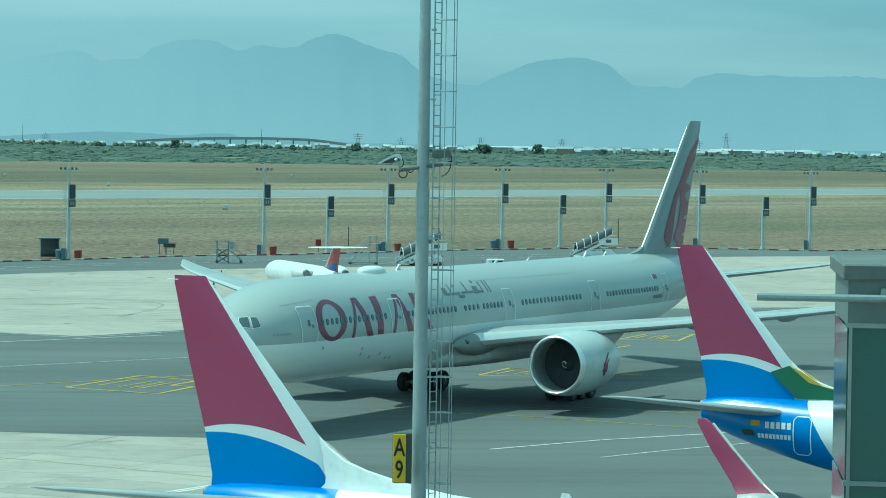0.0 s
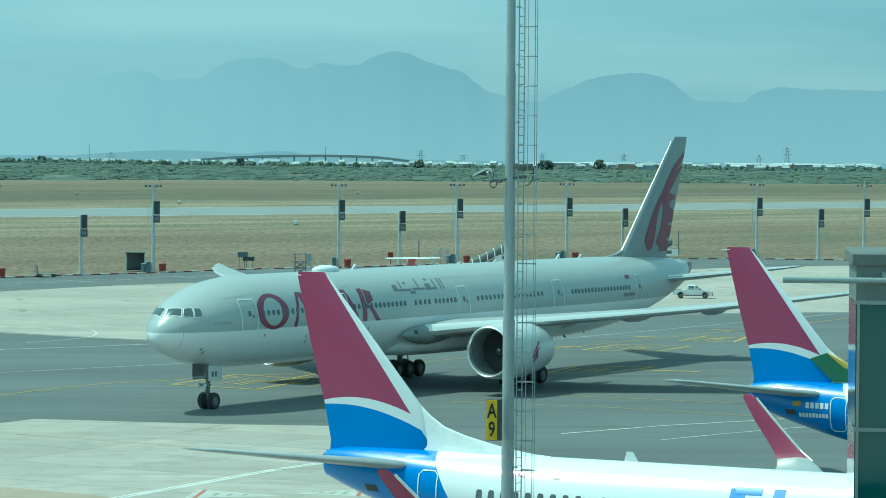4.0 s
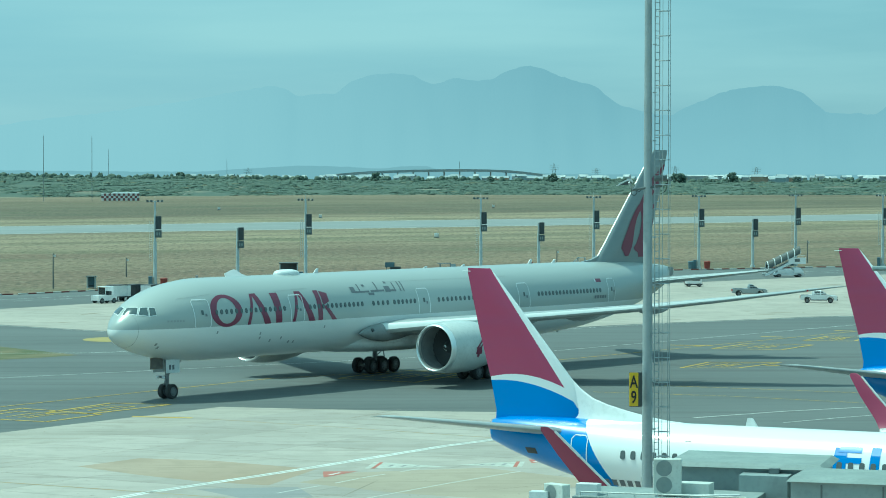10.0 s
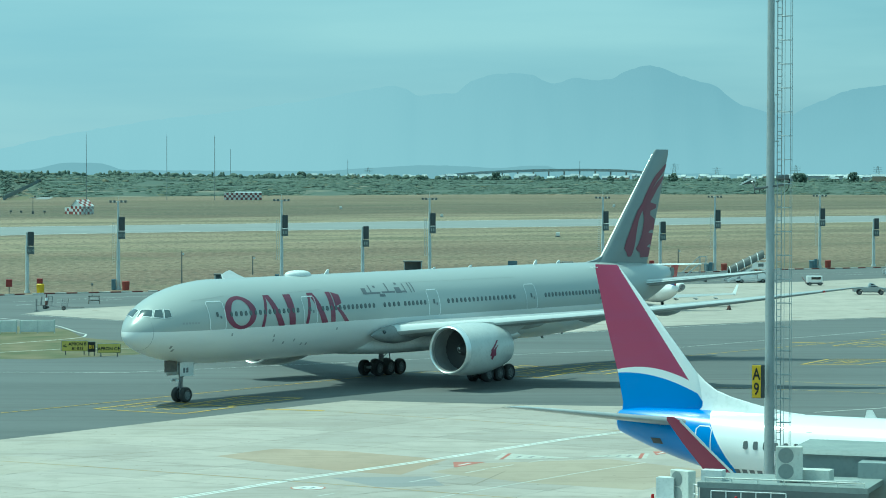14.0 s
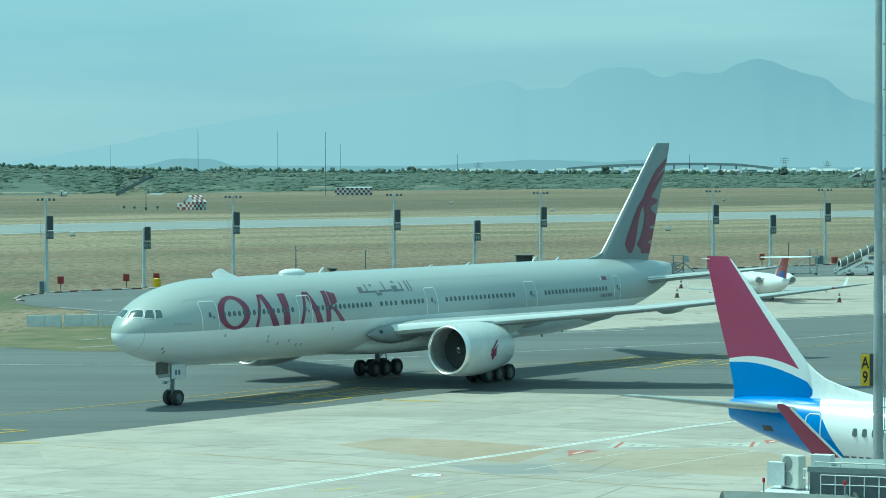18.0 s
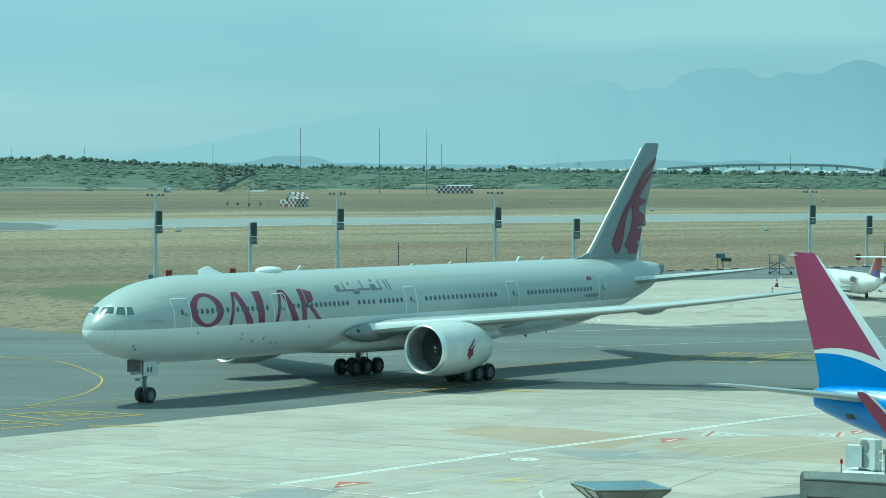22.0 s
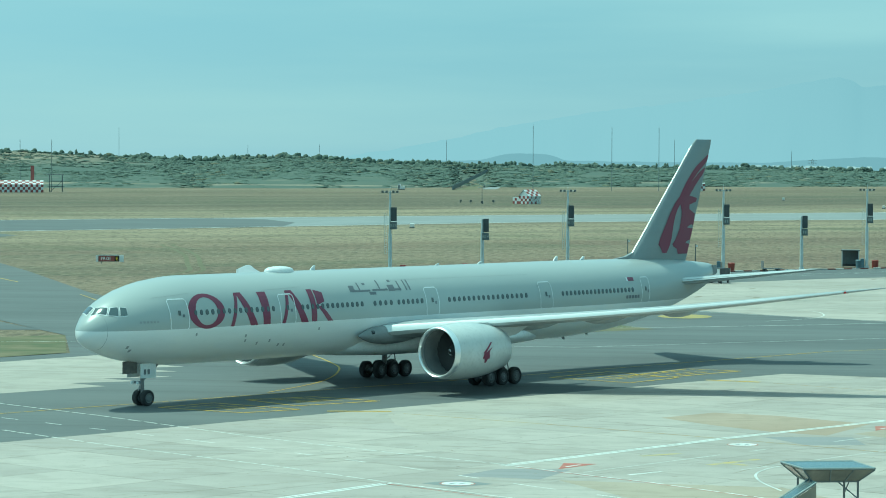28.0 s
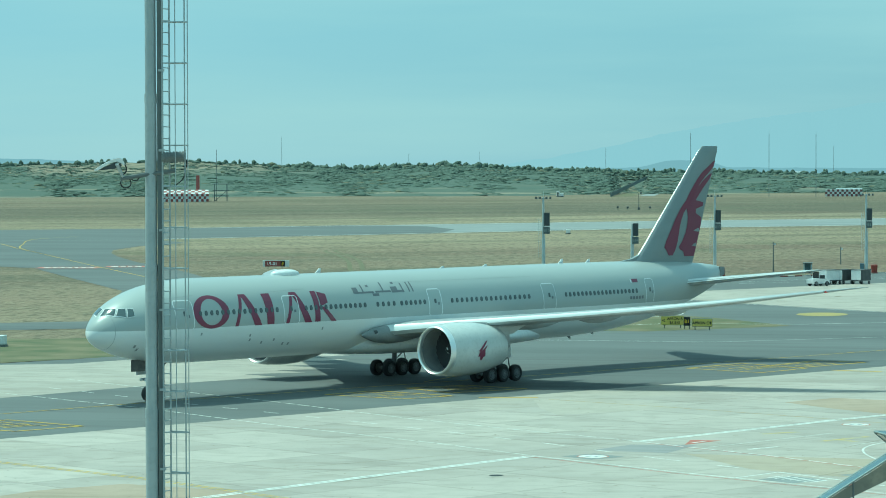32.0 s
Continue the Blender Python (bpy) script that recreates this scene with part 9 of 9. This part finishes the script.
def boarding_bridge():
    """The bridge at the stand: rotunda box, tunnel with a flat roof, service deck with condensers."""
    b = thing("boarding_bridge", pose(-1.3, 0, 0.8), "grey clad passenger boarding bridge with a flat roof", "boarding bridge")
    part("cab_box", loft(BM(), [[(13.6, 124.6, 3.0), (18.9, 122.6, 3.0), (20.0, 126.4, 3.0), (14.8, 128.6, 3.0)], [(13.6, 124.6, 5.3), (18.9, 122.6, 5.3), (20.0, 126.4, 5.3), (14.8, 128.6, 5.3)]]), m_bridge, b)
    part("cab_roof", loft(BM(), [[(13.3, 124.4, 5.3), (19.1, 122.3, 5.3), (20.3, 126.6, 5.3), (14.6, 128.9, 5.3)], [(13.6, 124.6, 5.47), (18.9, 122.6, 5.47), (20.0, 126.4, 5.47), (14.8, 128.6, 5.47)]]), m_roofsheet, b)
    part("cab_corner_post", box(BM(), (-0.18, -0.18, -0.8), (0.18, 0.18, 5.35), pose(17.3, 122.9, 0, 0, 0, -20)), m_bridgedark, b)
    part("side_return", loft(BM(), [[(15.9, 122.4, 3.0), (17.6, 121.8, 3.0), (18.0, 123.0, 3.0), (16.3, 123.7, 3.0)], [(15.9, 122.4, 5.15), (17.6, 121.8, 5.15), (18.0, 123.0, 5.15), (16.3, 123.7, 5.15)]]), m_bridge, b)
    part("tunnel", loft(BM(), [[(17.3, 119.0, 2.4), (42, 110, 2.4), (43.2, 113.2, 2.4), (18.4, 122.4, 2.4)], [(17.3, 119.0, 5.3), (42, 110, 5.3), (43.2, 113.2, 5.3), (18.4, 122.4, 5.3)]]), m_bridge, b)
    part("tunnel_roof", loft(BM(), [[(17.1, 118.8, 5.3), (42.1, 109.7, 5.3), (43.4, 113.4, 5.3), (18.3, 122.6, 5.3)], [(17.4, 119.3, 5.45), (42.1, 110.3, 5.45), (43.1, 112.9, 5.45), (18.4, 122.1, 5.45)]]), m_roofsheet, b)
    for k in range(12):
        f = (k + 0.5) / 12
        x, y = 17.3 + (42 - 17.3) * f, 119.0 + (110 - 119.0) * f
        part("panel_joint", box(BM(), (-0.03, -0.02, 2.5), (0.03, 0.02, 5.2), pose(x, y - 0.02, 0, 0, 0, -20)), m_bridgedark, b)
    part("service_deck", loft(BM(), [[(9.7, 121.0, 4.35), (15.8, 118.8, 4.35), (16.9, 122.3, 4.35), (10.8, 124.5, 4.35)], [(9.7, 121.0, 4.55), (15.8, 118.8, 4.55), (16.9, 122.3, 4.55), (10.8, 124.5, 4.55)]]), m_roofsheet, b)
    part("deck_fascia", box(BM(), (0, -0.05, 2.6), (6.4, 0.05, 4.35), pose(9.8, 121.0, 0, 0, 0, -20)), m_bridgedark, b)
    for x, y in ((11.5, 122.8), (15.4, 121.2), (18.5, 121.0), (40, 112)):
        part("leg", box(BM(), (x - 0.25, y - 0.25, -0.8), (x + 0.25, y + 0.25, 4.4)), m_bridgedark, b)
    rail_run(b, [(10.2, 120.75), (12.9, 119.8)], 3.45, 0.8)
    rail_run(b, [(9.6, 121.6), (9.75, 121.1)], 3.6, 0.8)
    part("lower_deck", loft(BM(), [[(7.9, 121.9, 3.25), (10.4, 121.0, 3.25), (11.3, 123.8, 3.25), (8.8, 124.7, 3.25)], [(7.9, 121.9, 3.45), (10.4, 121.0, 3.45), (11.3, 123.8, 3.45), (8.8, 124.7, 3.45)]]), m_white, b)
    part("white_cabinet", box(BM(), (-0.4, -0.3, 0), (0.4, 0.3, 1.35), pose(10.35, 121.6, 3.6, 0, 0, -20)), m_white, b)
    part("cabinet", box(BM(), (-0.35, -0.25, 0), (0.35, 0.25, 0.9), pose(8.7, 123.2, 3.6, 0, 0, -20)), m_white, b)
    edge = [Vector((10.0, 120.98, 4.72)).lerp(Vector((15.7, 118.92, 4.72)), f / 6) for f in range(7)]
    part("edge_rail", tube(BM(), edge[0], edge[-1], 0.03, 0.03, 6), m_acwhite, b, "low pale rail along the deck edge")
    for p in edge:
        part("rail_stub", tube(BM(), p - Vector((0, 0, 0.2)), p, 0.025, 0.025, 6), m_acwhite, b)
    part("low_unit", box(BM(), (-0.8, -0.4, 0), (0.8, 0.4, 0.45), pose(14.0, 121.4, 4.55, 0, 0, -20)), m_acwhite, b)
    for k in range(3):
        part("pipe", tube(BM(), (13.2 + k * 0.2, 120.8 - k * 0.12, 4.62), (15.4 + k * 0.1, 119.9 - k * 0.12, 4.62 + 0.05 * k), 0.035, 0.035, 6), m_steel, b)
    # hooded head of the neighbouring bridge
    h = thing("bridge_head", pose(0.15, 0, -0.3), "dark folding hood of a boarding bridge with ribbed roof", "boarding bridge")
    prof = ((116.5, 2.1), (116.3, 4.2), (117.2, 4.75), (119.2, 4.9), (120.6, 4.6))
    hood = [[(4.9, y, z), (5.6, y - 0.25, z + 0.02), (9.4, y - 1.2, z - 0.02), (9.9, y - 1.4, z - 0.1)] for y, z in prof]
    part("hood_front", loft(BM(), hood[:3], False, False), m_hood, h)
    part("hood_roof", loft(BM(), hood[2:], False, False), m_hoodroof, h, "grey ribbed roof sheet")
    part("hood_rim", tube(tube(BM(), hood[2][0], hood[2][1], 0.06, 0.06, 8), hood[2][1], hood[2][3], 0.06, 0.09, 8), m_hood, h)
    part("hood_window", box(BM(), (0, -0.03, 0), (1.1, 0.03, 1.0), pose(7.2, 115.83, 2.6, 0, 0, -14)), m_frame, h)
    part("hood_floor", box(BM(), (5.0, 115.8, 1.8), (9.8, 120.4, 2.1)), m_hood, h)
    part("hood_back", box(BM(), (5.0, 120.3, 2.1), (9.8, 120.5, 4.6)), m_bridgedark, h)
    for x in (4.9, 9.9):
        part("hood_cheek", prism(BM(), [(116.2, 2.0), (116.0, 4.1), (117.2, 4.7), (119.2, 4.85), (120.5, 4.5), (120.5, 2.0)], "x", x - 0.06, x + 0.06), m_hood, h)
    for k in range(9):
        part("roof_rib", tube(BM(), (5.1 + k * 0.55, 117.25 - k * 0.14, 4.745), (5.1 + k * 0.55, 119.1 - k * 0.14, 4.895), 0.03, 0.03, 6), m_bridgedark, h)
    for x, y in ((6.6, 119.0), (9.6, 118.2)):
        bc = thing("beacon", pose(x, y, 4.5), "small red obstruction beacon on a stem", "beacon", "red beacons")
        part("stem", tube(BM(), (0, 0, 0), (0, 0, 0.45), 0.03, 0.03, 6), m_steel, bc)
        part("lens", tube(BM(), (0, 0, 0.45), (0, 0, 0.62), 0.06, 0.05, 10), m_red, bc)
    part("support", box(BM(), (6.9, 117.4, 0.3), (7.7, 118.2, 1.9)), m_bridgedark, h)


boarding_bridge()
ac_unit(11.85, 121.0, 5.35, -8)
ac_unit(8.0, 122.9, 4.25, -50)


def glass_pier():
    """The end of the glazed pier: aluminium posts and transoms, teal glass, a flat cap with a steel rail."""
    g = thing("glass_pier", pose(*polar(10.1, 130), 0, 0, -10.1), "teal-glazed end of the terminal pier with aluminium frame", "building")
    part("core", box(BM(), (0.15, 0.2, 0), (9, 6, 13.6)), m_bridgedark, g)
    part("cap", box(BM(), (-0.15, -0.2, 13.75), (9.2, 6.2, 14.15), bevel=0.04), m_hoodroof, g)
    part("cap_band", box(BM(), (0.0, -0.05, 12.6), (9, 6, 13.75)), m_pierband, g)
    zs = [0.0, 2.9, 5.8, 8.6, 12.6]
    for z0, z1 in zip(zs, zs[1:]):
        for k in range(6):
            part("glass_pane", box(BM(), (0.1 + k * 1.48, 0.0, z0 + 0.06), (1.5 + k * 1.48, 0.04, z1 - 0.06)), m_tealglass, g)
        part("glass_pane", box(BM(), (0.0, 0.1, z0 + 0.06), (0.04, 5.9, z1 - 0.06)), m_tealglass, g)
        part("transom", box(BM(), (-0.05, -0.08, z1 - 0.06), (9, 0.08, z1 + 0.06)), m_frame, g)
    for k in range(7):
        part("mullion", box(BM(), (0.04 + k * 1.48, -0.1, 0), (0.12 + k * 1.48, 0.06, 12.6)), m_frame, g)
    part("roof_rail", tube(BM(), (-2.3, -0.35, 13.3), (9, -0.35, 13.3), 0.10, 0.10, 10), m_frame, g)
    part("rail_bracket", box(BM(), (0.8, -0.35, 13.2), (1.05, 0.0, 13.55)), m_frame, g)


glass_pier()


def stair_canopy(label):
    """A flat-roofed stair head with glazed sides that lean inwards, and the covered flight that leaves it."""
    z = 3.7
    c = thing("stair_canopy", pose(-2.25, 120.7, 0), label, "stair canopy")
    top = [(-2.2, 1.2), (0.95, 2.1), (1.95, -0.7), (-1.1, -1.5)]
    mid = (-0.1, 0.3)
    part("roof", loft(BM(), [[(*p, z - 0.05) for p in top], [(*p, z + 0.02) for p in top]]), m_canopy, c)
    low = [(mid[0] + (p[0] - mid[0]) * 0.64, mid[1] + (p[1] - mid[1]) * 0.64) for p in top]
    foot = z - 0.62
    for i in range(4):
        j = (i + 1) % 4
        q = BM()
        q.faces.new([q.verts.new(p) for p in ((*top[i], z - 0.07), (*top[j], z - 0.07), (*low[j], foot), (*low[i], foot))])
        part("glass_side", q, m_canopyside, c)
        part("corner_bar", tube(BM(), (*top[i], z - 0.05), (*low[i], foot), 0.045, 0.045, 6), m_bridgedark, c)
        part("roof_edge", tube(BM(), (*top[i], z), (*top[j], z), 0.05, 0.05, 6), m_frame, c)
        part("sill_bar", tube(BM(), (*low[i], foot), (*low[j], foot), 0.045, 0.045, 6), m_bridgedark, c)
        for f in ((0.3, 0.62) if i % 2 == 0 else (0.5,)):
            a = Vector((*top[i], z - 0.06)).lerp(Vector((*top[j], z - 0.06)), f)
            b = Vector((*low[i], foot)).lerp(Vector((*low[j], foot)), f)
            part("mullion", tube(BM(), a + Vector((0, -0.02, 0)), b + Vector((0, -0.02, 0)), 0.035, 0.035, 6), m_bridgedark, c)
        part("leg", tube(BM(), (*low[i], 0), (*low[i], foot), 0.05, 0.05, 8), m_bridgedark, c)
        part("brace", tube(BM(), Vector((*low[i], foot - 0.75)), Vector((*low[i], foot)).lerp(Vector((*low[j], foot)), 0.45), 0.03, 0.03, 6), m_bridgedark, c)
    a, b = Vector((-0.9, -0.9, 3.2)), Vector((-5.2, -3.4, 0.45))
    side = Vector((0.28, -0.85, -0.02))
    part("flight_roof", loft(BM(), [[a, a + side * 1.3, a + side * 1.3 + Vector((0, 0, -0.08)), a + Vector((0, 0, -0.08))], [b, b + side * 1.3, b + side * 1.3 + Vector((0, 0, -0.08)), b + Vector((0, 0, -0.08))]]), m_canopy, c)
    for p in (Vector((0, 0, 0)), side * 1.3):
        part("flight_edge", tube(BM(), a + p, b + p, 0.045, 0.045, 6), m_frame, c)
        part("flight_post", tube(BM(), a.lerp(b, 0.55) + p, Vector((*(a.lerp(b, 0.55) + p).xy, 0)), 0.05, 0.05, 6), m_bridgedark, c)
    q = BM()
    e = a + side * 1.3
    g = b + side * 1.3
    q.faces.new([q.verts.new(p) for p in (e - Vector((0, 0, 0.1)), g - Vector((0, 0, 0.1)), Vector((g.x, g.y, 0.02)), Vector((e.x, e.y, 2.0)))])
    part("flight_side", q, m_canopyside, c)
    return c


m_canopy = worn("blue_grey_glazing", (0.10, 0.15, 0.165), (0.07, 0.11, 0.125), 0.8, 0.2, 0.0, 6, 0.4)
m_canopyside = worn("bronze_glazing", (0.26, 0.24, 0.19), (0.17, 0.165, 0.14), 1.0, 0.25, 0.0, 6, 0.3)
stair_canopy("blue-grey stair head canopy with sloping bronze-glazed sides")
kerb()
lay_slabs()


# ---- movement ----
def motions():
    rows = [
        (0, pose(8.2, 219.3, 0, 0, 0, -122.6)),
        (1, pose(6.39, 224.31, 0, 0, 0, -123.68)),
        (2, pose(4.00, 226.06, 0, 0, 0, -124.82)),
        (3, pose(1.37, 227.49, 0, 0, 0, -126.08)),
        (4, pose(-1.36, 228.88, 0, 0, 0, -127.37)),
        (5, pose(-4.13, 230.19, 0, 0, 0, -128.59)),
        (6, pose(-6.91, 231.22, 0, 0, 0, -129.59)),
        (7, pose(-9.64, 231.77, 0, 0, 0, -130.25)),
        (8, pose(-12.23, 231.71, 0, 0, 0, -130.47)),
        (9, pose(-14.66, 230.81, 0, 0, 0, -130.23)),
        (10, pose(-16.89, 229.15, 0, 0, 0, -129.59)),
        (11, pose(-18.96, 227.09, 0, 0, 0, -128.70)),
        (12, pose(-20.91, 224.83, 0, 0, 0, -127.70)),
        (13, pose(-22.78, 222.26, 0, 0, 0, -126.67)),
        (14, pose(-24.62, 219.39, 0, 0, 0, -125.70)),
        (15, pose(-26.49, 216.44, 0, 0, 0, -124.86)),
        (16, pose(-28.40, 213.55, 0, 0, 0, -124.18)),
        (17, pose(-30.35, 210.81, 0, 0, 0, -123.66)),
        (18, pose(-32.33, 208.25, 0, 0, 0, -123.25)),
        (19, pose(-34.35, 205.84, 0, 0, 0, -122.91)),
        (20, pose(-36.41, 203.52, 0, 0, 0, -122.61)),
        (21, pose(-38.50, 201.07, 0, 0, 0, -122.32)),
        (22, pose(-40.60, 198.40, 0, 0, 0, -122.06)),
        (23, pose(-42.75, 195.55, 0, 0, 0, -121.85)),
        (24, pose(-44.94, 192.64, 0, 0, 0, -121.71)),
        (25, pose(-47.20, 189.74, 0, 0, 0, -121.65)),
        (26, pose(-49.48, 186.93, 0, 0, 0, -121.61)),
        (27, pose(-51.76, 184.17, 0, 0, 0, -121.53)),
        (28, pose(-53.98, 181.36, 0, 0, 0, -121.37)),
        (29, pose(-56.14, 178.51, 0, 0, 0, -121.15)),
        (30, pose(-58.33, 175.76, 0, 0, 0, -120.92)),
        (31, pose(-60.67, 173.33, 0, 0, 0, -120.76)),
        (32, pose(-63.24, 171.47, 0, 0, 0, -120.68)),
    ]
    walk(jet, rows)
    # wheels roll by the way the aircraft covers along its heading
    way, last, track = 0.0, None, []
    for t, m in rows:
        if last is not None:
            way += max((m.translation - last.translation).dot(m.to_3x3() @ Vector((1, 0, 0))), 0.0)
        track.append((t, way))
        last = m
    ts, ws = [a for a, b in track], [b for a, b in track]
    for ob, place, r in TURNING:
        walk(ob, [(k * 0.2, pose(*place) @ Matrix.Rotation(interp(k * 0.2, ts, ws) / r, 4, "Y")) for k in range(161)])


motions()
